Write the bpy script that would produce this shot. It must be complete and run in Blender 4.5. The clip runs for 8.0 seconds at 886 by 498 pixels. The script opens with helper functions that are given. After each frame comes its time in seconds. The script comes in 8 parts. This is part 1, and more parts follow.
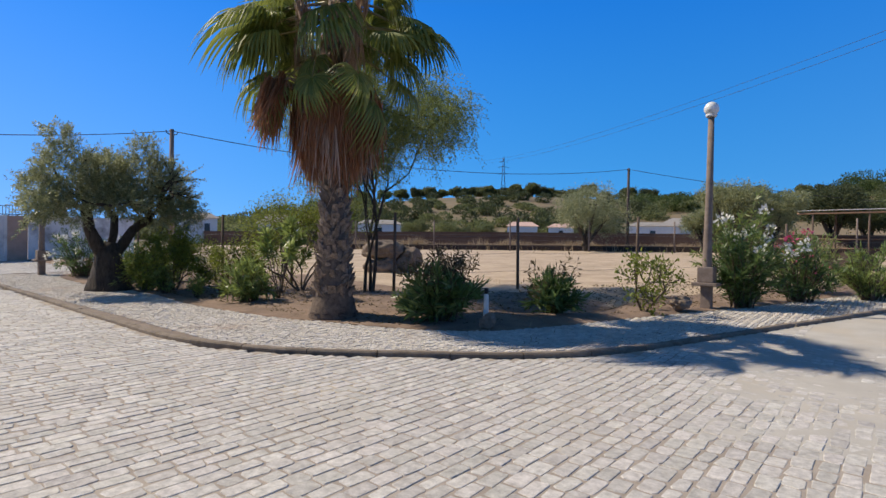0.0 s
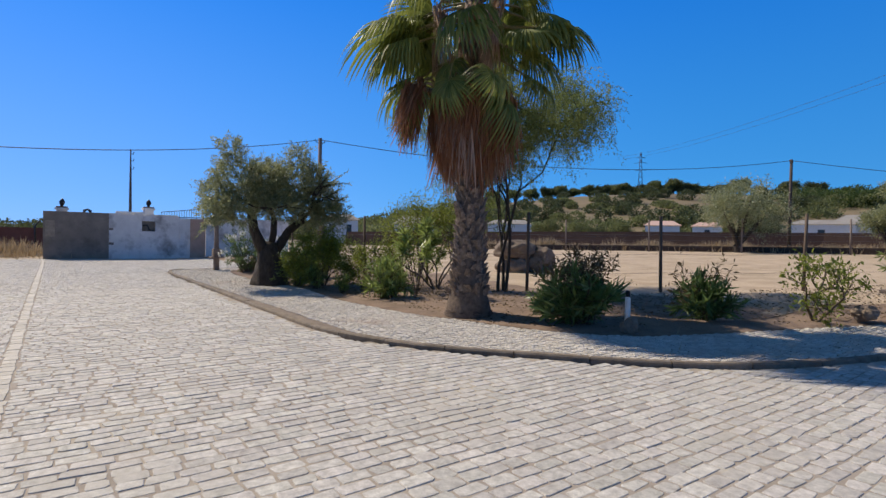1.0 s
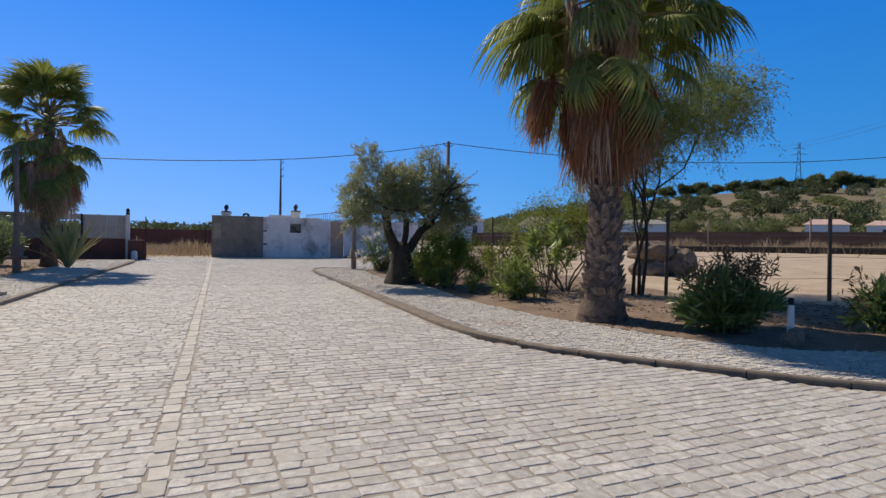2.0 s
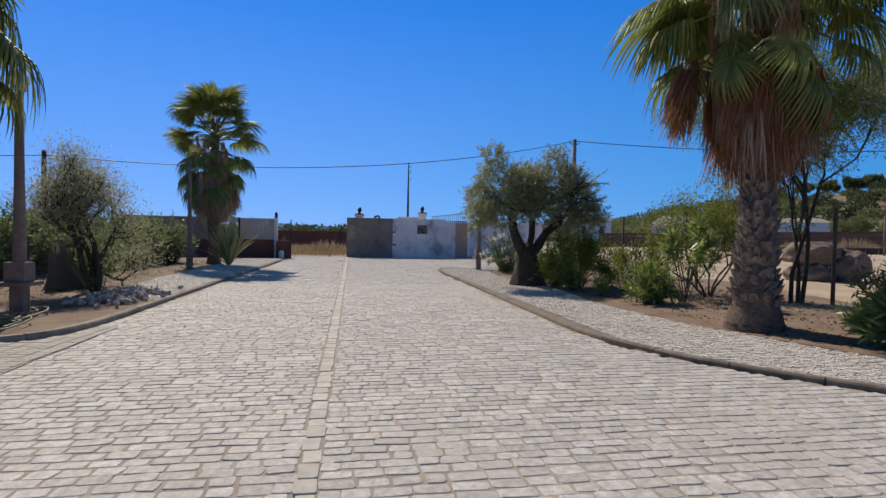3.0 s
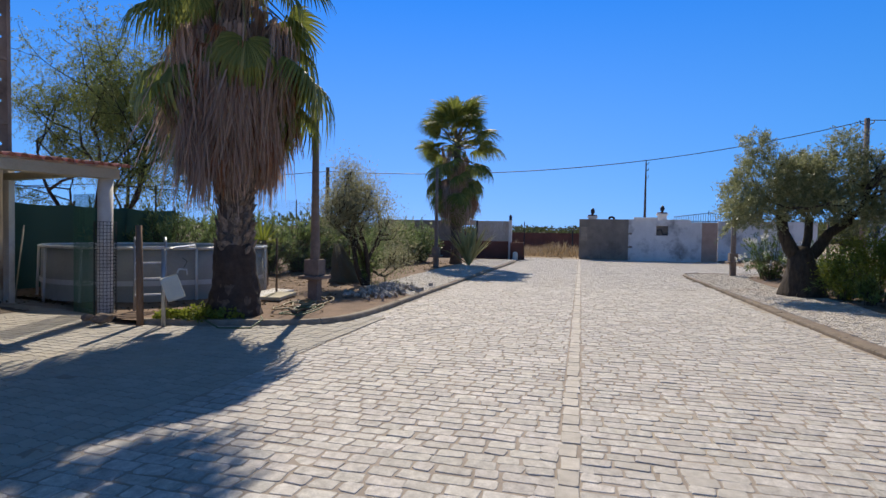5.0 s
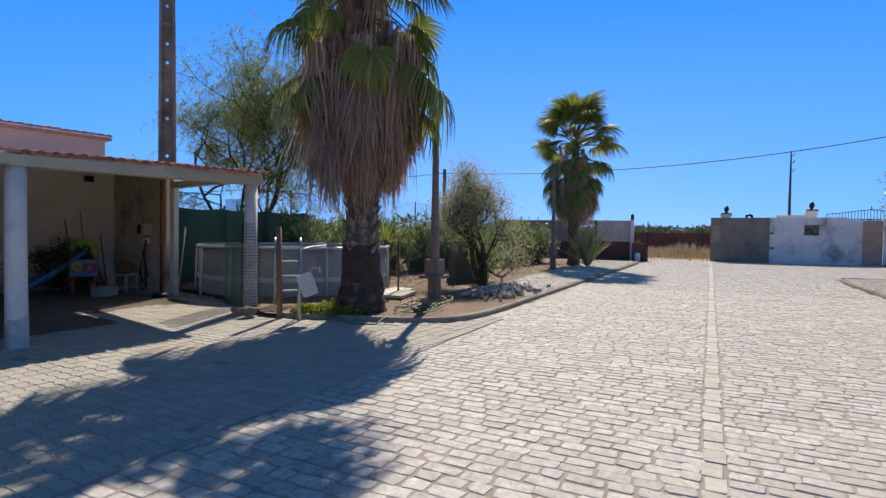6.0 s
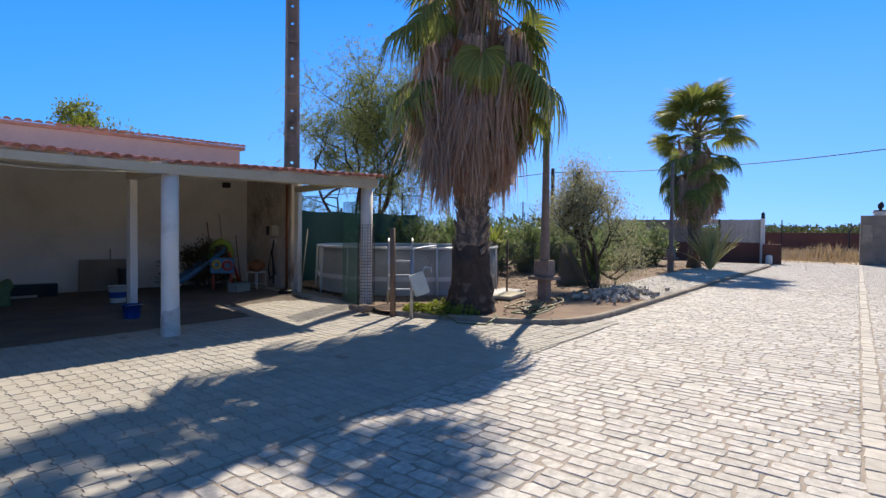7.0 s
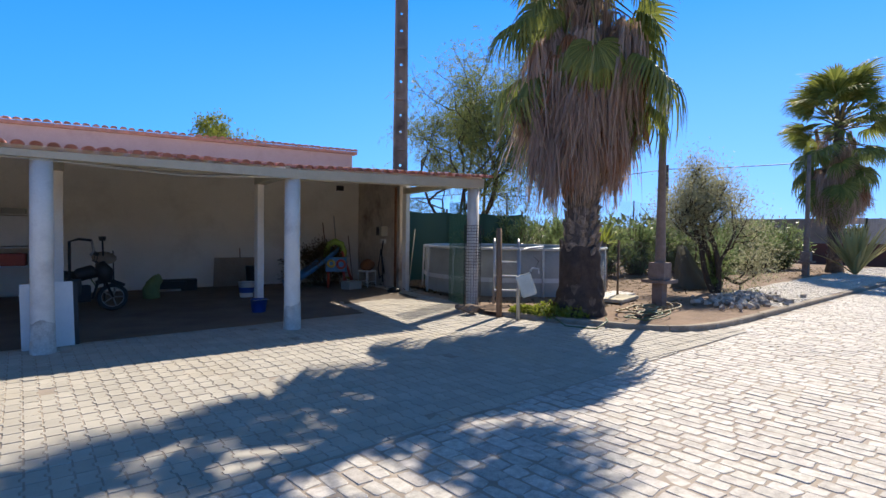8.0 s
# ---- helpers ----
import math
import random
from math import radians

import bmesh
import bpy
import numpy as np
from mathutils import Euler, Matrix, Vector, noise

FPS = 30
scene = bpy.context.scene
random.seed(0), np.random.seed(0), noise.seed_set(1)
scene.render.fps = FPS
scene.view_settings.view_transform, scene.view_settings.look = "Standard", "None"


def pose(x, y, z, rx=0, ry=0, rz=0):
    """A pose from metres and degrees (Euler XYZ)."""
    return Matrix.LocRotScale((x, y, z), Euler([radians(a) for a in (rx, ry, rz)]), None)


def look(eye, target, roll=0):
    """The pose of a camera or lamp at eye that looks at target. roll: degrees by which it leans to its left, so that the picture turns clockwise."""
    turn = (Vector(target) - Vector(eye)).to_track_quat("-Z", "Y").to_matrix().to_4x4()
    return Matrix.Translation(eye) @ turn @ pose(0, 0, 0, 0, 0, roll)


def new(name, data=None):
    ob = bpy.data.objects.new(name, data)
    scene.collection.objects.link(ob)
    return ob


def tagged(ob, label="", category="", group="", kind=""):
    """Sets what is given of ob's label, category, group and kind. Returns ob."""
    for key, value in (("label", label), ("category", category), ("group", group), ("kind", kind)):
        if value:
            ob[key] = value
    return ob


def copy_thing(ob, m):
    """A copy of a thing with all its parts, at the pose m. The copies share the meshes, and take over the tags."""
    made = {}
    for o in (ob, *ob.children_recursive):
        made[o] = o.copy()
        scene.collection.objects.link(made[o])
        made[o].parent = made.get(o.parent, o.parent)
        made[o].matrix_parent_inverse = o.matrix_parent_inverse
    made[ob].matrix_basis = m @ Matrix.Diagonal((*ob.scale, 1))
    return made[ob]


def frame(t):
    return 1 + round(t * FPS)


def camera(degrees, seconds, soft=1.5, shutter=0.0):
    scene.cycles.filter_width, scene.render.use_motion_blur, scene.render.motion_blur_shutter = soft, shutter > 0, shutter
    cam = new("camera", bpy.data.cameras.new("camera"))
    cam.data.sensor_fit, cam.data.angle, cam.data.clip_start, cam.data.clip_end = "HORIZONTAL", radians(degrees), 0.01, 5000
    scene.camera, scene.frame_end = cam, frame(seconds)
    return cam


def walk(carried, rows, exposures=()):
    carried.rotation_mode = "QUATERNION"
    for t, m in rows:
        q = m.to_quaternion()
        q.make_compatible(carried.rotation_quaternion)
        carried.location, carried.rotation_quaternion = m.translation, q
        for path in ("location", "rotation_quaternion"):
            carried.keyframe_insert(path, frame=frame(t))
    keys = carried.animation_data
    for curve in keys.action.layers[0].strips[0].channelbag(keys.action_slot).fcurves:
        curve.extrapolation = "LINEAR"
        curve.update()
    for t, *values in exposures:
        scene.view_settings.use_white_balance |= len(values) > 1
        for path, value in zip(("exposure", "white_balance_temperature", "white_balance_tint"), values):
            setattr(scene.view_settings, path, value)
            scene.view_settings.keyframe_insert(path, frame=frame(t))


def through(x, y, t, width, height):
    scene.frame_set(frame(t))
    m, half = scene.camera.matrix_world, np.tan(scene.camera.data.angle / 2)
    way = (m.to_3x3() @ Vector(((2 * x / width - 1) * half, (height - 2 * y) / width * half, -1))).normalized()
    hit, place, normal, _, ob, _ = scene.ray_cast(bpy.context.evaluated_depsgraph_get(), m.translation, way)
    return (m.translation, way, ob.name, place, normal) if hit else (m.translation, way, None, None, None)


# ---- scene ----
cam = camera(79.3, 8.0)
METRES, EYE, TILT, LEAN, TURN = 0.824, 1.5, 0.0, 0.0, 40.0
ROWS = [
    (0.0, 0.0, 0.0, 0.0, 0.01, -0.7, -0.97),
    (0.5, -0.0633, 0.0324, -0.0071, 6.92, -0.85, -1.0),
    (1.0, -0.1286, 0.0457, -0.0102, 13.8, -0.93, -1.04),
    (1.5, -0.1982, 0.0578, -0.0137, 20.47, -0.99, -1.07),
    (3.0, -0.3853, 0.0247, -0.0206, 40.17, -1.22, -1.02),
    (3.5, -0.4489, -0.0075, -0.019, 46.36, -1.26, -1.05),
    (4.0, -0.5057, -0.038, -0.0217, 52.24, -1.29, -1.03),
    (4.5, -0.5608, -0.069, -0.0203, 58.21, -1.36, -1.01),
    (6.0, -0.6922, -0.1989, -0.0239, 76.51, -1.6, -0.85),
    (6.5, -0.7175, -0.2475, -0.0228, 82.16, -1.65, -0.82),
    (7.0, -0.7484, -0.2885, -0.0328, 87.76, -1.67, -0.74),
    (7.5, -0.7673, -0.337, -0.0332, 93.43, -1.71, -0.73),
    (8.0, -0.7887, -0.387, -0.039, 98.66, -1.74, -0.74),
]
EXPOSURES = [(0.0, 0.16), (1.5, 0.02), (3.5, -0.12), (4.5, 0.0), (6.0, 0.30), (7.0, 0.54), (8.0, 0.72)]
walk(cam, [(t, pose(0, 0, EYE, TILT, LEAN, TURN) @ pose(METRES * x, METRES * y, METRES * z, 90 + pitch, roll, yaw)) for t, x, y, z, yaw, pitch, roll in ROWS], EXPOSURES)

# ---- light: late-summer sun, west by south, 45 degrees up ----
SUN_TO = Vector((-0.95, -0.355, 1.0)).normalized()
SUN_EL = math.asin(SUN_TO.z)
SUN_ROT = math.atan2(SUN_TO.x, SUN_TO.y)
world = bpy.data.worlds.new("sky")
scene.world = world
world.use_nodes = True
wn = world.node_tree
wn.nodes.clear()
w_out = wn.nodes.new("ShaderNodeOutputWorld")
w_bg = wn.nodes.new("ShaderNodeBackground")
w_sky = wn.nodes.new("ShaderNodeTexSky")
w_hsv = wn.nodes.new("ShaderNodeHueSaturation")
w_sky.sky_type = "NISHITA"
w_sky.sun_disc = False
w_sky.sun_elevation = SUN_EL
w_sky.sun_rotation = SUN_ROT % (2 * math.pi)
w_sky.altitude = 100
w_sky.air_density = 0.7
w_sky.dust_density = 0.0
w_sky.ozone_density = 1.5
w_hsv.inputs["Hue"].default_value = 0.507
w_hsv.inputs["Saturation"].default_value = 1.15
w_bg.inputs["Strength"].default_value = 0.12
wn.links.new(w_sky.outputs[0], w_hsv.inputs["Color"])
w_mix = wn.nodes.new("ShaderNodeMix")
w_mix.data_type = "RGBA"
w_mix.inputs["Factor"].default_value = 0.92
w_co = wn.nodes.new("ShaderNodeTexCoord")
w_sep = wn.nodes.new("ShaderNodeSeparateXYZ")
w_ramp = wn.nodes.new("ShaderNodeValToRGB")
# clear blue, paler at the horizon and deep at the zenith
w_ramp.color_ramp.elements[0].position, w_ramp.color_ramp.elements[0].color = 0.0, (0.10, 0.44, 1.0, 1)
w_ramp.color_ramp.elements[1].position, w_ramp.color_ramp.elements[1].color = 1.0, (0.070, 0.086, 0.114, 1)
w_e = w_ramp.color_ramp.elements.new(0.4)
w_e.color = (0.018, 0.25, 0.90, 1)
w_f = w_ramp.color_ramp.elements.new(0.66)
w_f.color = (0.066, 0.122, 0.23, 1)
w_gain = wn.nodes.new("ShaderNodeVectorMath")
w_gain.operation = "SCALE"
# brightest towards the sun, deepest at right angles to it
w_dot = wn.nodes.new("ShaderNodeVectorMath")
w_dot.operation = "DOT_PRODUCT"
w_dot.inputs[1].default_value = Vector((SUN_TO.x, SUN_TO.y, 0)).normalized()
w_b = wn.nodes.new("ShaderNodeMath")
w_b.operation = "MULTIPLY_ADD"
w_b.inputs[1].default_value, w_b.inputs[2].default_value = 1.8, 1.0
w_az = wn.nodes.new("ShaderNodeMath")
w_az.operation = "MULTIPLY_ADD"
w_az.inputs[2].default_value = 6.1
wn.links.new(w_co.outputs["Generated"], w_dot.inputs[0])
wn.links.new(w_dot.outputs["Value"], w_b.inputs[0])
wn.links.new(w_b.outputs[0], w_az.inputs[0])
wn.links.new(w_dot.outputs["Value"], w_az.inputs[1])
wn.links.new(w_az.outputs[0], w_gain.inputs["Scale"])
wn.links.new(w_co.outputs["Generated"], w_sep.inputs[0])
wn.links.new(w_sep.outputs["Z"], w_ramp.inputs[0])
# whiter towards the sun and opposite to it, pure blue between
w_sq = wn.nodes.new("ShaderNodeMath")
w_sq.operation = "MULTIPLY"
w_red = wn.nodes.new("ShaderNodeMath")
w_red.operation = "MULTIPLY_ADD"
w_red.inputs[1].default_value, w_red.inputs[2].default_value = 1.25, 0.6
w_tint = wn.nodes.new("ShaderNodeCombineXYZ")
w_tint.inputs[1].default_value, w_tint.inputs[2].default_value = 1.0, 1.02
w_mul = wn.nodes.new("ShaderNodeVectorMath")
w_mul.operation = "MULTIPLY"
wn.links.new(w_dot.outputs["Value"], w_sq.inputs[0])
wn.links.new(w_dot.outputs["Value"], w_sq.inputs[1])
wn.links.new(w_sq.outputs[0], w_red.inputs[0])
wn.links.new(w_red.outputs[0], w_tint.inputs[0])
wn.links.new(w_ramp.outputs[0], w_mul.inputs[0])
wn.links.new(w_tint.outputs[0], w_mul.inputs[1])
wn.links.new(w_mul.outputs[0], w_gain.inputs[0])
wn.links.new(w_gain.outputs[0], w_mix.inputs["B"])
wn.links.new(w_hsv.outputs[0], w_mix.inputs["A"])
wn.links.new(w_mix.outputs["Result"], w_bg.inputs[0])
wn.links.new(w_bg.outputs[0], w_out.inputs[0])
sun_data = bpy.data.lights.new("sun", "SUN")
sun_data.energy = 4.8
sun_data.angle = radians(0.53)
sun_data.color = (1.0, 0.89, 0.74)
sun = new("sun", sun_data)
sun.matrix_world = look(Vector((0, 0, 30)), Vector((0, 0, 30)) - SUN_TO)


# ---- materials ----
def surface(name, dark, light, scale=4.0, rough=0.85, bump=0.3, fine=40.0, pieces=0.0, metal=0.0, stain=None, stain_scale=0.7, bump_dist=0.01, hue=0.0, streak=None):
    """Two-scale noise surface; pieces: how far each piece differs in tone."""
    m = bpy.data.materials.new(name)
    m.use_nodes = True
    nt = m.node_tree
    nd, ln = nt.nodes, nt.links
    bs = nd["Principled BSDF"]
    co = nd.new("ShaderNodeTexCoord")
    n1 = nd.new("ShaderNodeTexNoise")
    n1.inputs["Scale"].default_value = scale
    n1.inputs["Detail"].default_value = 6
    n1.inputs["Roughness"].default_value = 0.6
    n2 = nd.new("ShaderNodeTexNoise")
    n2.inputs["Scale"].default_value = fine
    n2.inputs["Detail"].default_value = 4
    geo = nd.new("ShaderNodeNewGeometry")
    src = geo.outputs["Position"]
    if streak:
        mp = nd.new("ShaderNodeMapping")
        mp.inputs["Scale"].default_value = streak
        ln.new(src, mp.inputs["Vector"])
        src = mp.outputs[0]
    ln.new(src, n1.inputs["Vector"])
    ln.new(src, n2.inputs["Vector"])
    add = nd.new("ShaderNodeMath")
    add.operation = "MULTIPLY_ADD"
    ln.new(n2.outputs["Fac"], add.inputs[0])
    add.inputs[1].default_value = 0.45
    ln.new(n1.outputs["Fac"], add.inputs[2])
    rm = nd.new("ShaderNodeMapRange")
    rm.inputs["From Min"].default_value = 0.45
    rm.inputs["From Max"].default_value = 1.0
    ln.new(add.outputs[0], rm.inputs["Value"])
    mix = nd.new("ShaderNodeMix")
    mix.data_type = "RGBA"
    mix.inputs["A"].default_value = (*dark, 1)
    mix.inputs["B"].default_value = (*light, 1)
    ln.new(rm.outputs[0], mix.inputs["Factor"])
    col = mix.outputs["Result"]
    if pieces or hue:
        oi = nd.new("ShaderNodeObjectInfo")
        s = nd.new("ShaderNodeMath")
        s.operation = "ADD"
        ln.new(oi.outputs["Random"], s.inputs[0])
        ln.new(geo.outputs["Random Per Island"], s.inputs[1])
        f = nd.new("ShaderNodeMath")
        f.operation = "FRACT"
        ln.new(s.outputs[0], f.inputs[0])
        v = nd.new("ShaderNodeMapRange")
        v.inputs["To Min"].default_value = 1 - pieces
        v.inputs["To Max"].default_value = 1 + pieces
        ln.new(f.outputs[0], v.inputs["Value"])
        f2 = nd.new("ShaderNodeMath")
        f2.operation = "MULTIPLY"
        ln.new(f.outputs[0], f2.inputs[0])
        f2.inputs[1].default_value = 7.31
        f3 = nd.new("ShaderNodeMath")
        f3.operation = "FRACT"
        ln.new(f2.outputs[0], f3.inputs[0])
        hr = nd.new("ShaderNodeMapRange")
        hr.inputs["To Min"].default_value = 0.5 - hue
        hr.inputs["To Max"].default_value = 0.5 + hue
        ln.new(f3.outputs[0], hr.inputs["Value"])
        hs = nd.new("ShaderNodeHueSaturation")
        ln.new(col, hs.inputs["Color"])
        ln.new(v.outputs[0], hs.inputs["Value"])
        ln.new(hr.outputs[0], hs.inputs["Hue"])
        col = hs.outputs[0]
    if stain:
        n3 = nd.new("ShaderNodeTexNoise")
        n3.inputs["Scale"].default_value = stain_scale
        n3.inputs["Detail"].default_value = 7
        n3.inputs["Roughness"].default_value = 0.65
        ln.new(geo.outputs["Position"], n3.inputs["Vector"])
        r3 = nd.new("ShaderNodeMapRange")
        r3.inputs["From Min"].default_value = 0.52
        r3.inputs["From Max"].default_value = 0.72
        ln.new(n3.outputs["Fac"], r3.inputs["Value"])
        m3 = nd.new("ShaderNodeMix")
        m3.data_type = "RGBA"
        ln.new(r3.outputs[0], m3.inputs["Factor"])
        ln.new(col, m3.inputs["A"])
        m3.inputs["B"].default_value = (*stain, 1)
        col = m3.outputs["Result"]
    ln.new(col, bs.inputs["Base Color"])
    bs.inputs["Roughness"].default_value = rough
    bs.inputs["Metallic"].default_value = metal
    if bump:
        bp = nd.new("ShaderNodeBump")
        bp.inputs["Strength"].default_value = bump
        bp.inputs["Distance"].default_value = bump_dist
        ln.new(add.outputs[0], bp.inputs["Height"])
        ln.new(bp.outputs[0], bs.inputs["Normal"])
    return m


def leafy(name, dark, light, through=0.3, rough=0.55, third=None):
    """Leaves: tone by leaf, light passing through the blade."""
    m = bpy.data.materials.new(name)
    m.use_nodes = True
    nt = m.node_tree
    nd, ln = nt.nodes, nt.links
    bs = nd["Principled BSDF"]
    geo = nd.new("ShaderNodeNewGeometry")
    ramp = nd.new("ShaderNodeValToRGB")
    ramp.color_ramp.elements[0].color = (*dark, 1)
    ramp.color_ramp.elements[1].color = (*light, 1)
    if third:
        e = ramp.color_ramp.elements.new(0.9)
        e.color = (*light, 1)
        ramp.color_ramp.elements[-1].color = (*third, 1)
    oi = nd.new("ShaderNodeObjectInfo")
    mx = nd.new("ShaderNodeMath")
    mx.operation = "MULTIPLY_ADD"
    ln.new(oi.outputs["Random"], mx.inputs[0])
    mx.inputs[1].default_value = 0.25
    ln.new(geo.outputs["Random Per Island"], mx.inputs[2])
    md = nd.new("ShaderNodeMath")
    md.operation = "MULTIPLY"
    ln.new(mx.outputs[0], md.inputs[0])
    md.inputs[1].default_value = 0.8
    ln.new(md.outputs[0], ramp.inputs[0])
    ln.new(ramp.outputs[0], bs.inputs["Base Color"])
    bs.inputs["Roughness"].default_value = rough
    tr = nd.new("ShaderNodeBsdfTranslucent")
    ln.new(ramp.outputs[0], tr.inputs["Color"])
    ms = nd.new("ShaderNodeMixShader")
    ms.inputs[0].default_value = through
    ln.new(bs.outputs[0], ms.inputs[1])
    ln.new(tr.outputs[0], ms.inputs[2])
    ln.new(ms.outputs[0], nd["Material Output"].inputs["Surface"])
    return m


def plain(name, colour, rough=0.5, metal=0.0, bump=0.0):
    d = tuple(c * 0.82 for c in colour)
    return surface(name, d, colour, 9.0, rough, bump, 60.0, metal=metal)


M_COBBLE = surface("cobble", (0.28, 0.26, 0.238), (0.64, 0.605, 0.56), 15.0, 0.78, 0.5, 85.0, pieces=0.15, hue=0.018, stain=(0.43, 0.395, 0.35), stain_scale=0.6, bump_dist=0.008)
M_LINE = surface("cobble_line", (0.37, 0.338, 0.295), (0.56, 0.518, 0.46), 9.0, 0.75, 0.4, 120.0, pieces=0.12, bump_dist=0.012)
M_DUST = surface("dust", (0.37, 0.34, 0.30), (0.48, 0.45, 0.40), 2.0, 0.95, 0.35, 90.0, stain=(0.45, 0.385, 0.30), stain_scale=0.6)
M_SAND = surface("joint_sand", (0.235, 0.197, 0.16), (0.39, 0.335, 0.285), 3.0, 0.95, 0.5, 90.0, stain=(0.46, 0.40, 0.31), stain_scale=0.5)
M_JOINT = surface("dark_joint", (0.13, 0.10, 0.078), (0.26, 0.205, 0.16), 3.0, 0.95, 0.5, 60.0)
M_PAVER = surface("paver", (0.35, 0.325, 0.28), (0.46, 0.43, 0.375), 3.0, 0.9, 0.3, 120.0, pieces=0.09, stain=(0.44, 0.39, 0.31), stain_scale=0.5)
M_CALC = surface("limestone_cube", (0.44, 0.40, 0.345), (0.64, 0.595, 0.53), 6.0, 0.85, 0.4, 70.0, pieces=0.16, hue=0.008, stain=(0.47, 0.37, 0.29), stain_scale=0.5)
M_CALC_S = surface("limestone_pale", (0.47, 0.44, 0.39), (0.64, 0.60, 0.54), 6.0, 0.85, 0.4, 70.0, pieces=0.12)
M_KERB = surface("kerb_concrete", (0.20, 0.165, 0.125), (0.36, 0.31, 0.245), 7.0, 0.9, 0.4, 80.0, pieces=0.10, stain=(0.15, 0.12, 0.09), stain_scale=1.5)
M_KERB_N = surface("brown_kerb_concrete", (0.12, 0.092, 0.066), (0.26, 0.21, 0.16), 7.0, 0.9, 0.4, 80.0, pieces=0.10, stain=(0.10, 0.08, 0.06), stain_scale=1.5)
M_OLDNET = leafy("old_net", (0.11, 0.11, 0.085), (0.19, 0.185, 0.145), 0.4, 0.9)
M_EARTH = surface("earth", (0.12, 0.08, 0.053), (0.30, 0.21, 0.148), 1.6, 0.97, 0.8, 30.0, stain=(0.19, 0.13, 0.09), stain_scale=0.9, bump_dist=0.03)
M_FIELD = surface("dry_field", (0.33, 0.245, 0.165), (0.54, 0.425, 0.305), 1.1, 0.97, 0.9, 14.0, stain=(0.30, 0.235, 0.155), stain_scale=0.3, bump_dist=0.03)
M_DIRT_SHADE = surface("dirt_shade", (0.085, 0.066, 0.05), (0.18, 0.145, 0.115), 1.4, 0.95, 0.5, 40.0, stain=(0.13, 0.10, 0.078), stain_scale=0.8)
M_DOOR = surface("brown_sheet", (0.38, 0.25, 0.18), (0.52, 0.36, 0.27), 2.0, 0.8, 0.2, 30.0)
M_HILL = surface("hill_grass", (0.10, 0.085, 0.045), (0.24, 0.175, 0.10), 0.07, 0.97, 0.3, 0.9, stain=(0.10, 0.105, 0.045), stain_scale=0.03)
M_WHITE = surface("white_render", (0.60, 0.585, 0.56), (0.76, 0.745, 0.72), 1.4, 0.85, 0.25, 50.0, stain=(0.53, 0.50, 0.46), stain_scale=0.9)
M_COLUMN = surface("column_paint", (0.64, 0.61, 0.55), (0.80, 0.765, 0.695), 2.2, 0.7, 0.2, 40.0, stain=(0.50, 0.46, 0.42), stain_scale=1.6)
M_WORN = surface("worn_paint", (0.40, 0.375, 0.335), (0.72, 0.70, 0.665), 5.0, 0.85, 0.3, 40.0, stain=(0.30, 0.26, 0.22), stain_scale=3.0)
M_CEMENT = surface("cement_render", (0.16, 0.135, 0.11), (0.29, 0.25, 0.205), 1.5, 0.95, 0.4, 40.0, stain=(0.13, 0.11, 0.09), stain_scale=0.9)
M_GATEWHITE = surface("old_whitewash", (0.60, 0.588, 0.565), (0.83, 0.813, 0.78), 1.2, 0.9, 0.3, 40.0, stain=(0.25, 0.235, 0.22), stain_scale=0.8)
M_BACKWALL = surface("carport_render", (0.73, 0.69, 0.615), (0.85, 0.81, 0.735), 0.9, 0.9, 0.25, 40.0, stain=(0.64, 0.595, 0.52), stain_scale=0.8)
M_BLOCK = surface("bare_blocks", (0.50, 0.43, 0.345), (0.66, 0.585, 0.49), 2.0, 0.95, 0.4, 40.0, pieces=0.08, stain=(0.19, 0.13, 0.09), stain_scale=1.2)
M_PINK = surface("pink_render", (0.47, 0.31, 0.295), (0.60, 0.42, 0.40), 1.0, 0.9, 0.2, 40.0, stain=(0.42, 0.27, 0.255), stain_scale=1.0)
M_TILE = surface("roof_tile", (0.32, 0.12, 0.085), (0.52, 0.24, 0.18), 6.0, 0.8, 0.3, 50.0, pieces=0.22, stain=(0.27, 0.13, 0.10), stain_scale=2.5)
M_BEAM = surface("cream_beam", (0.43, 0.385, 0.28), (0.56, 0.51, 0.39), 2.0, 0.9, 0.25, 40.0, stain=(0.36, 0.31, 0.24), stain_scale=1.4)
M_CONC = surface("weathered_concrete", (0.15, 0.115, 0.095), (0.27, 0.215, 0.18), 8.0, 0.95, 0.5, 70.0, stain=(0.12, 0.09, 0.075), stain_scale=2.0)
M_POLE = surface("pole_concrete", (0.19, 0.14, 0.115), (0.33, 0.25, 0.21), 4.0, 0.95, 0.3, 50.0, stain=(0.065, 0.045, 0.04), stain_scale=1.0)
M_DARKPOLE = surface("dark_pole_wood", (0.055, 0.042, 0.036), (0.115, 0.09, 0.075), 4.0, 0.95, 0.3, 50.0)
M_LAMPPOLE = surface("lamp_pole", (0.17, 0.128, 0.105), (0.28, 0.22, 0.18), 9.0, 0.95, 0.6, 60.0, stain=(0.14, 0.105, 0.085), stain_scale=2.2)
M_BARK = surface("palm_bark", (0.085, 0.06, 0.043), (0.34, 0.26, 0.195), 16.0, 0.95, 0.8, 60.0, pieces=0.3, bump_dist=0.02)
M_TRUNK = surface("palm_trunk", (0.06, 0.042, 0.03), (0.20, 0.145, 0.105), 12.0, 0.95, 0.8, 60.0, bump_dist=0.02)
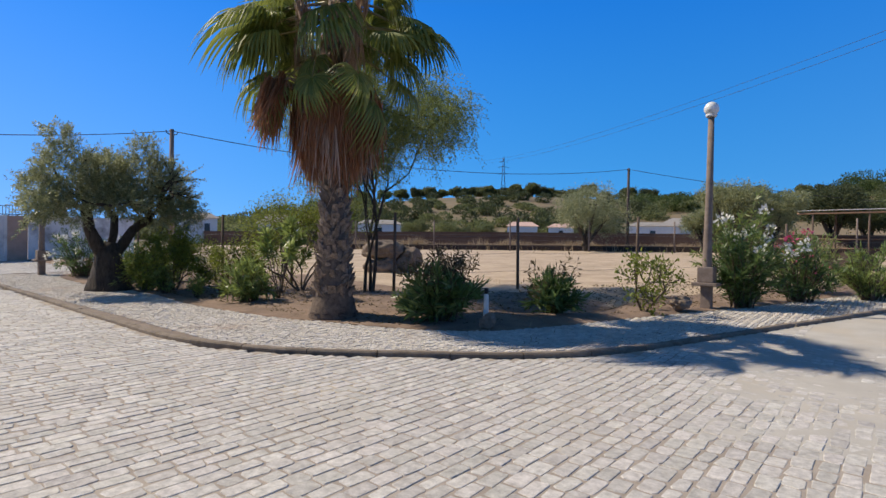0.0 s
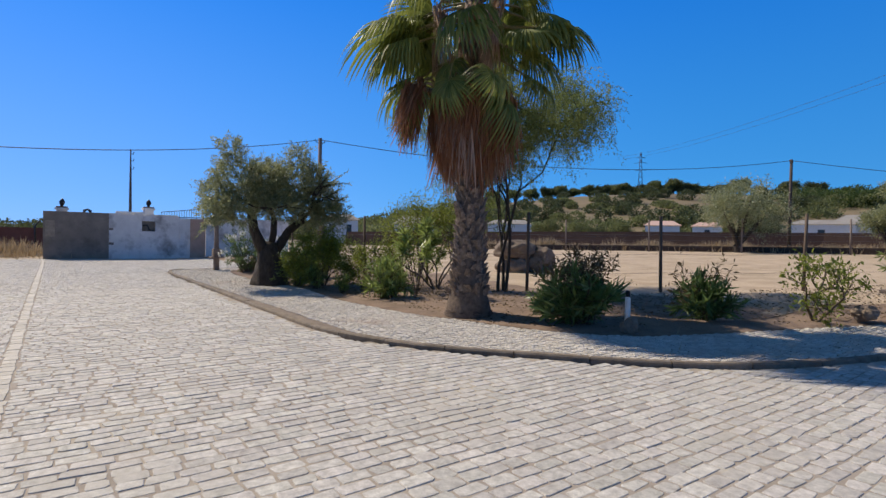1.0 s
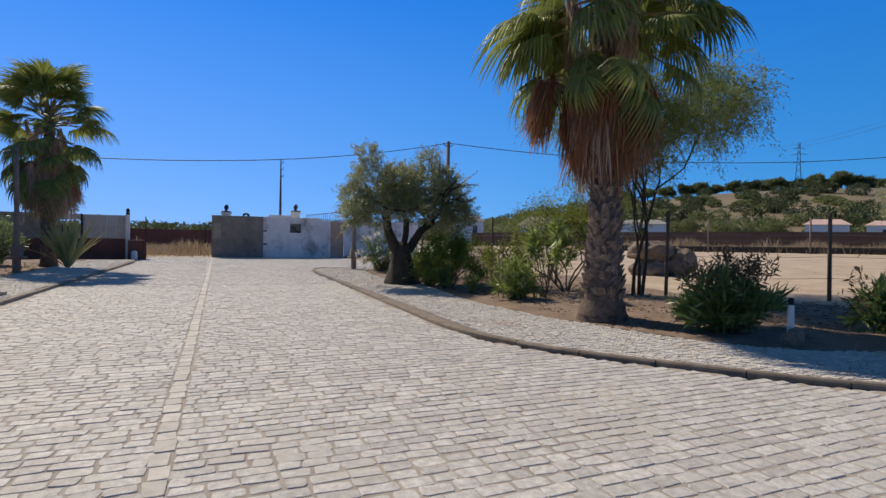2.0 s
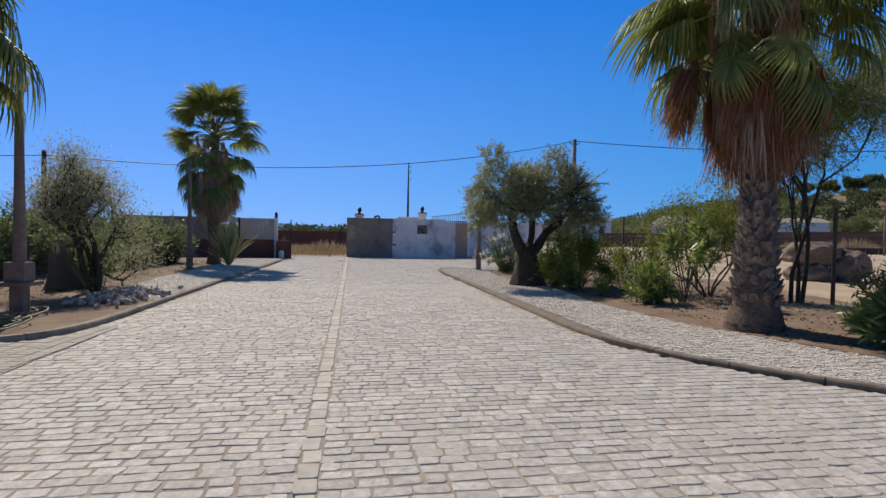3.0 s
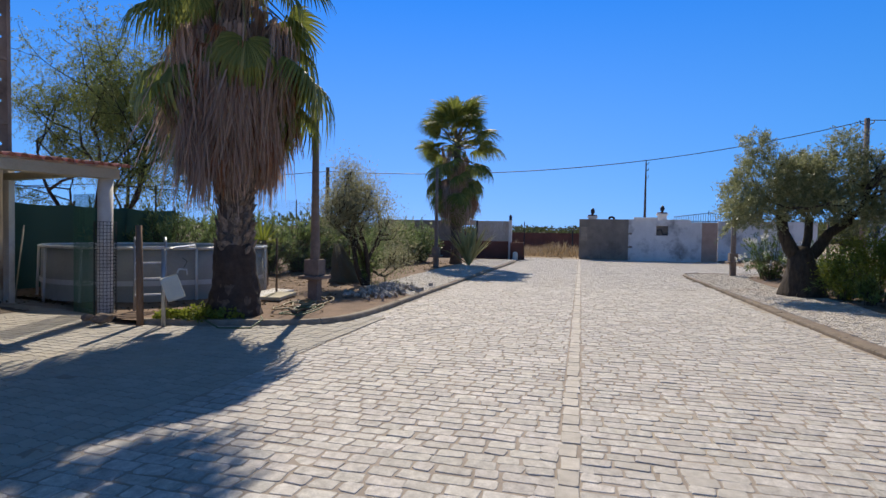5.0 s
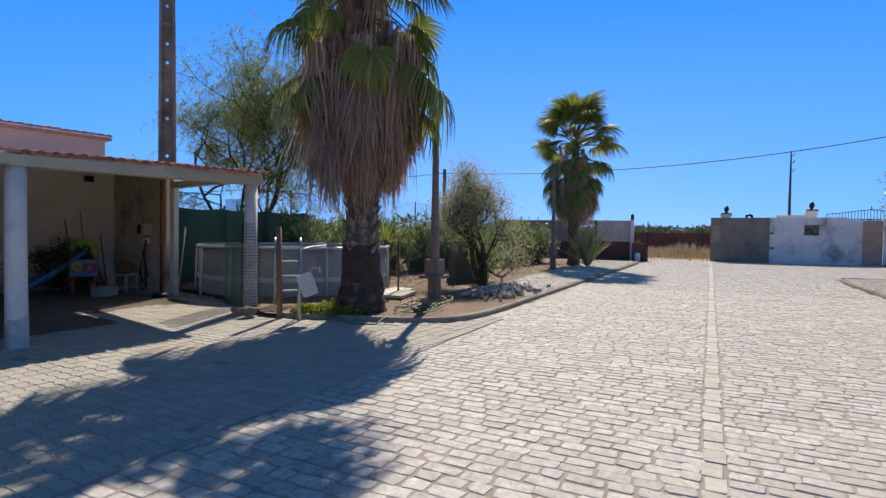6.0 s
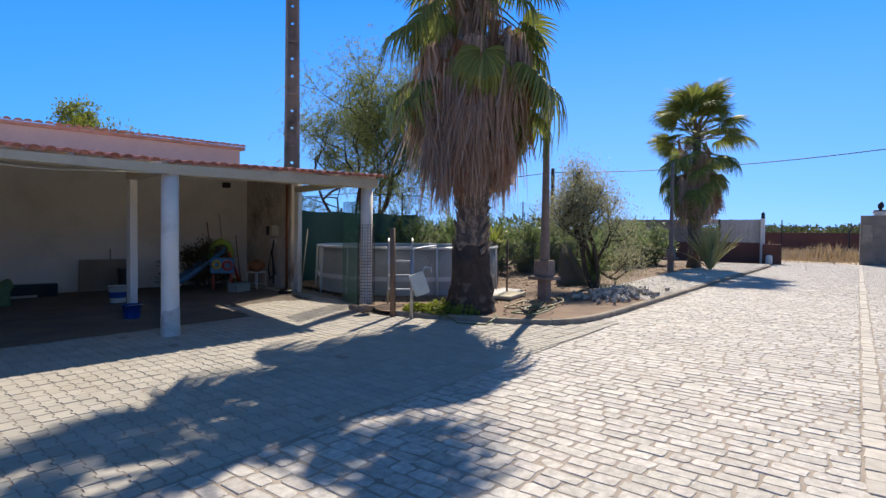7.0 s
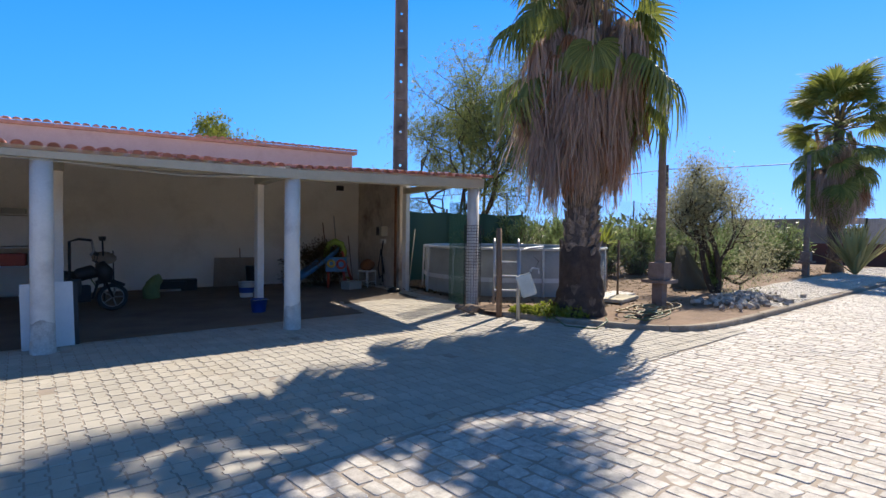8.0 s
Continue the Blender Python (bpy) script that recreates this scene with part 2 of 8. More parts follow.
M_BARKDARK = surface("charred_bark", (0.04, 0.027, 0.02), (0.13, 0.088, 0.066), 7.0, 0.95, 0.8, 60.0, pieces=0.3, bump_dist=0.02)
M_OLIVEBARK = surface("olive_bark", (0.022, 0.017, 0.013), (0.10, 0.078, 0.058), 11.0, 0.95, 1.0, 50.0, bump_dist=0.04, streak=(1.6, 1.6, 0.45))
M_TWIG = surface("twig", (0.06, 0.045, 0.03), (0.16, 0.12, 0.08), 12.0, 0.9, 0.4, 70.0)
M_PALM = leafy("palm_leaf", (0.11, 0.145, 0.028), (0.30, 0.325, 0.08), 0.4, 0.52, (0.48, 0.43, 0.18))
M_DEAD = leafy("dead_palm_leaf", (0.29, 0.19, 0.138), (0.60, 0.445, 0.34), 0.48, 0.8, (0.70, 0.56, 0.44))
M_RUST = leafy("rusty_palm_leaf", (0.20, 0.085, 0.04), (0.42, 0.20, 0.10), 0.4, 0.85)
M_PETIOLE = surface("petiole", (0.14, 0.115, 0.04), (0.30, 0.24, 0.10), 8.0, 0.5, 0.2, 40.0)
M_OLIVE = leafy("olive_leaf", (0.15, 0.17, 0.075), (0.38, 0.40, 0.22), 0.45, 0.40, (0.52, 0.54, 0.40))
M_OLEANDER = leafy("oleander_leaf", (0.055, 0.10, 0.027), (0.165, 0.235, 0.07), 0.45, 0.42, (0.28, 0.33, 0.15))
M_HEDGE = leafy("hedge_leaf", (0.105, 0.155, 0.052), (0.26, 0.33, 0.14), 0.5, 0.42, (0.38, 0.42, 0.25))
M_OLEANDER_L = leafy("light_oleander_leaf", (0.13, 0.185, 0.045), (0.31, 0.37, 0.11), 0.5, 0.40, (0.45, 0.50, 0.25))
M_LIME = leafy("lime_green_leaf", (0.12, 0.16, 0.022), (0.28, 0.31, 0.05), 0.5, 0.55, (0.34, 0.36, 0.07))
M_FEATHER = leafy("feathery_leaf", (0.12, 0.155, 0.048), (0.30, 0.345, 0.105), 0.55, 0.5, (0.46, 0.43, 0.11))
M_DRYLEAF = leafy("dry_leaf", (0.075, 0.05, 0.022), (0.17, 0.13, 0.06), 0.3, 0.7)
M_HOLM = leafy("holm_oak_leaf", (0.05, 0.065, 0.026), (0.105, 0.125, 0.05), 0.4, 0.7)
M_SCRUB = leafy("scrub_leaf", (0.11, 0.13, 0.048), (0.19, 0.21, 0.085), 0.5, 0.7)
M_PINE = leafy("pine_needles", (0.055, 0.085, 0.022), (0.09, 0.13, 0.037), 0.5, 0.7)
M_GREYLEAF = leafy("grey_green_leaf", (0.18, 0.20, 0.095), (0.38, 0.40, 0.21), 0.5, 0.5)
M_DUSTLEAF = leafy("dusty_leaf", (0.22, 0.22, 0.125), (0.42, 0.41, 0.255), 0.55, 0.55, (0.34, 0.29, 0.19))
M_AGAVE = leafy("agave_leaf", (0.25, 0.245, 0.085), (0.48, 0.44, 0.19), 0.4, 0.5, (0.55, 0.46, 0.26))
M_DRYGRASS = leafy("dry_grass", (0.29, 0.21, 0.12), (0.50, 0.39, 0.25), 0.3, 0.8)
M_FLOWER_W = leafy("white_petal", (0.68, 0.66, 0.60), (0.82, 0.80, 0.75), 0.3, 0.6)
M_FLOWER_P = leafy("pink_petal", (0.55, 0.06, 0.16), (0.72, 0.14, 0.27), 0.3, 0.6)
M_ROCK = surface("granite_boulder", (0.10, 0.072, 0.052), (0.31, 0.235, 0.175), 3.5, 0.9, 0.7, 22.0, stain=(0.16, 0.125, 0.09), stain_scale=1.2, bump_dist=0.03)
M_RUBBLE = surface("rubble_stone", (0.30, 0.265, 0.225), (0.54, 0.49, 0.425), 7.0, 0.9, 0.4, 50.0, pieces=0.3)
M_POOL = surface("pool_liner", (0.30, 0.31, 0.29), (0.40, 0.41, 0.385), 1.2, 0.6, 0.08, 30.0, stain=(0.27, 0.275, 0.25), stain_scale=1.0)
M_POOLFRAME = plain("pool_frame", (0.62, 0.64, 0.64), 0.35)
M_WATER = plain("pool_water", (0.05, 0.16, 0.17), 0.05)
M_METAL = plain("galvanised", (0.42, 0.43, 0.44), 0.45, 0.8, 0.05)
M_WIRE = plain("fence_wire", (0.17, 0.165, 0.16), 0.6, 0.5)
M_CABLE = plain("cable", (0.03, 0.03, 0.033), 0.6)
M_GLOBE = plain("lamp_globe", (0.80, 0.80, 0.78), 0.3)
M_WOOD = surface("grey_wood", (0.13, 0.08, 0.05), (0.27, 0.175, 0.115), 5.0, 0.9, 0.5, 40.0, streak=(6, 6, 0.6))
M_POSTWOOD = surface("fence_post_wood", (0.075, 0.05, 0.035), (0.17, 0.12, 0.085), 5.0, 0.9, 0.5, 40.0, streak=(6, 6, 0.6))
M_DARKWALL = surface("dark_wall", (0.028, 0.02, 0.016), (0.07, 0.05, 0.04), 0.8, 0.95, 0.4, 12.0)
M_BROWNWALL = surface("brown_wall", (0.075, 0.045, 0.034), (0.145, 0.092, 0.066), 0.8, 0.95, 0.4, 12.0, stain=(0.08, 0.05, 0.04), stain_scale=0.4)
M_REDWALL = surface("red_brown_wall", (0.10, 0.042, 0.032), (0.18, 0.075, 0.055), 0.9, 0.95, 0.4, 20.0, stain=(0.11, 0.045, 0.035), stain_scale=0.8)
M_SHEET = surface("corrugated_sheet", (0.40, 0.37, 0.335), (0.56, 0.525, 0.48), 2.0, 0.6, 0.1, 30.0, stain=(0.33, 0.27, 0.22), stain_scale=1.2)
M_NET = leafy("green_shade_net", (0.045, 0.095, 0.068), (0.07, 0.135, 0.098), 0.6, 0.8)
M_MESHGREEN = leafy("green_plastic_mesh", (0.05, 0.15, 0.105), (0.08, 0.21, 0.15), 0.4, 0.6)
M_IRON = plain("dark_iron", (0.035, 0.035, 0.04), 0.55, 0.6)
M_BLACK = plain("black_plastic", (0.022, 0.022, 0.024), 0.55)
M_RUSTM = surface("rusty_pipe", (0.13, 0.05, 0.022), (0.28, 0.12, 0.055), 9.0, 0.9, 0.4, 50.0)
M_BLUE = plain("blue_plastic", (0.015, 0.06, 0.26), 0.4)
M_TOYGREEN = plain("lime_plastic", (0.32, 0.46, 0.06), 0.4)
M_TOYRED = plain("red_plastic", (0.48, 0.07, 0.045), 0.4)
M_TOYYELLOW = plain("yellow_plastic", (0.55, 0.38, 0.05), 0.4)
M_TOYBLUE = plain("slide_blue", (0.06, 0.19, 0.36), 0.4)
M_PLASTIC_W = plain("white_plastic", (0.70, 0.70, 0.66), 0.4)
M_HOSE = plain("hose", (0.34, 0.26, 0.13), 0.6)
M_HOSE_G = plain("green_hose", (0.10, 0.14, 0.05), 0.5)
M_BOARD = surface("white_board", (0.66, 0.66, 0.65), (0.78, 0.78, 0.77), 2.0, 0.5, 0.05, 30.0)
M_PLY = surface("brown_board", (0.24, 0.18, 0.13), (0.36, 0.28, 0.215), 2.0, 0.8, 0.2, 30.0)
M_SACK = surface("green_sack", (0.09, 0.14, 0.06), (0.20, 0.28, 0.12), 6.0, 0.8, 0.4, 30.0)
M_CREAM = plain("cream_plastic", (0.74, 0.69, 0.55), 0.4)
M_GLASS = plain("dark_pane", (0.05, 0.06, 0.07), 0.1)
M_FARWHITE = surface("far_whitewash", (0.66, 0.65, 0.63), (0.80, 0.79, 0.77), 0.3, 0.9, 0.0, 3.0)
M_FARROOF = surface("far_roof", (0.46, 0.30, 0.255), (0.60, 0.42, 0.36), 0.5, 0.9, 0.2, 6.0)
M_GREYROOF = surface("grey_roof", (0.22, 0.20, 0.185), (0.32, 0.30, 0.28), 0.4, 0.9, 0.2, 6.0)


# ---- helpers of this scene ----
def link_mesh(name, me, mat, parent=None, label=""):
    if mat and not me.materials:
        me.materials.append(mat)
    ob = new(name, me)
    if parent:
        ob.parent = parent
    if label:
        ob["label"] = label
    return ob


def part(name, bm, mat, parent=None, label="", smooth=False):
    me = bpy.data.meshes.new(name)
    bm.to_mesh(me)
    bm.free()
    if smooth:
        for p in me.polygons:
            p.use_smooth = True
    return link_mesh(name, me, mat, parent, label)


def raw(name, verts, faces, mat, parent=None, label="", smooth=False):
    me = bpy.data.meshes.new(name)
    me.from_pydata([tuple(v) for v in verts], [], [tuple(int(i) for i in f) for f in faces])
    me.update()
    if smooth:
        for p in me.polygons:
            p.use_smooth = True
    return link_mesh(name, me, mat, parent, label)


def thing(name, label, category, at=(0, 0, 0), rz=0, group="", kind=""):
    e = new(name)
    e.empty_display_size = 0.2
    e.matrix_world = pose(*at, 0, 0, rz)
    return tagged(e, label, category, group, kind)


def box(bm, x0, x1, y0, y1, z0, z1, bevel=0.0, m=None):
    r = bmesh.ops.create_cube(bm, size=1.0)
    vs = r["verts"]
    bmesh.ops.scale(bm, vec=(x1 - x0, y1 - y0, z1 - z0), verts=vs)
    bmesh.ops.translate(bm, vec=((x0 + x1) / 2, (y0 + y1) / 2, (z0 + z1) / 2), verts=vs)
    if bevel:
        es = list({e for v in vs for e in v.link_edges})
        out = bmesh.ops.bevel(bm, geom=es, offset=bevel, segments=2, profile=0.7, affect="EDGES")
        vs = list({v for f in out["faces"] for v in f.verts} | {v for v in vs if v.is_valid})
    if m is not None:
        bmesh.ops.transform(bm, matrix=m, verts=vs)
    return vs


def tube(bm, pts, radii, n=8, cap=True):
    """A round limb along points."""
    pts = [Vector(p) for p in pts]
    if not isinstance(radii, (list, tuple)):
        radii = [radii] * len(pts)
    rings = []
    up = Vector((0.31, 0.17, 0.93))
    for i, p in enumerate(pts):
        d = (pts[min(i + 1, len(pts) - 1)] - pts[max(i - 1, 0)]).normalized()
        a = d.cross(up)
        if a.length < 0.05:
            a = d.cross(Vector((1, 0, 0)))
        a.normalize()
        b = d.cross(a)
        rings.append([bm.verts.new(p + radii[i] * (math.cos(k * math.tau / n) * a + math.sin(k * math.tau / n) * b)) for k in range(n)])
    for r0, r1 in zip(rings, rings[1:]):
        for k in range(n):
            f = bm.faces.new((r0[k], r0[(k + 1) % n], r1[(k + 1) % n], r1[k]))
            f.smooth = True
    if cap:
        bm.faces.new(rings[0][::-1])
        bm.faces.new(rings[-1])


def box_part(name, dims, mat, parent, bevel=0.0, m=None, label=""):
    bm = bmesh.new()
    box(bm, *dims, bevel=bevel, m=m)
    return part(name, bm, mat, parent, label)


def tube_part(name, pts, radii, mat, parent, n=8, label=""):
    bm = bmesh.new()
    tube(bm, pts, radii, n)
    return part(name, bm, mat, parent, label)


def unit(v):
    return v / np.maximum(np.linalg.norm(v, axis=-1, keepdims=True), 1e-9)


def leaf_arrays(C, D, length, width, rng, fold=0.0):
    """Pointed leaves at C along D: four corners each."""
    n = len(C)
    D = unit(D)
    R = unit(rng.normal(size=(n, 3)))
    S = unit(np.cross(D, R))
    L = (length * rng.uniform(0.7, 1.25, n))[:, None]
    W = (width * rng.uniform(0.75, 1.2, n))[:, None]
    v = np.stack([C, C + D * L * 0.45 + S * W * 0.5, C + D * L, C + D * L * 0.45 - S * W * 0.5], 1).reshape(-1, 3)
    f = np.arange(4 * n).reshape(n, 4)
    return v, f


def leaves(name, C, D, length, width, mat, parent, rng, label="", kind=""):
    v, f = leaf_arrays(C, D, length, width, rng)
    ob = raw(name, v, f, mat, parent, label)
    if kind:
        ob["kind"] = kind
    return ob


# ---- the lie of the land ----
def rise(y):
    """The ground climbs gently to the north."""
    return 0.021 * max(0.0, min(y, 52.0) - 6.0)


KERB_N = [(-25.6, 8.2), (-25.5, 5.4), (-25.1, 4.2), (-24.2, 3.66), (-19.7, 3.59), (-15.7, 3.52), (-12.6, 3.45), (-10.0, 3.42), (-8.93, 3.40), (-8.15, 3.43), (-7.55, 3.54), (-7.03, 3.68), (-6.46, 3.89), (-6.05, 4.11), (-5.36, 4.60), (-4.71, 5.14), (-4.08, 5.66), (-3.27, 6.44), (-2.8, 7.16), (-2.4, 8.15), (-2.14, 8.87), (-1.62, 10.25), (-1.33, 11.14), (-0.62, 12.95), (-0.14, 14.3), (1.4, 19.0), (3.2, 24.4)]
BED_N = [(-24.7, 8.2), (-24.5, 7.0), (-24.0, 6.2), (-22.6, 5.75), (-20.0, 5.5), (-18.5, 5.45), (-16.5, 5.72), (-14.5, 5.75), (-12.8, 5.55), (-11.6, 5.40), (-10.2, 5.5), (-8.8, 5.6), (-7.9, 5.95), (-7.0, 6.15), (-6.0, 6.45), (-5.0, 7.1), (-4.4, 8.2), (-3.9, 9.6), (-3.2, 11.3), (-2.4, 13.1), (-1.3, 16.2), (0.2, 20.6), (2.0, 25.8)]
KERB_S = [(-33.4, -4.6), (-33.0, -4.05), (-30.0, -3.95), (-20.0, -4.05), (-12.0, -4.05), (-9.8, -4.05), (-8.75, -4.18), (-8.35, -4.38), (-8.13, -4.62), (-7.94, -5.0), (-7.78, -5.45), (-7.63, -5.95), (-7.39, -6.6), (-7.22, -7.3)]


def along(poly, step):
    """Points at even steps on a polyline, eased at its corners."""
    P = np.array(poly, float)
    for _ in range(2):
        Q = np.empty((2 * len(P) - 2, 2))
        Q[0::2] = 0.75 * P[:-1] + 0.25 * P[1:]
        Q[1::2] = 0.25 * P[:-1] + 0.75 * P[1:]
        P = np.vstack([P[:1], Q, P[-1:]])
    s = np.concatenate([[0], np.cumsum(np.linalg.norm(np.diff(P, axis=0), axis=1))])
    n = max(2, int(round(s[-1] / step)) + 1)
    u = np.linspace(0, s[-1], n)
    return np.stack([np.interp(u, s, P[:, 0]), np.interp(u, s, P[:, 1])], 1)


KN = along(KERB_N, 0.25)
KS = along(KERB_S, 0.25)


def side(p, line):
    """Signed distance of points to a polyline: positive on its left."""
    p = np.atleast_2d(p)
    a, b = line[:-1], line[1:]
    d = b - a
    best, sign = np.full(len(p), 1e9), np.ones(len(p))
    for i in range(len(a)):
        w = p - a[i]
        u = np.clip((w @ d[i]) / (d[i] @ d[i]), 0, 1)
        q = w - u[:, None] * d[i]
        r = np.hypot(q[:, 0], q[:, 1])
        hit = r < best
        best[hit] = r[hit]
        sign[hit] = np.sign(d[i][0] * w[hit, 1] - d[i][1] * w[hit, 0])
    return best * sign


def crest(yaw):
    """The skyline of the bare land: degrees of height by bearing."""
    return np.interp(yaw, [-180, -60, -20, 0, 12, 25, 33, 40, 47, 54, 58, 62, 66, 74, 85, 110, 180], [0.8, 2.0, 4.4, 4.4, 4.2, 4.3, 4.7, 4.6, 3.9, 2.6, 2.1, 1.2, 0.8, 0.6, 0.55, 0.6, 0.8])


def land(x, y):
    r = math.hypot(x, y)
    z = rise(y) - 0.06
    if r > 75:
        yaw = math.degrees(math.atan2(-x, y))
        top = 330 * math.tan(radians(float(crest(yaw)))) + 1.5
        s = min(1.0, (r - 75) / 255)
        z += (top - z) * s * s * (3 - 2 * s) * (1 if r < 360 else max(0.4, 1 - (r - 360) / 1500))
        z += 1.5 * s * noise.noise(Vector((x * 0.012, y * 0.012, 0.3)))
    return z


def on(x, y, up=0.0):
    return rise(y) + up


# ---- ground: one sheet to the horizon ----
def ground_sheet():
    xs = sorted(set([round(v, 3) for v in np.concatenate([np.arange(-46, 8.01, 0.5), np.linspace(-46, -120, 30), np.linspace(-120, -420, 46), np.geomspace(420, 2600, 12) * -1, np.linspace(8, 120, 24), np.linspace(120, 420, 30), np.geomspace(420, 2600, 12)])]))
    ys = sorted(set([round(v, 3) for v in np.concatenate([np.arange(-20, 30.01, 0.5), np.linspace(30, 120, 36), np.linspace(120, 420, 46), np.geomspace(420, 2600, 12), np.linspace(-20, -120, 20), np.linspace(-120, -420, 20), np.geomspace(420, 2600, 12) * -1])]))
    pts = np.array([(x, y) for y in ys for x in xs])
    near = (pts[:, 0] > -27) & (pts[:, 0] < 4) & (pts[:, 1] > 3) & (pts[:, 1] < 26)
    sd = np.full(len(pts), -1.0)
    sd[near] = side(pts[near], KN)
    vs = []
    for (x, y), s in zip(pts, sd):
        z = land(x, y)
        inside = -40 < x < 4 and -16 < y
        if inside and 0.9 < s < 4.6:
            z = rise(y) - 0.01 + 0.10 * max(0.0, (s - 3.0) / 1.6)
        elif inside and s > 0.9:
            z = rise(y) + 0.09 + 0.05 * noise.noise(Vector((x * 0.9, y * 0.9, 0))) + 0.02 * noise.noise(Vector((x * 3.1, y * 3.1, 4)))
        elif y > 8 and math.hypot(x, y) < 75 and not (-27 < x < 6 and y < 26):
            z = rise(y) + 0.09 + 0.05 * noise.noise(Vector((x * 0.5, y * 0.5, 0)))
        vs.append((x, y, z))
    nx = len(xs)
    fs = [(j * nx + i, j * nx + i + 1, (j + 1) * nx + i + 1, (j + 1) * nx + i) for j in range(len(ys) - 1) for i in range(nx - 1)]
    ob = raw("ground", vs, fs, M_EARTH, smooth=True)
    me = ob.data
    me.materials.append(M_FIELD)
    me.materials.append(M_HILL)
    for p in me.polygons:
        c = p.center
        r = math.hypot(c.x, c.y)
        if r > 85:
            p.material_index = 2
        elif c.y > 11.5 + 0.5 * math.sin(c.x * 0.7) or c.x < -40 or c.y < -20:
            p.material_index = 1
    return tagged(ob, "bare brown earth and dry sandy field rising to hills", "ground", kind="structure")


ground_sheet()


def strip(name, A, B, m, zf, mat, label, category):
    """A sheet between two lines of equal count."""
    vs = []
    for a, b in zip(A, B):
        for k in range(m + 1):
            u = k / m
            x, y = a[0] * (1 - u) + b[0] * u, a[1] * (1 - u) + b[1] * u
            vs.append((x, y, zf(x, y, u)))
    n = len(A)
    fs = [(i * (m + 1) + k, (i + 1) * (m + 1) + k, (i + 1) * (m + 1) + k + 1, i * (m + 1) + k + 1) for i in range(n - 1) for k in range(m)]
    return tagged(raw(name, vs, fs, mat, smooth=True), label, category, kind="structure")


def resample(line, n):
    s = np.concatenate([[0], np.cumsum(np.linalg.norm(np.diff(line, axis=0), axis=1))])
    u = np.linspace(0, s[-1], n)
    return np.stack([np.interp(u, s, line[:, 0]), np.interp(u, s, line[:, 1])], 1)


def dusty(x, y):
    """How deep sand lies over the setts, towards the side street."""
    a = max(0.0, min(1.0, (x + 3.4 + 0.30 * (y - 6)) / 2.6)) * max(0.0, min(1.0, (y - 3.2) / 3.0))
    return a


def road_bed():
    xs = np.arange(-40, 6.01, 0.25)
    ys = np.arange(-4.25, 26.01, 0.25)
    P = np.array([(x, y) for y in ys for x in xs])
    sd = side(P, KN)
    keep = (sd < 0.12) | (P[:, 0] < -25.4)
    vs, nx = [], len(xs)
    for (x, y) in P:
        lump = noise.noise(Vector((x * 1.7, y * 1.7, 2.0))) + 0.6 * noise.noise(Vector((x * 5, y * 5, 7.0)))
        z = rise(y) - 0.0052 + 0.0013 * lump
        vs.append((x, y, z))
    fs = []
    for j in range(len(ys) - 1):
        for i in range(nx - 1):
            q = (j * nx + i, j * nx + i + 1, (j + 1) * nx + i + 1, (j + 1) * nx + i)
            if all(keep[k] for k in q) and not (P[q[0]][0] < -25.4 and P[q[0]][1] > 12):
                fs.append(q)
    ob = raw("road", vs, fs, M_SAND, smooth=True)
    return tagged(ob, "road of granite setts with sandy joints", "road", kind="structure")


road = road_bed()

def sand_drift():
    """Pale sand blown over the setts by the side street."""
    xs, ys = np.arange(-4.2, 4.01, 0.11), np.arange(2.6, 26.01, 0.11)
    P = np.array([(x, y) for y in ys for x in xs])
    sd = side(P, KN)
    vs, nx = [], len(xs)
    for x, y in P:
        d = dusty(x, y)
        lump = noise.noise(Vector((x * 1.3, y * 1.3, 2.0))) + 0.7 * noise.noise(Vector((x * 4.1, y * 4.1, 7.0))) + 0.4 * noise.noise(Vector((x * 11, y * 11, 5.0)))
        vs.append((x, y, rise(y) - 0.012 + 0.012 * d + 0.008 * lump * (1 - 0.4 * d)))
    fs = []
    for j in range(len(ys) - 1):
        for i in range(nx - 1):
            q = (j * nx + i, j * nx + i + 1, (j + 1) * nx + i + 1, (j + 1) * nx + i)
            if all(sd[k] < 0.08 for k in q):
                fs.append(q)
    return tagged(raw("sand_drift", vs, fs, M_DUST, smooth=True), "pale sand drifted over the setts", "sand", kind="structure")


sand_drift()
kn_n = resample(KN, 220)
bn_n = resample(along(BED_N, 0.25), 220)
nrm = np.gradient(kn_n, axis=0)
nrm = np.stack([-nrm[:, 1], nrm[:, 0]], 1)
nrm /= np.linalg.norm(nrm, axis=1, keepdims=True)
pavement_n = strip("pavement_north", kn_n + nrm * 0.10, bn_n, 10, lambda x, y, u: on(x, y, 0.041), M_JOINT, "pale limestone pavement along the planting bed", "pavement")
# soil edge, a little higher than the stones, tucked under the bed
strip("planting_bed", bn_n, bn_n + (bn_n - kn_n) * 0.9, 8, lambda x, y, u: on(x, y, 0.050 + 0.065 * u) + 0.03 * u * noise.noise(Vector((x * 2, y * 2, 0))), M_EARTH, "bare brown soil of the planting bed", "soil")
ks_n = resample(KS, 160)
back = np.stack([np.interp(np.linspace(0, 1, 160), [0, 0.82, 0.93, 1], [-34.0, -13.0, -9.6, -9.3]), np.interp(np.linspace(0, 1, 160), [0, 0.9, 0.97, 1], [-17, -17, -12.5, -11.6])], 1)
strip("garden_bed", ks_n + np.array([0.0, -0.05]), back, 30, lambda x, y, u: 0.072 + 0.02 * min(1, 8 * u) * noise.noise(Vector((x * 1.3, y * 1.3, 3))), M_EARTH, "dry brown soil with sparse litter behind the kerb", "soil")
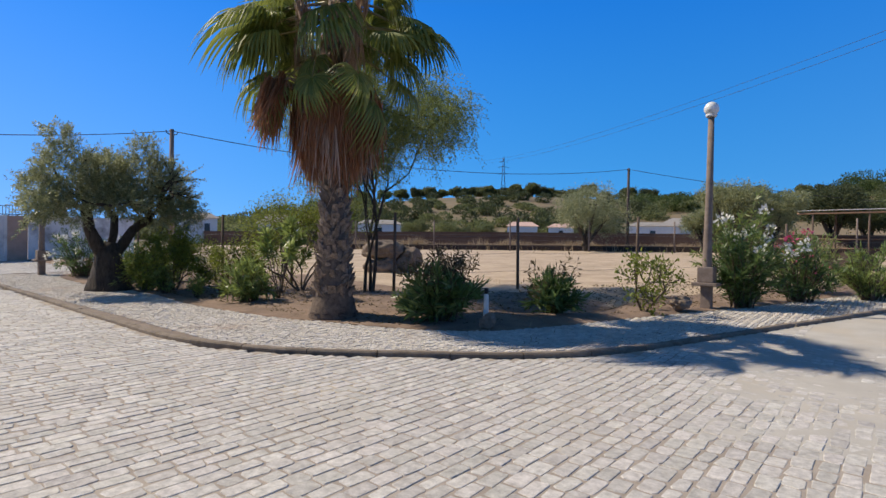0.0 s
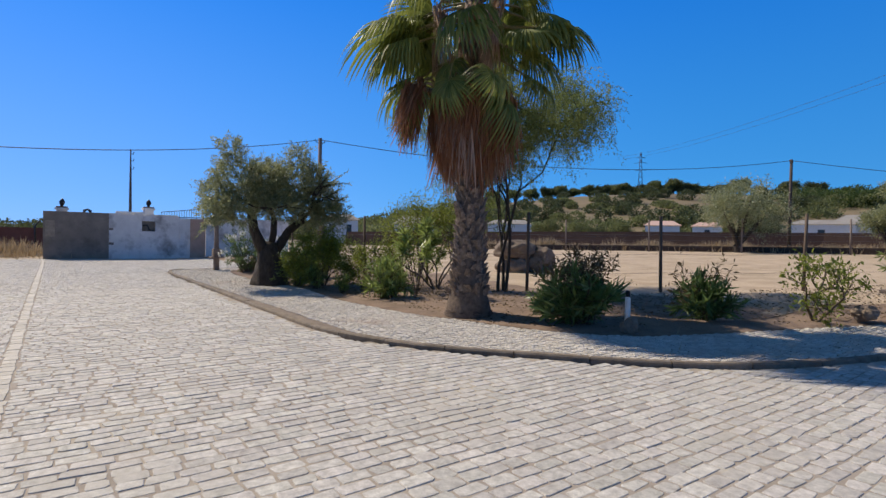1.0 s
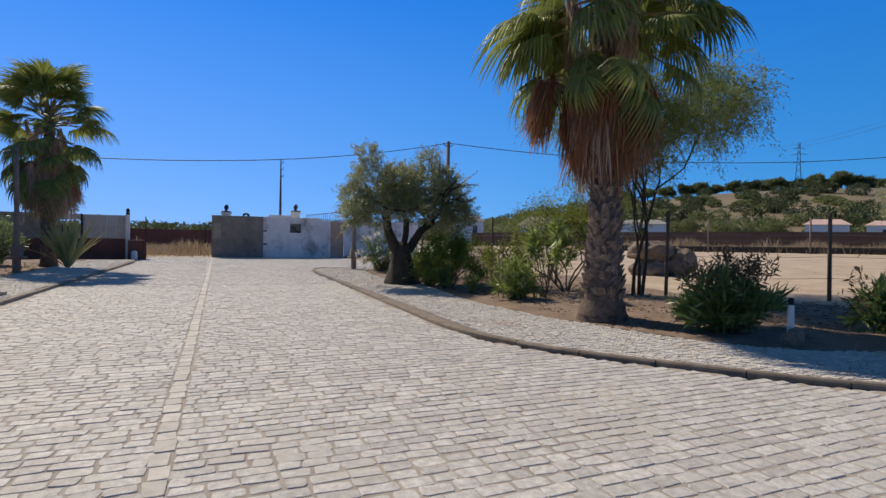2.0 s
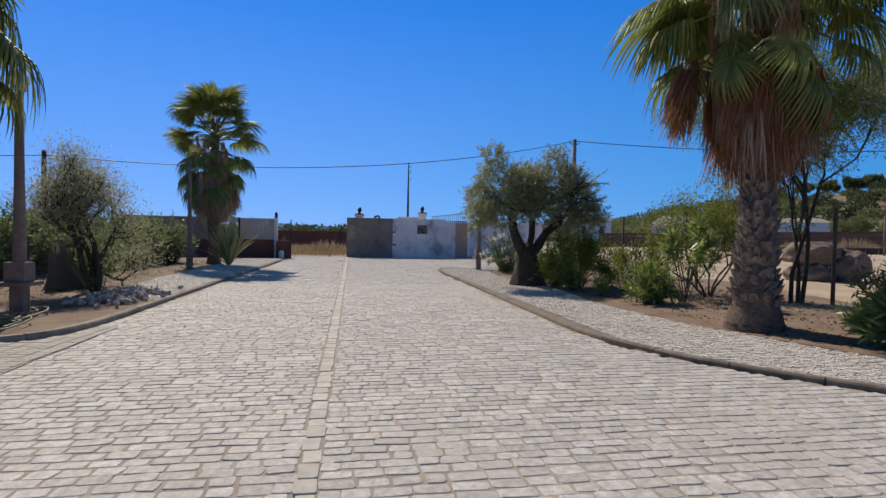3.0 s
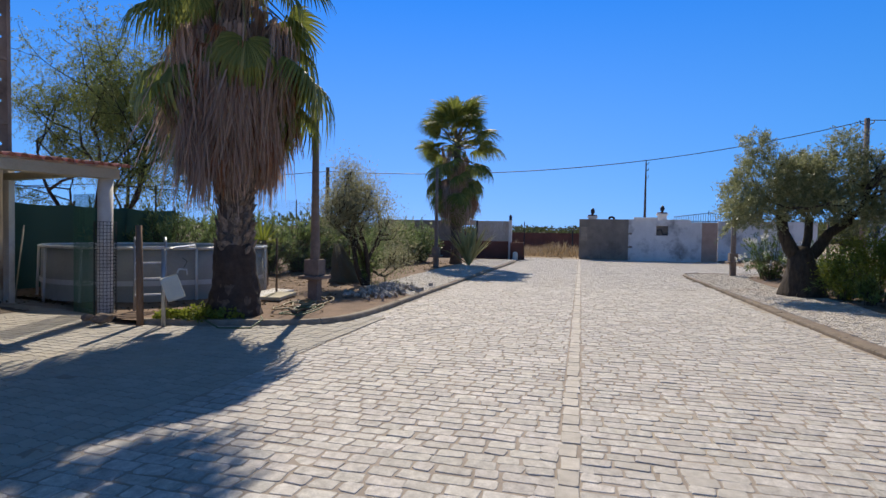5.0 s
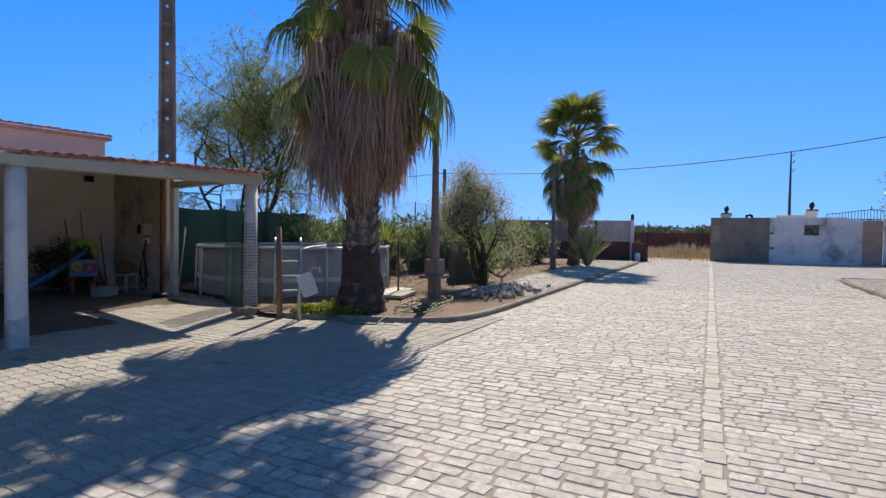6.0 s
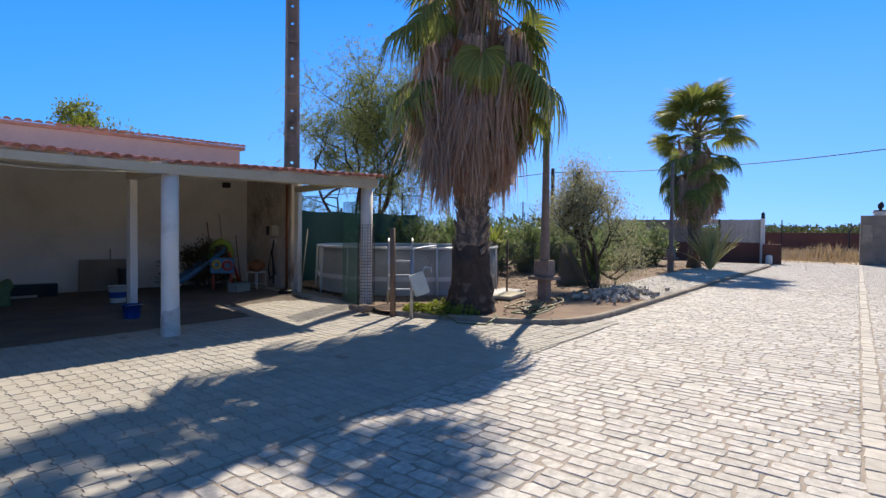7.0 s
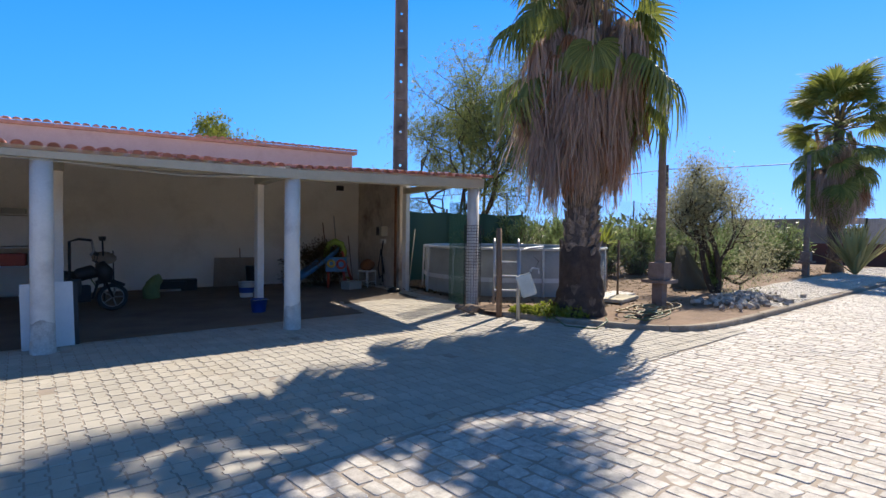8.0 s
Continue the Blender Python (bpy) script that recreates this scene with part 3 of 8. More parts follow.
paver_floor = strip("paver_court", np.array([(-9.6, -3.72), (6.0, -3.72)]), np.array([(-9.6, -15.2), (6.0, -15.2)]), 6, lambda x, y, u: -0.0042, M_SAND, "court of interlocking concrete pavers", "pavement")
a_s = np.array([(x, -4.16) for x in np.linspace(-32.8, -12.3, 60)])
b_s = np.array([(x, -5.95 - 0.3 * max(0, min(1, (-x - 15) / 8)) + 1.2 * max(0, (x + 13.8) / 1.5)) for x in np.linspace(-32.8, -12.3, 60)])
pavement_s = strip("pavement_south", a_s, b_s, 8, lambda x, y, u: 0.078, M_SAND, "pale limestone pavement behind the kerb", "pavement")


# ---- carport ----
def skew(y):
    """The court's end walls lean west as they go south."""
    return -7.6 - (min(y, -8.1) + 8.1) * -0.2


carport = thing("carport", "open carport with white columns, cream beam and tiled edge", "carport", kind="structure")


def back_y(x):
    return -14.35 - 0.16 * (x + 8.9)


def carport_build():
    # back wall
    m = pose(-8.9, -14.35, 0, 0, 0, math.degrees(math.atan(-0.16)))
    box_part("back_wall", (-0.35, 14.6, -0.25, 0, -0.05, 3.05), M_BACKWALL, carport, m=m, label="dirty cream plastered back wall")
    # side wall of bare blocks, courses with open joints
    side_ang = math.degrees(math.atan2(-11.45 + 14.3, -8.35 + 8.95))
    ms = pose(-8.95, -14.32, 0, 0, 0, side_ang)
    L = math.hypot(2.85, 0.6)
    # added out of view: shuts the open east end to darken the inside
    box_part("light_stop_wall", (5.45, 5.6, -16.6, -8.9, -0.05, 2.95), M_BACKWALL, carport, label="unseen plastered wall added to keep light out")
    box_part("side_wall", (-0.2, L, 0, 0.16, -0.05, 2.95), M_BLOCK, carport, m=ms, label="bare block side wall with mortar joints")
    bm = bmesh.new()
    for r in range(11):
        x = -0.2 if r % 2 else 0.0
        while x < L - 0.05:
            x0, x1 = max(0.02, x + 0.008), min(L - 0.02, x + 0.392)
            if x1 - x0 > 0.06:
                box(bm, x0, x1, -0.012, 0.01, 0.06 + r * 0.255, 0.06 + r * 0.255 + 0.240, bevel=0.004, m=ms)
            x += 0.40
    part("block_courses", bm, M_BLOCK, carport)
    # front columns, lightly tapered, on patched feet
    for (x, y), top in zip([(-0.90, -8.42), (-3.88, -8.14), (-7.60, -8.09)], (2.275, 2.245, 2.34)):
        bm = bmesh.new()
        tube(bm, [(x, y, -0.02), (x, y, 0.03), (x, y, 0.34), (x + 0.005, y, 1.2), (x, y, top)], [0.126, 0.122, 0.118, 0.115, 0.113], 24)
        col = part("column", bm, M_COLUMN, carport, "white painted round concrete column")
        bm = bmesh.new()
        tube(bm, [(x, y, -0.01), (x, y, 0.2), (x, y, 0.36)], [0.129, 0.1245, 0.1205], 24, cap=False)
        for v in bm.verts:
            if v.co.z > 0.3:
                v.co.z += 0.09 * noise.noise(Vector((v.co.x * 9, v.co.y * 9, 2)))
        part("worn_foot", bm, M_WORN, col, "worn patch at the column's foot")
    for (x, y) in [(-4.27, -10.33), (-1.25, -10.45), (-8.42, -11.3)]:
        box_part("post", (x - 0.06, x + 0.06, y - 0.075, y + 0.075, -0.02, 2.62), M_COLUMN, carport, bevel=0.012, label="square white post")
    # cross beams and front beam
    bm = bmesh.new()
    pts = [(5.6, -8.72), (-0.90, -8.42), (-3.88, -8.14), (-7.72, -8.06)]
    tops = (2.345, 2.345, 2.37, 2.505)
    lows = (2.26, 2.265, 2.235, 2.335)
    for (a, b), (za, zb), (ya, yb) in zip(zip(pts, pts[1:]), zip(tops, tops[1:]), zip(lows, lows[1:])):
        q = [(a[0], a[1] + 0.14, ya), (a[0], a[1] - 0.14, ya), (a[0], a[1] - 0.14, za), (a[0], a[1] + 0.14, za), (b[0], b[1] + 0.14, yb), (b[0], b[1] - 0.14, yb), (b[0], b[1] - 0.14, zb), (b[0], b[1] + 0.14, zb)]
        v = [bm.verts.new(p) for p in q]
        for f in ((0, 1, 5, 4), (1, 2, 6, 5), (2, 3, 7, 6), (3, 0, 4, 7)):
            bm.faces.new([v[i] for i in f])
        if b is pts[-1]:
            bm.faces.new([v[i] for i in (4, 5, 6, 7)])
    bmesh.ops.recalc_face_normals(bm, faces=bm.faces)
    part("front_beam", bm, M_BEAM, carport, "cream front beam with stains")
    for (x0, y0, x1, y1, zb) in [(-7.66, -8.1, -8.42, -11.3, 2.42), (-3.9, -8.15, -4.3, -10.4, 2.31), (-0.92, -8.45, -1.25, -10.5, 2.31)]:
        d = Vector((x1 - x0, y1 - y0, 0))
        mm = Matrix.Translation((x0, y0, 0)) @ Matrix.Rotation(math.atan2(d.y, d.x), 4, "Z")
        box_part("cross_beam", (0.1, d.length, -0.09, 0.09, zb, zb + 0.13), M_BEAM, carport, m=mm)
    # ceiling and roof slab, rising to the back
    bm = bmesh.new()
    for under in ([(5.6, -8.86, 2.352), (-3.88, -8.28, 2.377), (-4.9, -15.0, 3.0), (5.6, -16.7, 3.0)], [(-3.88, -8.28, 2.377), (-7.78, -8.04, 2.512), (-9.0, -14.3, 3.0), (-4.9, -15.0, 3.0)]):
        v = [bm.verts.new(p) for p in under] + [bm.verts.new((p[0], p[1], p[2] + 0.05)) for p in under]
        for f in ((0, 1, 2, 3), (7, 6, 5, 4), (0, 4, 5, 1), (1, 5, 6, 2), (2, 6, 7, 3), (3, 7, 4, 0)):
            bm.faces.new([v[i] for i in f])
    bmesh.ops.recalc_face_normals(bm, faces=bm.faces)
    part("roof_slab", bm, M_BACKWALL, carport, "underside of the carport roof")


carport_build()


def floor_dirt_shade():
    """Trodden brown dirt plus painted roof shade on pavers, thinning to a ragged edge."""
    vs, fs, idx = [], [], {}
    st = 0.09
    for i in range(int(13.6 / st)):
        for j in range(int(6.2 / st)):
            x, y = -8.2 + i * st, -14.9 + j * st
            # the dark colour runs out to the front line of the roof's shade
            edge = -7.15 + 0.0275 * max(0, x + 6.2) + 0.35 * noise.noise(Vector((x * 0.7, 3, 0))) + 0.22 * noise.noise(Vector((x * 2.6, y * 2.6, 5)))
            # and is held back where sun falls in, so those pavers stay pale
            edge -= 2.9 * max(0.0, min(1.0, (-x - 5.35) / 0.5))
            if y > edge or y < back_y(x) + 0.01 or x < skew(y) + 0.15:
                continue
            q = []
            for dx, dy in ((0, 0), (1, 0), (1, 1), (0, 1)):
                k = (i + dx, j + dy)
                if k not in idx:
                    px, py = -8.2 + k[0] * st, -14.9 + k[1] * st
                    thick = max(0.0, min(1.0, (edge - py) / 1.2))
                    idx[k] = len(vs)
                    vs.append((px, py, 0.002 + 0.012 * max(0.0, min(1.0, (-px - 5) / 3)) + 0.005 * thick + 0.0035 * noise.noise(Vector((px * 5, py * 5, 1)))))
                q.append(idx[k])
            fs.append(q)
    tagged(raw("floor_dirt_shade", vs, fs, M_DIRT_SHADE, smooth=True), "brown dirt on the carport floor, with the roof's shade painted in", "dirt", kind="structure")


floor_dirt_shade()


def half_tile(length=0.42, r0=0.084, r1=0.07, thick=0.014):
    """A barrel tile, open end towards -y."""
    vs, fs, n = [], [], 7
    for (y, r) in ((0.0, r0), (length, r1)):
        for rr in (r, r - thick):
            for k in range(n + 1):
                a = math.pi * k / n
                vs.append((rr * math.cos(a), y, rr * math.sin(a) * 0.8))
    m = n + 1
    for k in range(n):
        fs += [(k, k + 1, 2 * m + k + 1, 2 * m + k), (m + k + 1, m + k, 3 * m + k, 3 * m + k + 1), (k + 1, k, m + k, m + k + 1)]
    fs += [(0, m, 3 * m, 2 * m)[::-1], (n, m + n, 3 * m + n, 2 * m + n)]
    # mortar plug a little inside the mouth
    b = len(vs)
    vs += [((r0 - thick) * math.cos(math.pi * k / n), 0.035, (r0 - thick) * math.sin(math.pi * k / n) * 0.8) for k in range(n + 1)]
    fs.append(tuple(range(b, b + n + 1)))
    me = bpy.data.meshes.new("roof_tile")
    me.from_pydata(vs, [], fs)
    me.materials.append(M_TILE)
    return me


TILE = half_tile()


def tile_row(parent, p0, p1, slope, over, rows=2, size=1.0):
    """Barrel tiles along an eave from p0 to p1, the open ends outward."""
    p0, p1 = Vector(p0), Vector(p1)
    d = p1 - p0
    n = int(d.length / (0.205 * size))
    ang = math.degrees(math.atan2(d.y, d.x))
    rng = random.Random(5)
    for r in range(rows):
        for i in range(n + 1):
            c = p0 + d * (i / n)
            mm = pose(c.x, c.y, c.z, 0, 0, ang + 180) @ pose(rng.uniform(-0.008, 0.008), -over + r * 0.36, r * 0.36 * math.tan(radians(slope)) + rng.uniform(-0.004, 0.004), slope, 0, rng.uniform(-2, 2)) @ Matrix.Diagonal((size, 1, size, 1))
            o = new("roof_tile", TILE)
            o.parent = parent
            o.matrix_local = parent.matrix_world.inverted() @ mm if parent else mm


tile_row(carport, (-7.80, -8.02, 2.535), (-3.95, -8.25, 2.40), 6, 0.22, size=0.8)
tile_row(carport, (-3.67, -8.26, 2.398), (4.6, -8.82, 2.375), 6, 0.22, size=0.8)

# house behind: pink parapet with its own tile edge
house = thing("house", "low pink house behind the carport with a tiled parapet", "house")
mh = pose(-8.9, -14.62, 0, 0, 0, math.degrees(math.atan(-0.185)))
box_part("wall", (0, 15.0, -7.0, -0.01, -0.05, 3.78), M_PINK, house, m=mh, label="pink rendered wall")
box_part("roof", (-0.12, 15.1, -7.1, 0.09, 3.78, 3.86), M_TILE, house, m=mh, label="terracotta eave course")
a, b = mh @ Vector((-0.05, 0.02, 3.87)), mh @ Vector((13.0, 0.02, 3.87))
tile_row(house, a, b, 8, 0.10, rows=1, size=0.9)


# ---- west end: gate wall, low wall, sheets ----
def gate_wall():
    w = thing("gate_wall", "old whitewashed boundary wall with a bare cement stretch", "wall", kind="structure")
    box_part("cement_stretch", (-38.75, -38.5, -0.45, 2.78, -0.05, 2.78), M_CEMENT, w, bevel=0.015, label="bare grey cement panel")
    box_part("panel_recess", (-38.5, -38.47, -0.35, 0.1, 1.3, 2.25), M_KERB, w, label="darker patch in the cement")
    # whitewashed stretch with a small opening
    bm = bmesh.new()
    y0, zt = 2.78, 2.74
    oy0, oy1, oz0, oz1 = 4.55, 5.3, 1.72, 2.36
    for dims in ((y0, oy0, -0.05, zt), (oy1, 6.68, -0.05, zt), (oy0, oy1, -0.05, oz0), (oy0, oy1, oz1, zt)):
        box(bm, -38.78, -38.55, dims[0], dims[1], dims[2], dims[3])
    part("whitewashed_stretch", bm, M_GATEWHITE, w, "stained whitewash")
    box_part("opening_back", (-38.76, -38.73, oy0, oy1, oz0, oz1), M_CEMENT, w, label="dark back of the small opening")
    box_part("opening_frame", (-38.56, -38.5, oy0 - 0.05, oy1 + 0.05, oz0 - 0.09, oz0), M_GATEWHITE, w, label="sill of the opening")
    tube_part("opening_grille", [(-38.56, oy0 + 0.03, oz0 + 0.35), (-38.55, oy0 + 0.3, oz0 + 0.4), (-38.55, oy0 + 0.4, oz0 + 0.1), (-38.56, oy1 - 0.05, oz0 + 0.05)], 0.035, M_IRON, w, label="dark bent ironwork")
    for k in range(6):
        box_part("cap_brick", (-38.8, -38.5, 2.8 + k * 0.64, 3.4 + k * 0.64, 2.74, 2.79), M_GATEWHITE, w)
    for z, dy in ((1.75, 0.22), (0.85, 0.25)):
        box_part("broken_patch", (-38.56, -38.535, 2.79, 2.79 + dy, z, z + 0.14), M_CEMENT, w, bevel=0.01, label="broken plaster")
    # return wall to the west
    box_part("return_wall", (-44.0, -38.76, -0.44, -0.2, -0.05, 2.2), M_GATEWHITE, w)
    # doors of sheet in the wall
    for y, wd, mt, lb in ((6.68, 0.58, M_GATEWHITE, "pale upright sheet"), (7.26, 0.1, M_GATEWHITE, ""), (7.36, 0.95, M_DOOR, "brown sheet door")):
        box_part("sheet_door", (-38.62, -38.54, y, y + wd - 0.01, 0.02, 2.62), mt, w, bevel=0.008, label=lb)
    for k in range(4):
        box_part("sheet_rib", (-38.54, -38.51, 6.73 + 0.13 * k, 6.77 + 0.13 * k, 0.05, 2.6), M_GATEWHITE, w)
    box_part("side_stretch", (-38.78, -38.55, 8.32, 14.0, -0.05, 2.7), M_GATEWHITE, w)
    # gate pillars with caps and small ornaments
    for x, y, top in ((-40.5, 0.45, 3.15), (-40.5, 5.15, 3.35), (-40.5, 10.4, 3.4)):
        p = thing("gate_pillar", "cream gate pillar with a stepped cap and ornament", "pillar", (x, y, 0), group="gate pillars")
        box_part("shaft", (-0.28, 0.28, -0.28, 0.28, -0.05, top - 0.2), M_GATEWHITE, p, bevel=0.02)
        box_part("cap", (-0.36, 0.36, -0.36, 0.36, top - 0.2, top - 0.08), M_WHITE, p, bevel=0.02)
        box_part("cap_top", (-0.30, 0.30, -0.30, 0.30, top - 0.08, top), M_RUSTM, p, bevel=0.02)
        bm = bmesh.new()
        tube(bm, [(0, 0, top), (0, 0, top + 0.06), (0, 0, top + 0.14), (0, 0.02, top + 0.3), (0, 0.03, top + 0.42), (0, 0.03, top + 0.5)], [0.12, 0.07, 0.13, 0.16, 0.09, 0.02], 10)
        part("ornament", bm, M_IRON, p, "dark stone ornament", smooth=True)
    # wall behind with its step
    box_part("rear_wall", (-40.7, -40.45, 3.3, 5.4, -0.05, 3.0), M_GATEWHITE, w)
    # iron gate above the wall line
    g = thing("iron_gate", "dark iron double gate with upright bars", "gate", (-40.5, 0, 0))
    for y in np.arange(5.95, 10.35, 0.155):
        top = 3.05 + 0.28 * (1 - abs((y - 8.15) / 2.2))
        tube_part("bar", [(0, y, 0.1), (0, y, top)], 0.018, M_IRON, g, 5)
    for z in (0.2, 2.75):
        tube_part("rail", [(0, 5.9, z), (0, 10.3, z)], 0.025, M_IRON, g, 6)
    tube_part("rail", [(0, 5.9, 3.05), (0, 8.15, 3.33), (0, 10.3, 3.05)], 0.022, M_IRON, g, 6)
    tube_part("finial", [(0, 8.15, 3.3), (0, 8.15, 3.55)], [0.04, 0.01], M_IRON, g, 6)
    # dark bird-like ornament on the wall
    o = bmesh.new()
    tube(o, [(-38.62, 1.5, 2.78), (-38.62, 1.53, 2.88), (-38.62, 1.7, 2.96), (-38.62, 1.83, 2.86), (-38.62, 1.87, 2.78)], [0.05, 0.09, 0.06, 0.09, 0.05], 8)
    tagged(part("wall_ornament", o, M_IRON), "small dark ornament on the cement wall", "ornament")


gate_wall()


def south_wall():
    w = thing("low_red_wall", "red-brown low wall with pale sheets on top", "wall", kind="structure")
    box_part("red_stretch", (-35.6, -35.3, -12.0, -4.75, -0.05, 1.15), M_REDWALL, w, bevel=0.015)
    box_part("red_end", (-35.6, -34.9, -4.75, -3.9, -0.05, 1.1), M_REDWALL, w, bevel=0.02)
    bm = bmesh.new()
    for k in range(9):
        box(bm, -35.5, -35.46, -7.0 + 0.235 * k, -7.0 + 0.235 * k + 0.225, 1.18, 2.5, m=pose(0, 0, 0, 0, 0, 0))
        box(bm, -35.46, -35.42, -7.0 + 0.235 * k + 0.08, -7.0 + 0.235 * k + 0.14, 1.18, 2.48)
    part("sheet_panel", bm, M_SHEET, w, "upright corrugated sheets")
    box_part("grey_panel", (-35.55, -35.42, -14.0, -8.45, -0.05, 2.52), M_CEMENT, w, label="plain grey-brown panel wall")
    box_part("panel_rail", (-35.5, -35.42, -8.45, -7.0, 2.2, 2.52), M_SHEET, w)
    box_part("panel_sill", (-35.5, -35.42, -8.45, -7.0, 1.15, 1.5), M_SHEET, w)
    box_part("window_post", (-35.5, -35.4, -7.1, -7.0, 1.1, 2.52), M_IRON, w)
    p = thing("end_post", "white end post with a dark ornament", "post", (-35.4, -4.82, 0))
    box_part("shaft", (-0.12, 0.12, -0.1, 0.1, 0, 2.55), M_WHITE, p, bevel=0.02)
    tube_part("ornament", [(0, 0, 2.55), (0, 0, 2.66), (0, 0, 2.8), (0, 0, 2.92)], [0.13, 0.09, 0.11, 0.03], M_IRON, p)
    tagged(tube_part("steel_post", [(-34.8, -3.85, 0), (-34.8, -3.85, 2.45)], 0.03, M_IRON, None), "thin dark steel post", "post")
    c = thing("pale_can", "pale can standing by the wall", "can", (-34.3, -4.35, 0.0))
    bm = bmesh.new()
    tube(bm, [(0, 0, 0), (0, 0, 0.02), (0, 0, 0.42), (0, 0, 0.5), (0, 0, 0.52)], [0.15, 0.16, 0.16, 0.1, 0.09], 14)
    part("body", bm, M_PLASTIC_W, c)
    # red-brown wall far off across the opening
    f = thing("far_red_wall", "long red-brown wall behind dry grass", "wall", kind="structure")
    box_part("stretch", (-64.3, -64.0, -22.0, 6.0, -0.1, 2.0), M_REDWALL, f)
    tagged(tube_part("leaning_post", [(-50, -1.0, 0), (-50, -1.05, 2.0), (-50, -0.7, 2.5)], [0.07, 0.06, 0.06], M_IRON, None), "leaning dark post in the grass", "post")


south_wall()


# ---- street lamps ----
def street_lamp(x, y, z, h, globe, label):
    t = thing("street_lamp", label, "lamp", (x, y, z), group="street lamps")
    bm = bmesh.new()
    box(bm, -0.105, 0.105, -0.105, 0.105, -0.1, 0.5, bevel=0.02)
    part("stub", bm, M_LAMPPOLE, t)
    bm = bmesh.new()
    box(bm, -0.25, 0.25, -0.25, 0.25, 0.45, 0.52, bevel=0.02)
    part("slab", bm, M_LAMPPOLE, t, "thin concrete slab round the pole")
    bm = bmesh.new()
    box(bm, -0.16, 0.16, -0.16, 0.16, 0.52, 0.85, bevel=0.025)
    part("collar", bm, M_LAMPPOLE, t, "square concrete collar")
    bm = bmesh.new()
    tube(bm, [(0, 0, 0.5), (0, 0, 0.83), (0.0, 0, 1.4), (0.01, 0, h * 0.6), (0.015, 0, h)], [0.10, 0.10, 0.09, 0.074, 0.062], 8)
    part("pole", bm, M_LAMPPOLE, t, "rough grey-brown concrete pole")
    if globe:
        bm = bmesh.new()
        tube(bm, [(0.015, 0, h), (0.015, 0, h + 0.05)], [0.1, 0.12], 14)
        part("cap", bm, M_WHITE, t)
        bm = bmesh.new()
        bmesh.ops.create_uvsphere(bm, u_segments=24, v_segments=14, radius=0.15)
        bmesh.ops.translate(bm, vec=(0.015, 0, h + 0.175), verts=bm.verts)
        part("globe", bm, M_GLOBE, t, "white globe", smooth=True)
    return t


street_lamp(-3.02, 12.42, 0.22, 4.05, True, "tall concrete street lamp with a white globe beside oleanders")
street_lamp(-10.30, -5.65, 0.10, 3.70, True, "tall concrete street lamp with a white globe beside a palm")
street_lamp(-23.06, -6.52, 0.10, 4.35, False, "concrete street lamp without its globe beside a palm")
street_lamp(-24.15, 5.62, 0.11, 4.2, False, "concrete street lamp standing behind an olive tree")


# ---- palms ----
def fan_frond(name, seed, pet, rad, n, spread, tip_droop, mat, curve=0.35, dead=False):
    """A fan leaf: petiole along +x curving down, pleated blades joined in the inner half with free hanging tips. Two meshes."""
    rng = np.random.default_rng(seed)
    vs, fs = [], []
    end = np.array([pet, 0, -curve * pet * 0.5])
    ax = np.array([1.0, 0, -curve]) / math.hypot(1, curve)
    sidev = np.array([0, 1.0, 0])
    upv = np.cross(ax, sidev) * -1
    if upv[2] < 0:
        upv = -upv
    da = spread / n
    stations = (0.05, 0.3, 0.56, 0.72, 0.87, 1.0)
    for i in range(n):
        a = ((i + 0.5) / n - 0.5) * spread
        R = rad * (0.66 + 0.34 * math.cos(a * 0.72)) * rng.uniform(0.9, 1.08)
        sway = rng.normal() * 0.05
        hang = tip_droop * (0.75 + 0.5 * rng.random()) * (1 + 0.25 * abs(a))
        base = len(vs)
        for u in stations:
            grip = min(1.0, max(0.0, (1.0 - u) / 0.42))
            half = da * 0.5 * u * (grip if u > 0.57 else 1.0) + 0.002
            drop = hang * max(0.0, u - 0.42) ** 1.7 * 1.5
            pull = 1 - 0.35 * min(1.0, drop)
            bow = 0.16 * math.cos(a * 0.5) * math.sin(math.pi * min(1, u * 0.9)) - 0.22 * (abs(a) / (spread / 2)) ** 2 * u
            for sgn, lift in ((-1, 0.0), (0, 0.016 * u * (1 - u) * 4), (1, 0.0)):
                b = a + sgn * half / max(u, 0.05) + sway * max(0.0, u - 0.5)
                d = math.cos(b) * ax + math.sin(b) * sidev
                p = end + d * R * u * pull + upv * (bow * R * 0.6 + lift) + np.array([0, 0, -1.0]) * drop * R
                vs.append(p)
        for k in range(len(stations) - 1):
            for q in (0, 1):
                c = base + 3 * k + q
                fs.append((c, c + 1, c + 4, c + 3))
    blade = bpy.data.meshes.new(name)
    blade.from_pydata([tuple(v) for v in vs], [], fs)
    blade.materials.append(mat)
    bm = bmesh.new()
    m = 5
    tube(bm, [(pet * k / m, 0, -curve * pet * 0.5 * (k / m) ** 2) for k in range(m + 1)], [0.032 - 0.019 * k / m for k in range(m + 1)], 5)
    stalk = bpy.data.meshes.new("petiole")
    bm.to_mesh(stalk)
    bm.free()
    stalk.materials.append(M_PETIOLE if not dead else M_DEAD)
    return blade, stalk


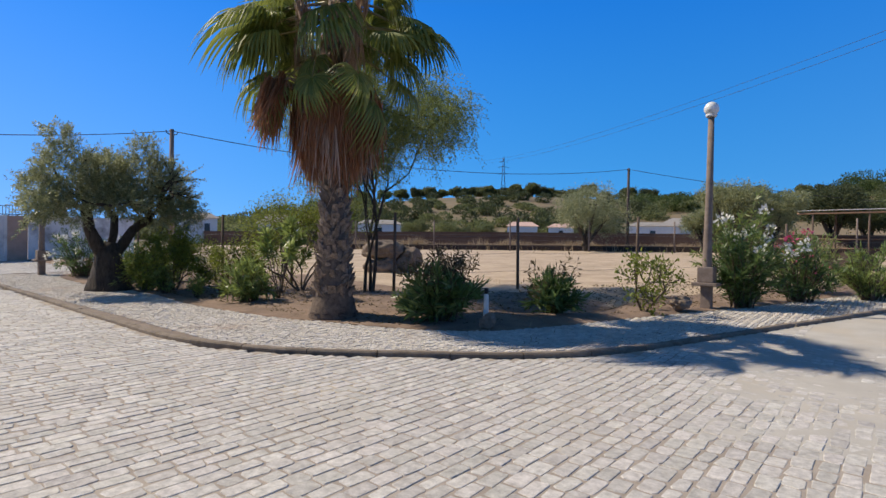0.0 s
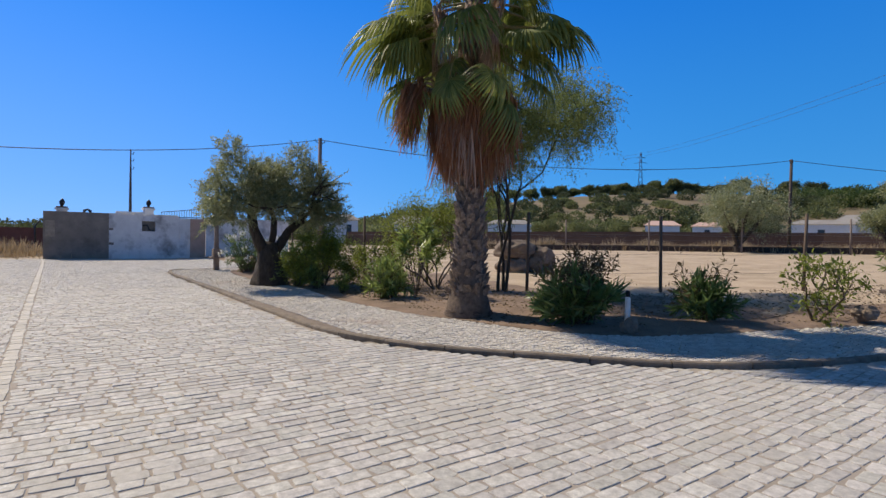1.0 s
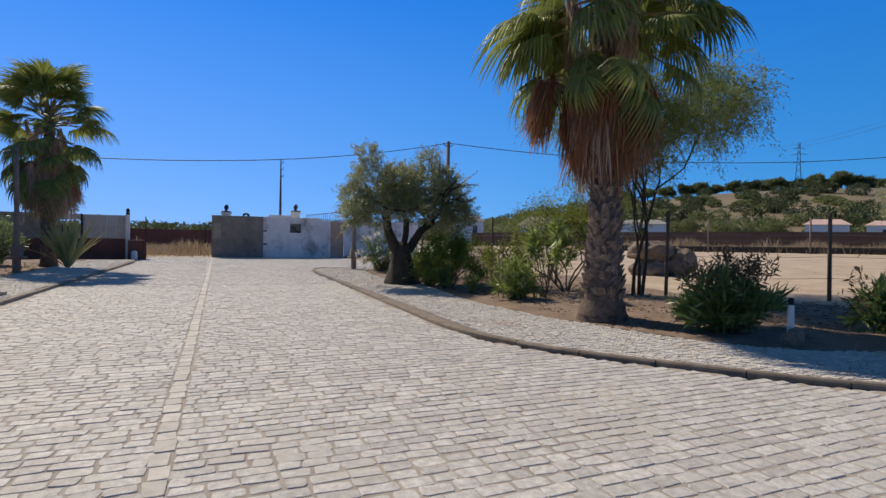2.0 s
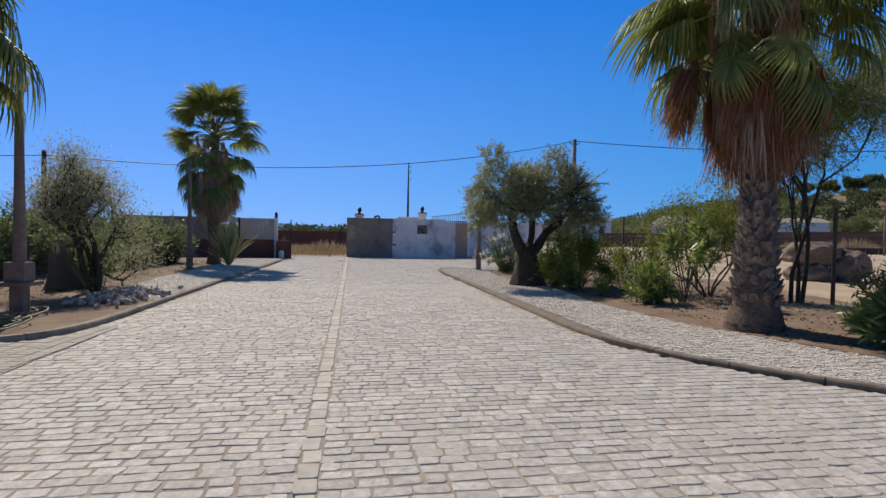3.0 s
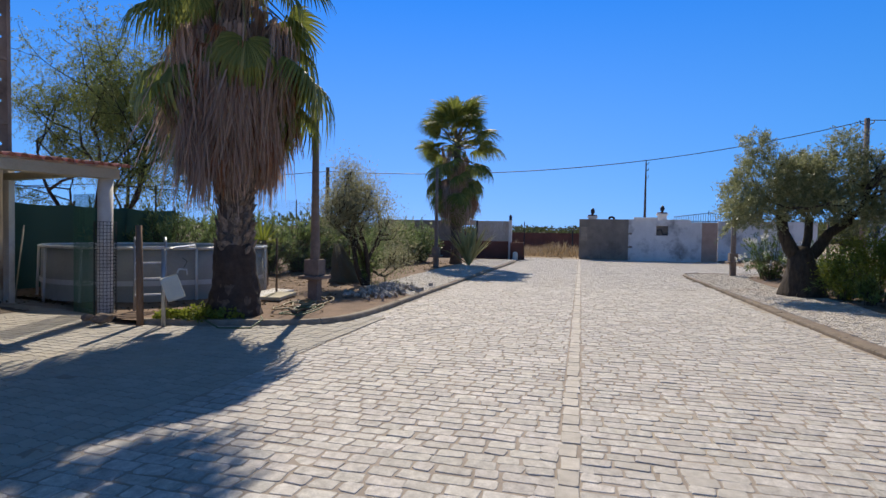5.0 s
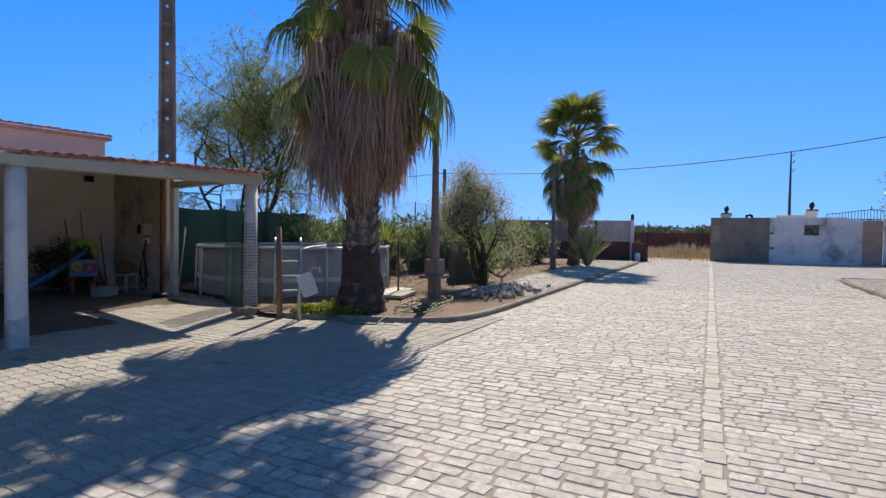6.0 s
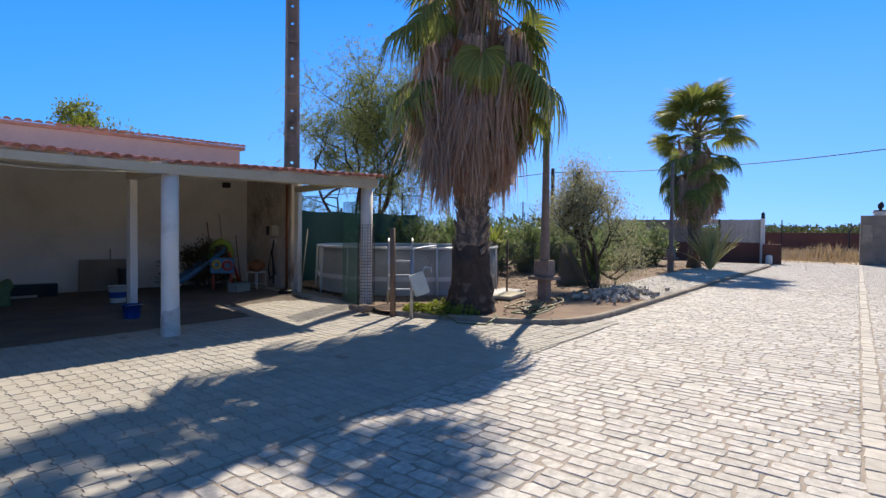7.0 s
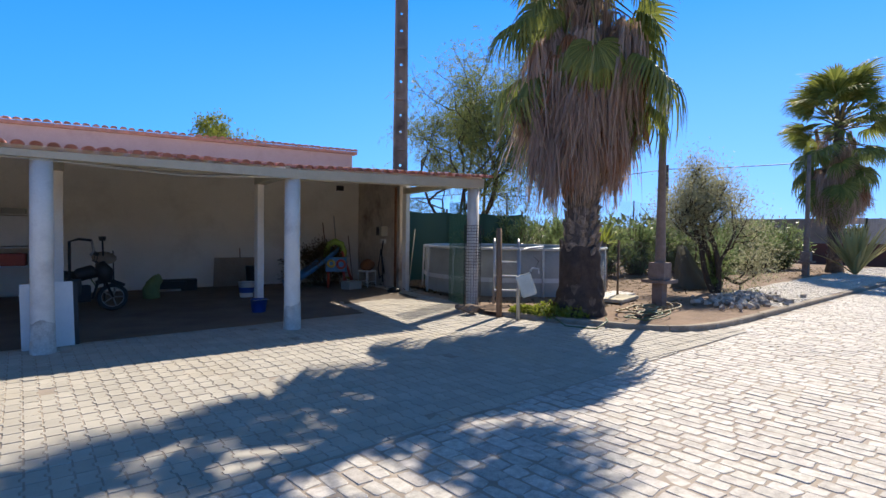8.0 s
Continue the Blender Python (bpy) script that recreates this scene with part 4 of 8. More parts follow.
def hanging_frond(name, seed, length, n, width, mat):
    """A dead fan folded down against the trunk: strips hanging from a bent stalk."""
    rng = np.random.default_rng(seed)
    vs, fs = [], []
    for i in range(n):
        u = i / (n - 1) - 0.5
        p = np.array([0.30 + rng.normal() * 0.05, u * width * 0.35, -0.05 + rng.normal() * 0.04])
        d = np.array([0.03 + rng.normal() * 0.09, u * width * 0.42 + rng.normal() * 0.07, -0.55])
        L = length * rng.uniform(0.5, 1.12) * (1 - 0.35 * abs(u))
        w = rng.uniform(0.020, 0.042)
        b = len(vs)
        a = rng.uniform(-1.2, 1.2)
        wd = np.array([math.sin(a), math.cos(a), 0]) * w
        for k in range(5):
            q = k / 4
            ww = wd * (1.0 - 0.75 * q * q)
            vs += [p - ww * 0.5, p + ww * 0.5]
            d = d + np.array([-0.03, 0, -0.5]) + rng.normal(size=3) * 0.09
            d = d / np.linalg.norm(d)
            p = p + d * L / 4
        for k in range(4):
            fs.append((b + 2 * k, b + 2 * k + 1, b + 2 * k + 3, b + 2 * k + 2))
    blade = bpy.data.meshes.new(name)
    blade.from_pydata([tuple(v) for v in vs], [], fs)
    blade.materials.append(mat)
    bm = bmesh.new()
    tube(bm, [(0, 0, 0), (0.18, 0, 0.04), (0.32, 0, -0.08)], [0.03, 0.025, 0.015], 5)
    stalk = bpy.data.meshes.new("petiole")
    bm.to_mesh(stalk)
    bm.free()
    stalk.materials.append(M_DEAD)
    return blade, stalk


FRONDS = [fan_frond("frond", 10 + i, 0.95 + 0.12 * (i % 3), 0.84 + 0.03 * i, 34, 4.0, (0.2, 0.4, 0.6, 0.85, 1.1)[i], M_PALM, 0.25 + 0.12 * i) for i in range(5)]
DEADS = [hanging_frond("dead_frond", 30 + i, 1.25 + 0.12 * i, 44, 0.85, M_DEAD) for i in range(4)]
RUSTS = [hanging_frond("rusty_frond", 50 + i, 1.15, 44, 0.7, M_RUST) for i in range(2)]


def palm(x, y, z, trunk_h, r_base, r_top, skirt, live, seed, label, dark_base=0.0, lean=0.0, limp=(0, 5), rusty_side=None, rust=0.3, strays=(), low=0.36, inner=46):
    """skirt: (low z, high z, radius, count); live: list of (z, count, droop from, droop to, scale)."""
    rng = np.random.default_rng(seed)
    t = thing("palm_tree", label, "palm tree", (x, y, z), group="fan palms")
    top_z = trunk_h
    bm = bmesh.new()
    prof = [(-0.15, r_base * 1.4), (0.0, r_base * 1.34), (0.2, r_base * 1.2), (0.45, r_base * 0.98), (0.8, r_base * 0.86), (1.3, r_base * 0.8), (2.0, r_top * 1.1), (top_z * 0.6, r_top), (top_z, r_top * 0.8)]
    tube(bm, [(lean * max(0, h) / top_z, 0, h) for h, r in prof], [r for h, r in prof], 20)
    trunk = part("trunk", bm, M_TRUNK, t, "rough trunk with criss-crossed leaf bases")
    if dark_base:
        # dark ragged sleeve of old bark round the foot
        bm = bmesh.new()
        sl = [(-0.12, 1.36), (0.02, 1.38), (0.08, 1.30), (0.15, 1.36), (0.24, 1.18), (0.30, 1.24), (0.36, 1.20), (0.45, 1.10), (0.55, 1.14), (0.64, 1.05), (0.72, 1.10), (0.82, 1.02), (0.92, 1.05), (1.0, 1.0), (1.08, 0.92)]
        tube(bm, [(0, 0, h * dark_base) for h, f in sl], [r_base * f for h, f in sl], 40, cap=False)
        for v in bm.verts:
            f = 0.94 + 0.16 * noise.noise(Vector((v.co.x * 6, v.co.y * 6, v.co.z * 3))) + 0.09 * noise.noise(v.co * 17)
            v.co.x *= f
            v.co.y *= f
            v.co.z += 0.05 * noise.noise(Vector((v.co.x * 9, v.co.y * 9, seed)))
        part("old_bark", bm, M_BARKDARK, trunk, "dark ragged sleeve of old bark")
    hs, rs = [p[0] for p in prof], [p[1] for p in prof]
    # leaf bases: upright split scales in spirals
    sc_v, sc_f = [], []
    low_v, low_f = [], []
    h, row = max(0.05, dark_base), 0
    limit = skirt[0] + 0.9
    while h < limit:
        r = float(np.interp(h, hs, rs))
        n = max(6, int(2 * math.pi * r / 0.128))
        for k in range(n):
            a = (k + 0.5 * (row % 2)) * math.tau / n + rng.normal() * 0.2
            if rng.random() < 0.05:
                continue
            dh = rng.normal() * 0.055
            wd, ht = 0.078 * rng.uniform(0.6, 1.3), 0.125 * rng.uniform(0.6, 1.6)
            out = rng.uniform(0.015, 0.10) * (3.2 - 3.4 * h if h < 0.6 else 1.15)
            ca, sa = math.cos(a), math.sin(a)
            tl = rng.normal() * 0.06
            def P(dr, ds, dz):
                rr = r + dr
                return (rr * ca - ds * sa + lean * h / top_z, rr * sa + ds * ca, h + dh + dz)
            dst_v, dst_f = (low_v, low_f) if h < dark_base else (sc_v, sc_f)
            b = len(dst_v)
            dst_v += [P(-0.03, -wd, -ht * 0.5 + tl), P(-0.03, wd, -ht * 0.5 - tl), P(0.0, wd * 0.75, ht * 0.35), P(0.0, -wd * 0.75, ht * 0.35), P(out, -wd * 0.5, ht * 0.75), P(out, wd * 0.5, ht * 0.75), P(out * 0.6, 0, ht * 0.05)]
            dst_f += [(b, b + 1, b + 6), (b + 1, b + 2, b + 5), (b + 1, b + 5, b + 6), (b + 6, b + 5, b + 4), (b, b + 6, b + 4), (b, b + 4, b + 3), (b + 2, b + 3, b + 4), (b + 2, b + 4, b + 5)]
        h += 0.098
        row += 1
    if sc_v:
        raw("bark", sc_v, sc_f, M_BARK, trunk)["kind"] = "stuff"
    if low_v:
        raw("old_bark", low_v, low_f, M_BARKDARK, trunk, "blackened stubs at the foot")["kind"] = "stuff"

    def hang(meshes, name, zc, az, rad, droop, sc, roll=0.0):
        blade, stalk = meshes
        m = pose(lean * zc / top_z + rad * math.cos(az), rad * math.sin(az), zc, 0, 0, math.degrees(az)) @ pose(0, 0, 0, roll, droop, 0) @ Matrix.Scale(sc, 4)
        o = new(name, blade)
        o.parent = t
        o.matrix_local = m
        s = new("petiole", stalk)
        s.parent = o
        return o

    z0, z1, rad, count = skirt
    for i in range(count):
        u = i / count
        zc = z0 + 1.05 + (z1 - z0 - 1.0) * u + rng.normal() * 0.10
        az = i * 2.39996 + rng.normal() * 0.25
        rusty = rng.random() < rust
        hang((RUSTS[i % 2] if rusty else DEADS[i % 4]), "dead_frond", zc, az, rad * (low + (0.86 - low) * min(1.0, u * 2.4)) * rng.uniform(0.7, 1.2) - 0.15, rng.normal() * 7, rng.uniform(0.85, 1.12), rng.normal() * 6)
    for i in range(inner):
        hang(DEADS[i % 4], "dead_frond", rng.uniform(z1 + 0.2, top_z - 0.3), i * 2.39996 + rng.normal() * 0.3, rng.uniform(0.1, 0.6), rng.normal() * 12, rng.uniform(0.65, 1.0), rng.normal() * 8)
    k = 0
    for zc, cnt, d0, d1, sc, rad in live:
        for i in range(cnt):
            az = i * math.tau / cnt + k * 0.7 + rng.normal() * 0.22
            hang(FRONDS[rng.integers(*limp)], "frond", zc + rng.normal() * 0.12, az, rad, rng.uniform(d0, d1), sc * rng.uniform(0.85, 1.1), rng.normal() * 26)
        k += 1
    for zc, az, droop, sc in strays:
        hang(FRONDS[rng.integers(2, 5)], "frond", zc, az, 0.5 if droop > 34 else 0.1, droop, sc, rng.normal() * 10)
    if rusty_side is not None:
        for i in range(14):
            hang(RUSTS[i % 2], "rusty_frond", z1 - 0.15 + rng.normal() * 0.12, rusty_side + rng.normal() * 0.3, rng.uniform(0.65, 1.0), rng.uniform(-26, -4), rng.uniform(0.8, 1.0), rng.normal() * 10)
    return t


palm(-8.07, 6.42, 0.10, 6.3, 0.34, 0.21, (2.42, 4.4, 0.64, 66), [(5.6, 6, -5, 15, 0.95, 0.1), (5.8, 9, -15, 12, 1.05, 0.1), (6.0, 9, -35, 0, 0.95, 0.1), (6.15, 7, -55, -20, 0.9, 0.1), (6.3, 6, -80, -50, 0.85, 0.05)], 3, "tall fan palm with hanging brown skirt and rough trunk", dark_base=0.42, limp=(1, 4), rusty_side=-2.2, rust=0.75, inner=14, strays=[(5.45, -2.35, -14, 1.3), (5.6, -2.75, -10, 1.2), (5.3, -2.1, -4, 1.15), (4.95, -2.6, 8, 1.05), (4.9, -2.25, 14, 1.0), (5.3, -1.5, 34, 0.72), (5.05, -1.15, 50, 0.75), (5.1, -0.25, 44, 0.78), (5.35, 0.62, -10, 1.1), (5.2, 0.95, 0, 1.0), (5.0, 0.85, 16, 0.95), (4.75, 0.35, 30, 0.9), (5.0, 2.0, 20, 1.0), (5.3, 3.0, 0, 1.05), (4.7, 1.5, 40, 0.85), (4.7, 2.7, 38, 0.9)])
palm(-8.30, -6.10, 0.08, 6.7, 0.34, 0.23, (2.1, 4.7, 0.74, 200), [(5.5, 5, 10, 30, 0.85, 0.1), (5.85, 6, -5, 22, 0.88, 0.1), (6.15, 8, -30, 5, 0.92, 0.1), (6.45, 8, -50, -20, 0.9, 0.1), (6.7, 7, -80, -45, 0.88, 0.05)], 5, "tall fan palm with a dense skirt of dead fronds", dark_base=1.1, limp=(1, 4), rust=0.14, low=0.66, inner=14, strays=[(4.45, 2.15, 2, 0.95), (4.25, 2.4, 22, 0.95), (4.6, 1.75, 8, 0.95), (4.35, 1.9, 28, 0.9), (4.2, 2.15, 32, 0.9), (5.3, 0.75, 44, 0.9), (5.1, 0.2, 50, 0.75), (4.9, -0.6, 26, 0.95), (4.6, 5.3, 22, 1.0), (4.8, 4.95, 12, 1.05), (4.4, 5.0, 38, 0.9), (5.3, 5.6, 0, 1.0), (5.2, 2.6, 2, 0.95), (5.0, 3.6, 30, 0.9), (4.8, 4.2, 40, 0.85)])
palm(-26.6, -6.44, 0.08, 6.5, 0.25, 0.21, (2.2, 4.2, 0.84, 90), [(3.9, 9, 56, 74, 1.05, 0.25), (4.4, 11, 38, 64, 1.0, 0.25), (4.9, 11, 16, 46, 1.0, 0.2), (5.3, 11, -8, 24, 1.0, 0.2), (5.7, 12, -30, 2, 1.05, 0.15), (6.0, 12, -50, -18, 1.15, 0.1), (6.2, 12, -70, -38, 1.15, 0.1), (6.35, 10, -90, -58, 1.1, 0.05)], 8, "fan palm with green crown and short brown skirt", dark_base=0.5, limp=(0, 3), low=0.7, inner=12)


# ---- woody plants ----
def limb_points(p, d, length, rng, bend=0.25, seg=4, lift=0.0):
    pts = [np.array(p, float)]
    d = unit(np.array(d, float))
    for _ in range(seg):
        d = unit(d + rng.normal(size=3) * bend * 0.5 + np.array([0, 0, lift]))
        pts.append(pts[-1] + d * length / seg)
    return pts, d


def grow(bm, p, d, length, r, depth, rng, tips, bend=0.3, split=3, lift=0.05, shrink=0.68, spread=0.75):
    """Branches by splitting; collects places along the outer twigs."""
    pts, de = limb_points(p, d, length, rng, bend, 4, lift)
    tube(bm, pts, [r * (1 - 0.35 * k / 4) for k in range(5)], 7 if r > 0.03 else 4, cap=False)
    if depth <= 1:
        for k in range(1, 5):
            tips.append((pts[k], de))
    if depth == 0:
        return
    for k in range(split):
        nd = unit(de + rng.normal(size=3) * spread)
        at = pts[-1] if k < 2 else pts[2 + rng.integers(2)]
        grow(bm, at, nd, length * shrink * rng.uniform(0.8, 1.2), r * 0.58, depth - 1, rng, tips, bend, split, lift, shrink, spread)


def crown_leaves(tips, per, blur, rng, droop=0.0, along_dir=0.6):
    P = np.array([t[0] for t in tips])
    D = np.array([t[1] for t in tips])
    C = np.repeat(P, per, 0) + rng.normal(size=(len(P) * per, 3)) * blur
    d = np.repeat(D, per, 0) * along_dir + rng.normal(size=(len(C), 3)) * 0.7 + np.array([0, 0, -droop])
    return C, d


def sprays(C, D, per, length, rng, fan=0.75, droop=0.0, blur=0.015):
    """Leaves in two ranks along short twigs that start at C and run along D."""
    m = len(C)
    D = unit(np.asarray(D, float))
    side_ = unit(np.cross(D, rng.normal(size=(m, 3))))
    L = (length * rng.uniform(0.6, 1.25, m))[:, None]
    P, Q = [], []
    for k in range(per):
        u = (k + 0.6) / per
        sag = np.array([0, 0, -droop]) * (u ** 2) * L
        P.append(np.asarray(C) + D * L * u + sag + rng.normal(size=(m, 3)) * blur)
        Q.append(D * 0.62 + side_ * (fan if k % 2 else -fan) + rng.normal(size=(m, 3)) * 0.28 + np.array([0, 0, -droop * 0.8 * u]))
    return np.vstack(P), np.vstack(Q)


def olive_tree(x, y, z):
    rng = np.random.default_rng(21)
    t = thing("olive_tree", "old olive tree with a forked gnarled trunk", "tree", (x, y, z))
    bm = bmesh.new()
    # gnarled foot that forks at breast height
    foot = [(-0.0, 0, -0.15), (0.0, -0.02, 0.1), (0.02, -0.05, 0.5), (0.0, -0.06, 0.95), (0, -0.02, 1.25)]
    tube(bm, foot, [0.62, 0.50, 0.38, 0.31, 0.2], 22)
    tips = []
    left = [(0, -0.1, 0.75), (0.05, -0.34, 1.2), (0.0, -0.5, 1.6), (-0.05, -0.56, 2.1)]
    right = [(0, 0.05, 0.8), (0.0, 0.3, 1.2), (0.1, 0.52, 1.6), (0.15, 0.95, 1.95)]
    mid = [(0, 0.0, 1.0), (-0.1, 0.12, 1.5), (-0.15, 0.15, 2.0)]
    for pts, r in ((left, 0.165), (right, 0.145), (mid, 0.11)):
        tube(bm, pts, [r, r * 0.95, r * 0.85, r * 0.8][:len(pts)], 10)
        for k in range(4):
            d = unit(np.array([rng.normal() * 0.7, rng.normal() * 0.55 + (0.5 if pts is right else -0.35 if pts is left else 0), 0.75]))
            grow(bm, pts[-1], d, 0.9, r * 0.36, 2, rng, tips, 0.35, 3, 0.05, 0.72, 0.7)
    for v in bm.verts:
        if v.co.z < 1.3:
            f = 1 + 0.30 * noise.noise(Vector((v.co.x * 5, v.co.y * 5, v.co.z * 1.6))) + 0.12 * noise.noise(v.co * 9)
            v.co.x *= f
            v.co.y *= f
    part("trunk", bm, M_OLIVEBARK, t, "dark gnarled trunk and limbs")
    # clumps: two lobes wide crown
    lobes = [((0.1, -1.2, 3.45), (1.05, 0.85, 0.95)), ((0.0, 0.75, 3.4), (1.1, 0.95, 1.0)), ((0, -1.75, 2.85), (0.8, 0.55, 0.55)), ((0.1, 1.65, 2.9), (0.8, 0.6, 0.7)), ((0, -0.2, 2.95), (1.0, 1.0, 0.6)), ((0.1, -1.3, 4.35), (0.4, 0.42, 0.42)), ((0.1, 0.85, 4.3), (0.45, 0.45, 0.42)), ((0.1, 1.5, 3.6), (0.5, 0.45, 0.5)), ((-0.6, 0.2, 3.5), (0.7, 0.7, 0.7)), ((0.5, -1.6, 2.35), (0.7, 0.6, 0.4)), ((0.5, 1.7, 2.4), (0.7, 0.6, 0.45)), ((0.7, 0.2, 2.7), (0.5, 0.9, 0.4)), ((0.3, -0.3, 3.45), (0.8, 0.6, 0.6)), ((0.8, -1.9, 2.3), (0.5, 0.5, 0.45)), ((0.8, 1.9, 2.35), (0.5, 0.45, 0.45)), ((0.3, -1.1, 2.3), (0.7, 0.65, 0.45)), ((0.3, 1.1, 2.3), (0.7, 0.65, 0.45)), ((0.35, 0.0, 2.6), (0.8, 0.7, 0.45))]
    C, D = [], []
    for c, r in lobes:
        n = int(400 * (r[0] * r[1] * r[2]) ** 0.67)
        for _ in range(n):
            v = unit(rng.normal(size=3))
            lump = 0.82 + 0.34 * noise.noise(Vector(tuple(v * 2.6 + np.array(c))))
            p = (np.array(c) + v * rng.uniform(0.45, 0.95) * lump * np.array(r)) * np.array([1, 0.93, 0.90])
            if p[2] < 1.45 + 0.3 * rng.random():
                continue
            C.append(p)
            D.append(v * 0.75 + rng.normal(size=3) * 0.45 + np.array([0, 0, 0.25]))
    P, Q = sprays(C, D, 20, 0.30, rng)
    R_, S_ = sprays([t_[0] for t_ in tips], [t_[1] for t_ in tips], 16, 0.28, rng)
    leaves("crown", np.vstack([P, R_]), np.vstack([Q, S_]), 0.082, 0.025, M_OLIVE, t, rng, "grey-green olive leaves")


olive_tree(-16.34, 5.34, 0.10)


def oleander(x, y, z, h, w, seed, label, mat=None, stems=26, per=26, flower=None, blooms=0, leaf=0.15, sparse=False, lean=(0, 0)):
    rng = np.random.default_rng(seed)
    t = thing("oleander", label, "shrub", (x, y, z), group="oleander shrubs")
    bm = bmesh.new()
    C, D, ends = [], [], []
    stems, per = int(stems * 1.3), int(per * 1.4)
    for s in range(stems):
        a = rng.uniform(0, math.tau)
        out = rng.uniform(0.1, 1.0) ** 0.7
        H = h * (1 - 0.5 * out ** 2) * rng.uniform(0.6, 1.05)
        if not sparse and s % 3 == 0:
            H *= 0.5
        w_ = w * rng.uniform(0.75, 1.3)
        e = np.array([math.cos(a) * out * w_ + lean[0], math.sin(a) * out * w_ + lean[1], H])
        b = np.array([math.cos(a), math.sin(a), 0]) * rng.uniform(0.05, 0.4) * w * out * (0.2 if sparse else 1.0)
        mid = b * 0.5 + e * 0.5 + np.array([0, 0, 0.12 * h]) + rng.normal(size=3) * 0.05
        pts = [b + np.array([0, 0, -0.05]), b * 0.75 + mid * 0.25 + np.array([0, 0, 0.05]), mid, e * 0.6 + mid * 0.4, e]
        tube(bm, pts, [0.014, 0.013, 0.011, 0.008, 0.004], 4, cap=False)
        ends.append(e)
        lo = 0.4 if sparse else 0.08
        for _ in range(per):
            u = rng.uniform(lo, 1.0) ** (0.75 if sparse else 0.95)
            seg = min(3.999, u * 4)
            k = int(seg)
            f = seg - k
            p = pts[k] * (1 - f) + pts[k + 1] * f
            d = unit(pts[k + 1] - pts[k])
            C.append(p + rng.normal(size=3) * 0.02)
            r = rng.normal(size=3)
            D.append(d * 0.75 + r * 0.55 + np.array([0, 0, -0.25 if sparse else 0.02]))
    tagged(part("stem", bm, M_TWIG, t), kind="stuff")
    leaves("foliage", np.array(C), np.array(D), leaf * 1.12, leaf * 0.18, mat or M_OLEANDER, t, rng)
    if flower:
        FC, FD = [], []
        idx = rng.permutation(len(ends))[:blooms]
        for i in idx:
            c = ends[i]
            for _ in range(26):
                v = unit(rng.normal(size=3))
                FC.append(c + v * rng.uniform(0.02, 0.12) + np.array([0, 0, 0.04]))
                FD.append(v + np.array([0, 0, 0.4]))
        leaves("blossom", np.array(FC), np.array(FD), 0.085, 0.065, flower, t, rng, "clusters of blossom")
    return t


def bushy(name, x, y, z, h, w, seed, label, mat, leaf, lw, category="shrub", group="", depth=3, stem_r=0.03, stems=6, droop=0.0, per=8, blur=0.07, bark=None, spread=0.75, lift=0.08, lengthf=0.42):
    """A twiggy bush or small tree."""
    rng = np.random.default_rng(seed)
    t = thing(name, label, category, (x, y, z), group=group)
    bm = bmesh.new()
    tips = []
    for s in range(stems):
        a = s * math.tau / stems + rng.normal() * 0.4
        tilt = rng.uniform(0.15, 0.9) * w / h * 1.6
        grow(bm, (math.cos(a) * 0.05, math.sin(a) * 0.05, -0.05), (math.cos(a) * tilt, math.sin(a) * tilt, 1), h * lengthf, stem_r, depth, rng, tips, 0.35, 3, lift, 0.66, spread)
    tagged(part("stem", bm, bark or M_TWIG, t), kind="stuff")
    P, D = crown_leaves(tips, per, blur, rng, droop)
    leaves("foliage", P, D, leaf, lw, mat, t, rng)
    return t


# planting bed along the north pavement
Z = lambda y: rise(y) + 0.10
oleander(-22.2, 6.4, Z(6.4), 2.0, 1.3, 31, "white-flowering oleander beside the lamp and the olive", stems=46, per=30, flower=M_FLOWER_W, blooms=22)
oleander(-18.7, 6.6, Z(6.6), 1.55, 0.9, 32, "dark green oleander behind the olive trunk", stems=36, per=28)
bushy("bush", -15.0, 6.5, Z(6.5), 1.75, 0.9, 33, "light green leafy bush beside the olive", M_LIME, 0.07, 0.03, stems=8, per=11, depth=3, stem_r=0.02, blur=0.09)
bushy("bush", -13.7, 7.7, Z(7.7), 1.7, 0.9, 133, "light green leafy bush against the fence", M_LIME, 0.075, 0.03, stems=4, per=7, depth=3, stem_r=0.02, blur=0.1)
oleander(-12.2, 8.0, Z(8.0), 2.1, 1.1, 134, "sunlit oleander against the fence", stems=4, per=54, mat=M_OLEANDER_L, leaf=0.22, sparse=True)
oleander(-17.8, 7.6, Z(7.6), 1.7, 0.9, 135, "green oleander behind the olive tree", stems=24, per=24, mat=M_OLEANDER_L)
oleander(-16.7, 6.5, Z(6.5), 1.5, 0.8, 47, "green oleander close to the olive trunk", stems=34, per=26, mat=M_OLEANDER)
oleander(-17.1, 5.75, Z(5.7), 1.0, 0.55, 136, "low shoots at the foot of the olive", stems=24, per=26, leaf=0.13)
oleander(-15.5, 5.95, Z(5.9), 1.05, 0.6, 137, "low green shrub beside the olive trunk", stems=26, per=26, leaf=0.14, mat=M_OLEANDER_L)
oleander(-14.4, 6.0, Z(6.0), 0.75, 0.35, 48, "small green oleander in bare soil", stems=14, per=22, mat=M_OLEANDER_L)
bushy("bush", -13.3, 6.9, Z(6.9), 1.6, 0.7, 34, "thin twiggy bush in the planting bed", M_LIME, 0.06, 0.024, stems=2, per=8, depth=3, stem_r=0.02)
oleander(-11.1, 7.2, Z(7.2), 1.8, 1.0, 35, "tall sunlit oleander with pale leaf undersides", mat=M_OLEANDER_L, stems=7, per=64, leaf=0.25, sparse=True)
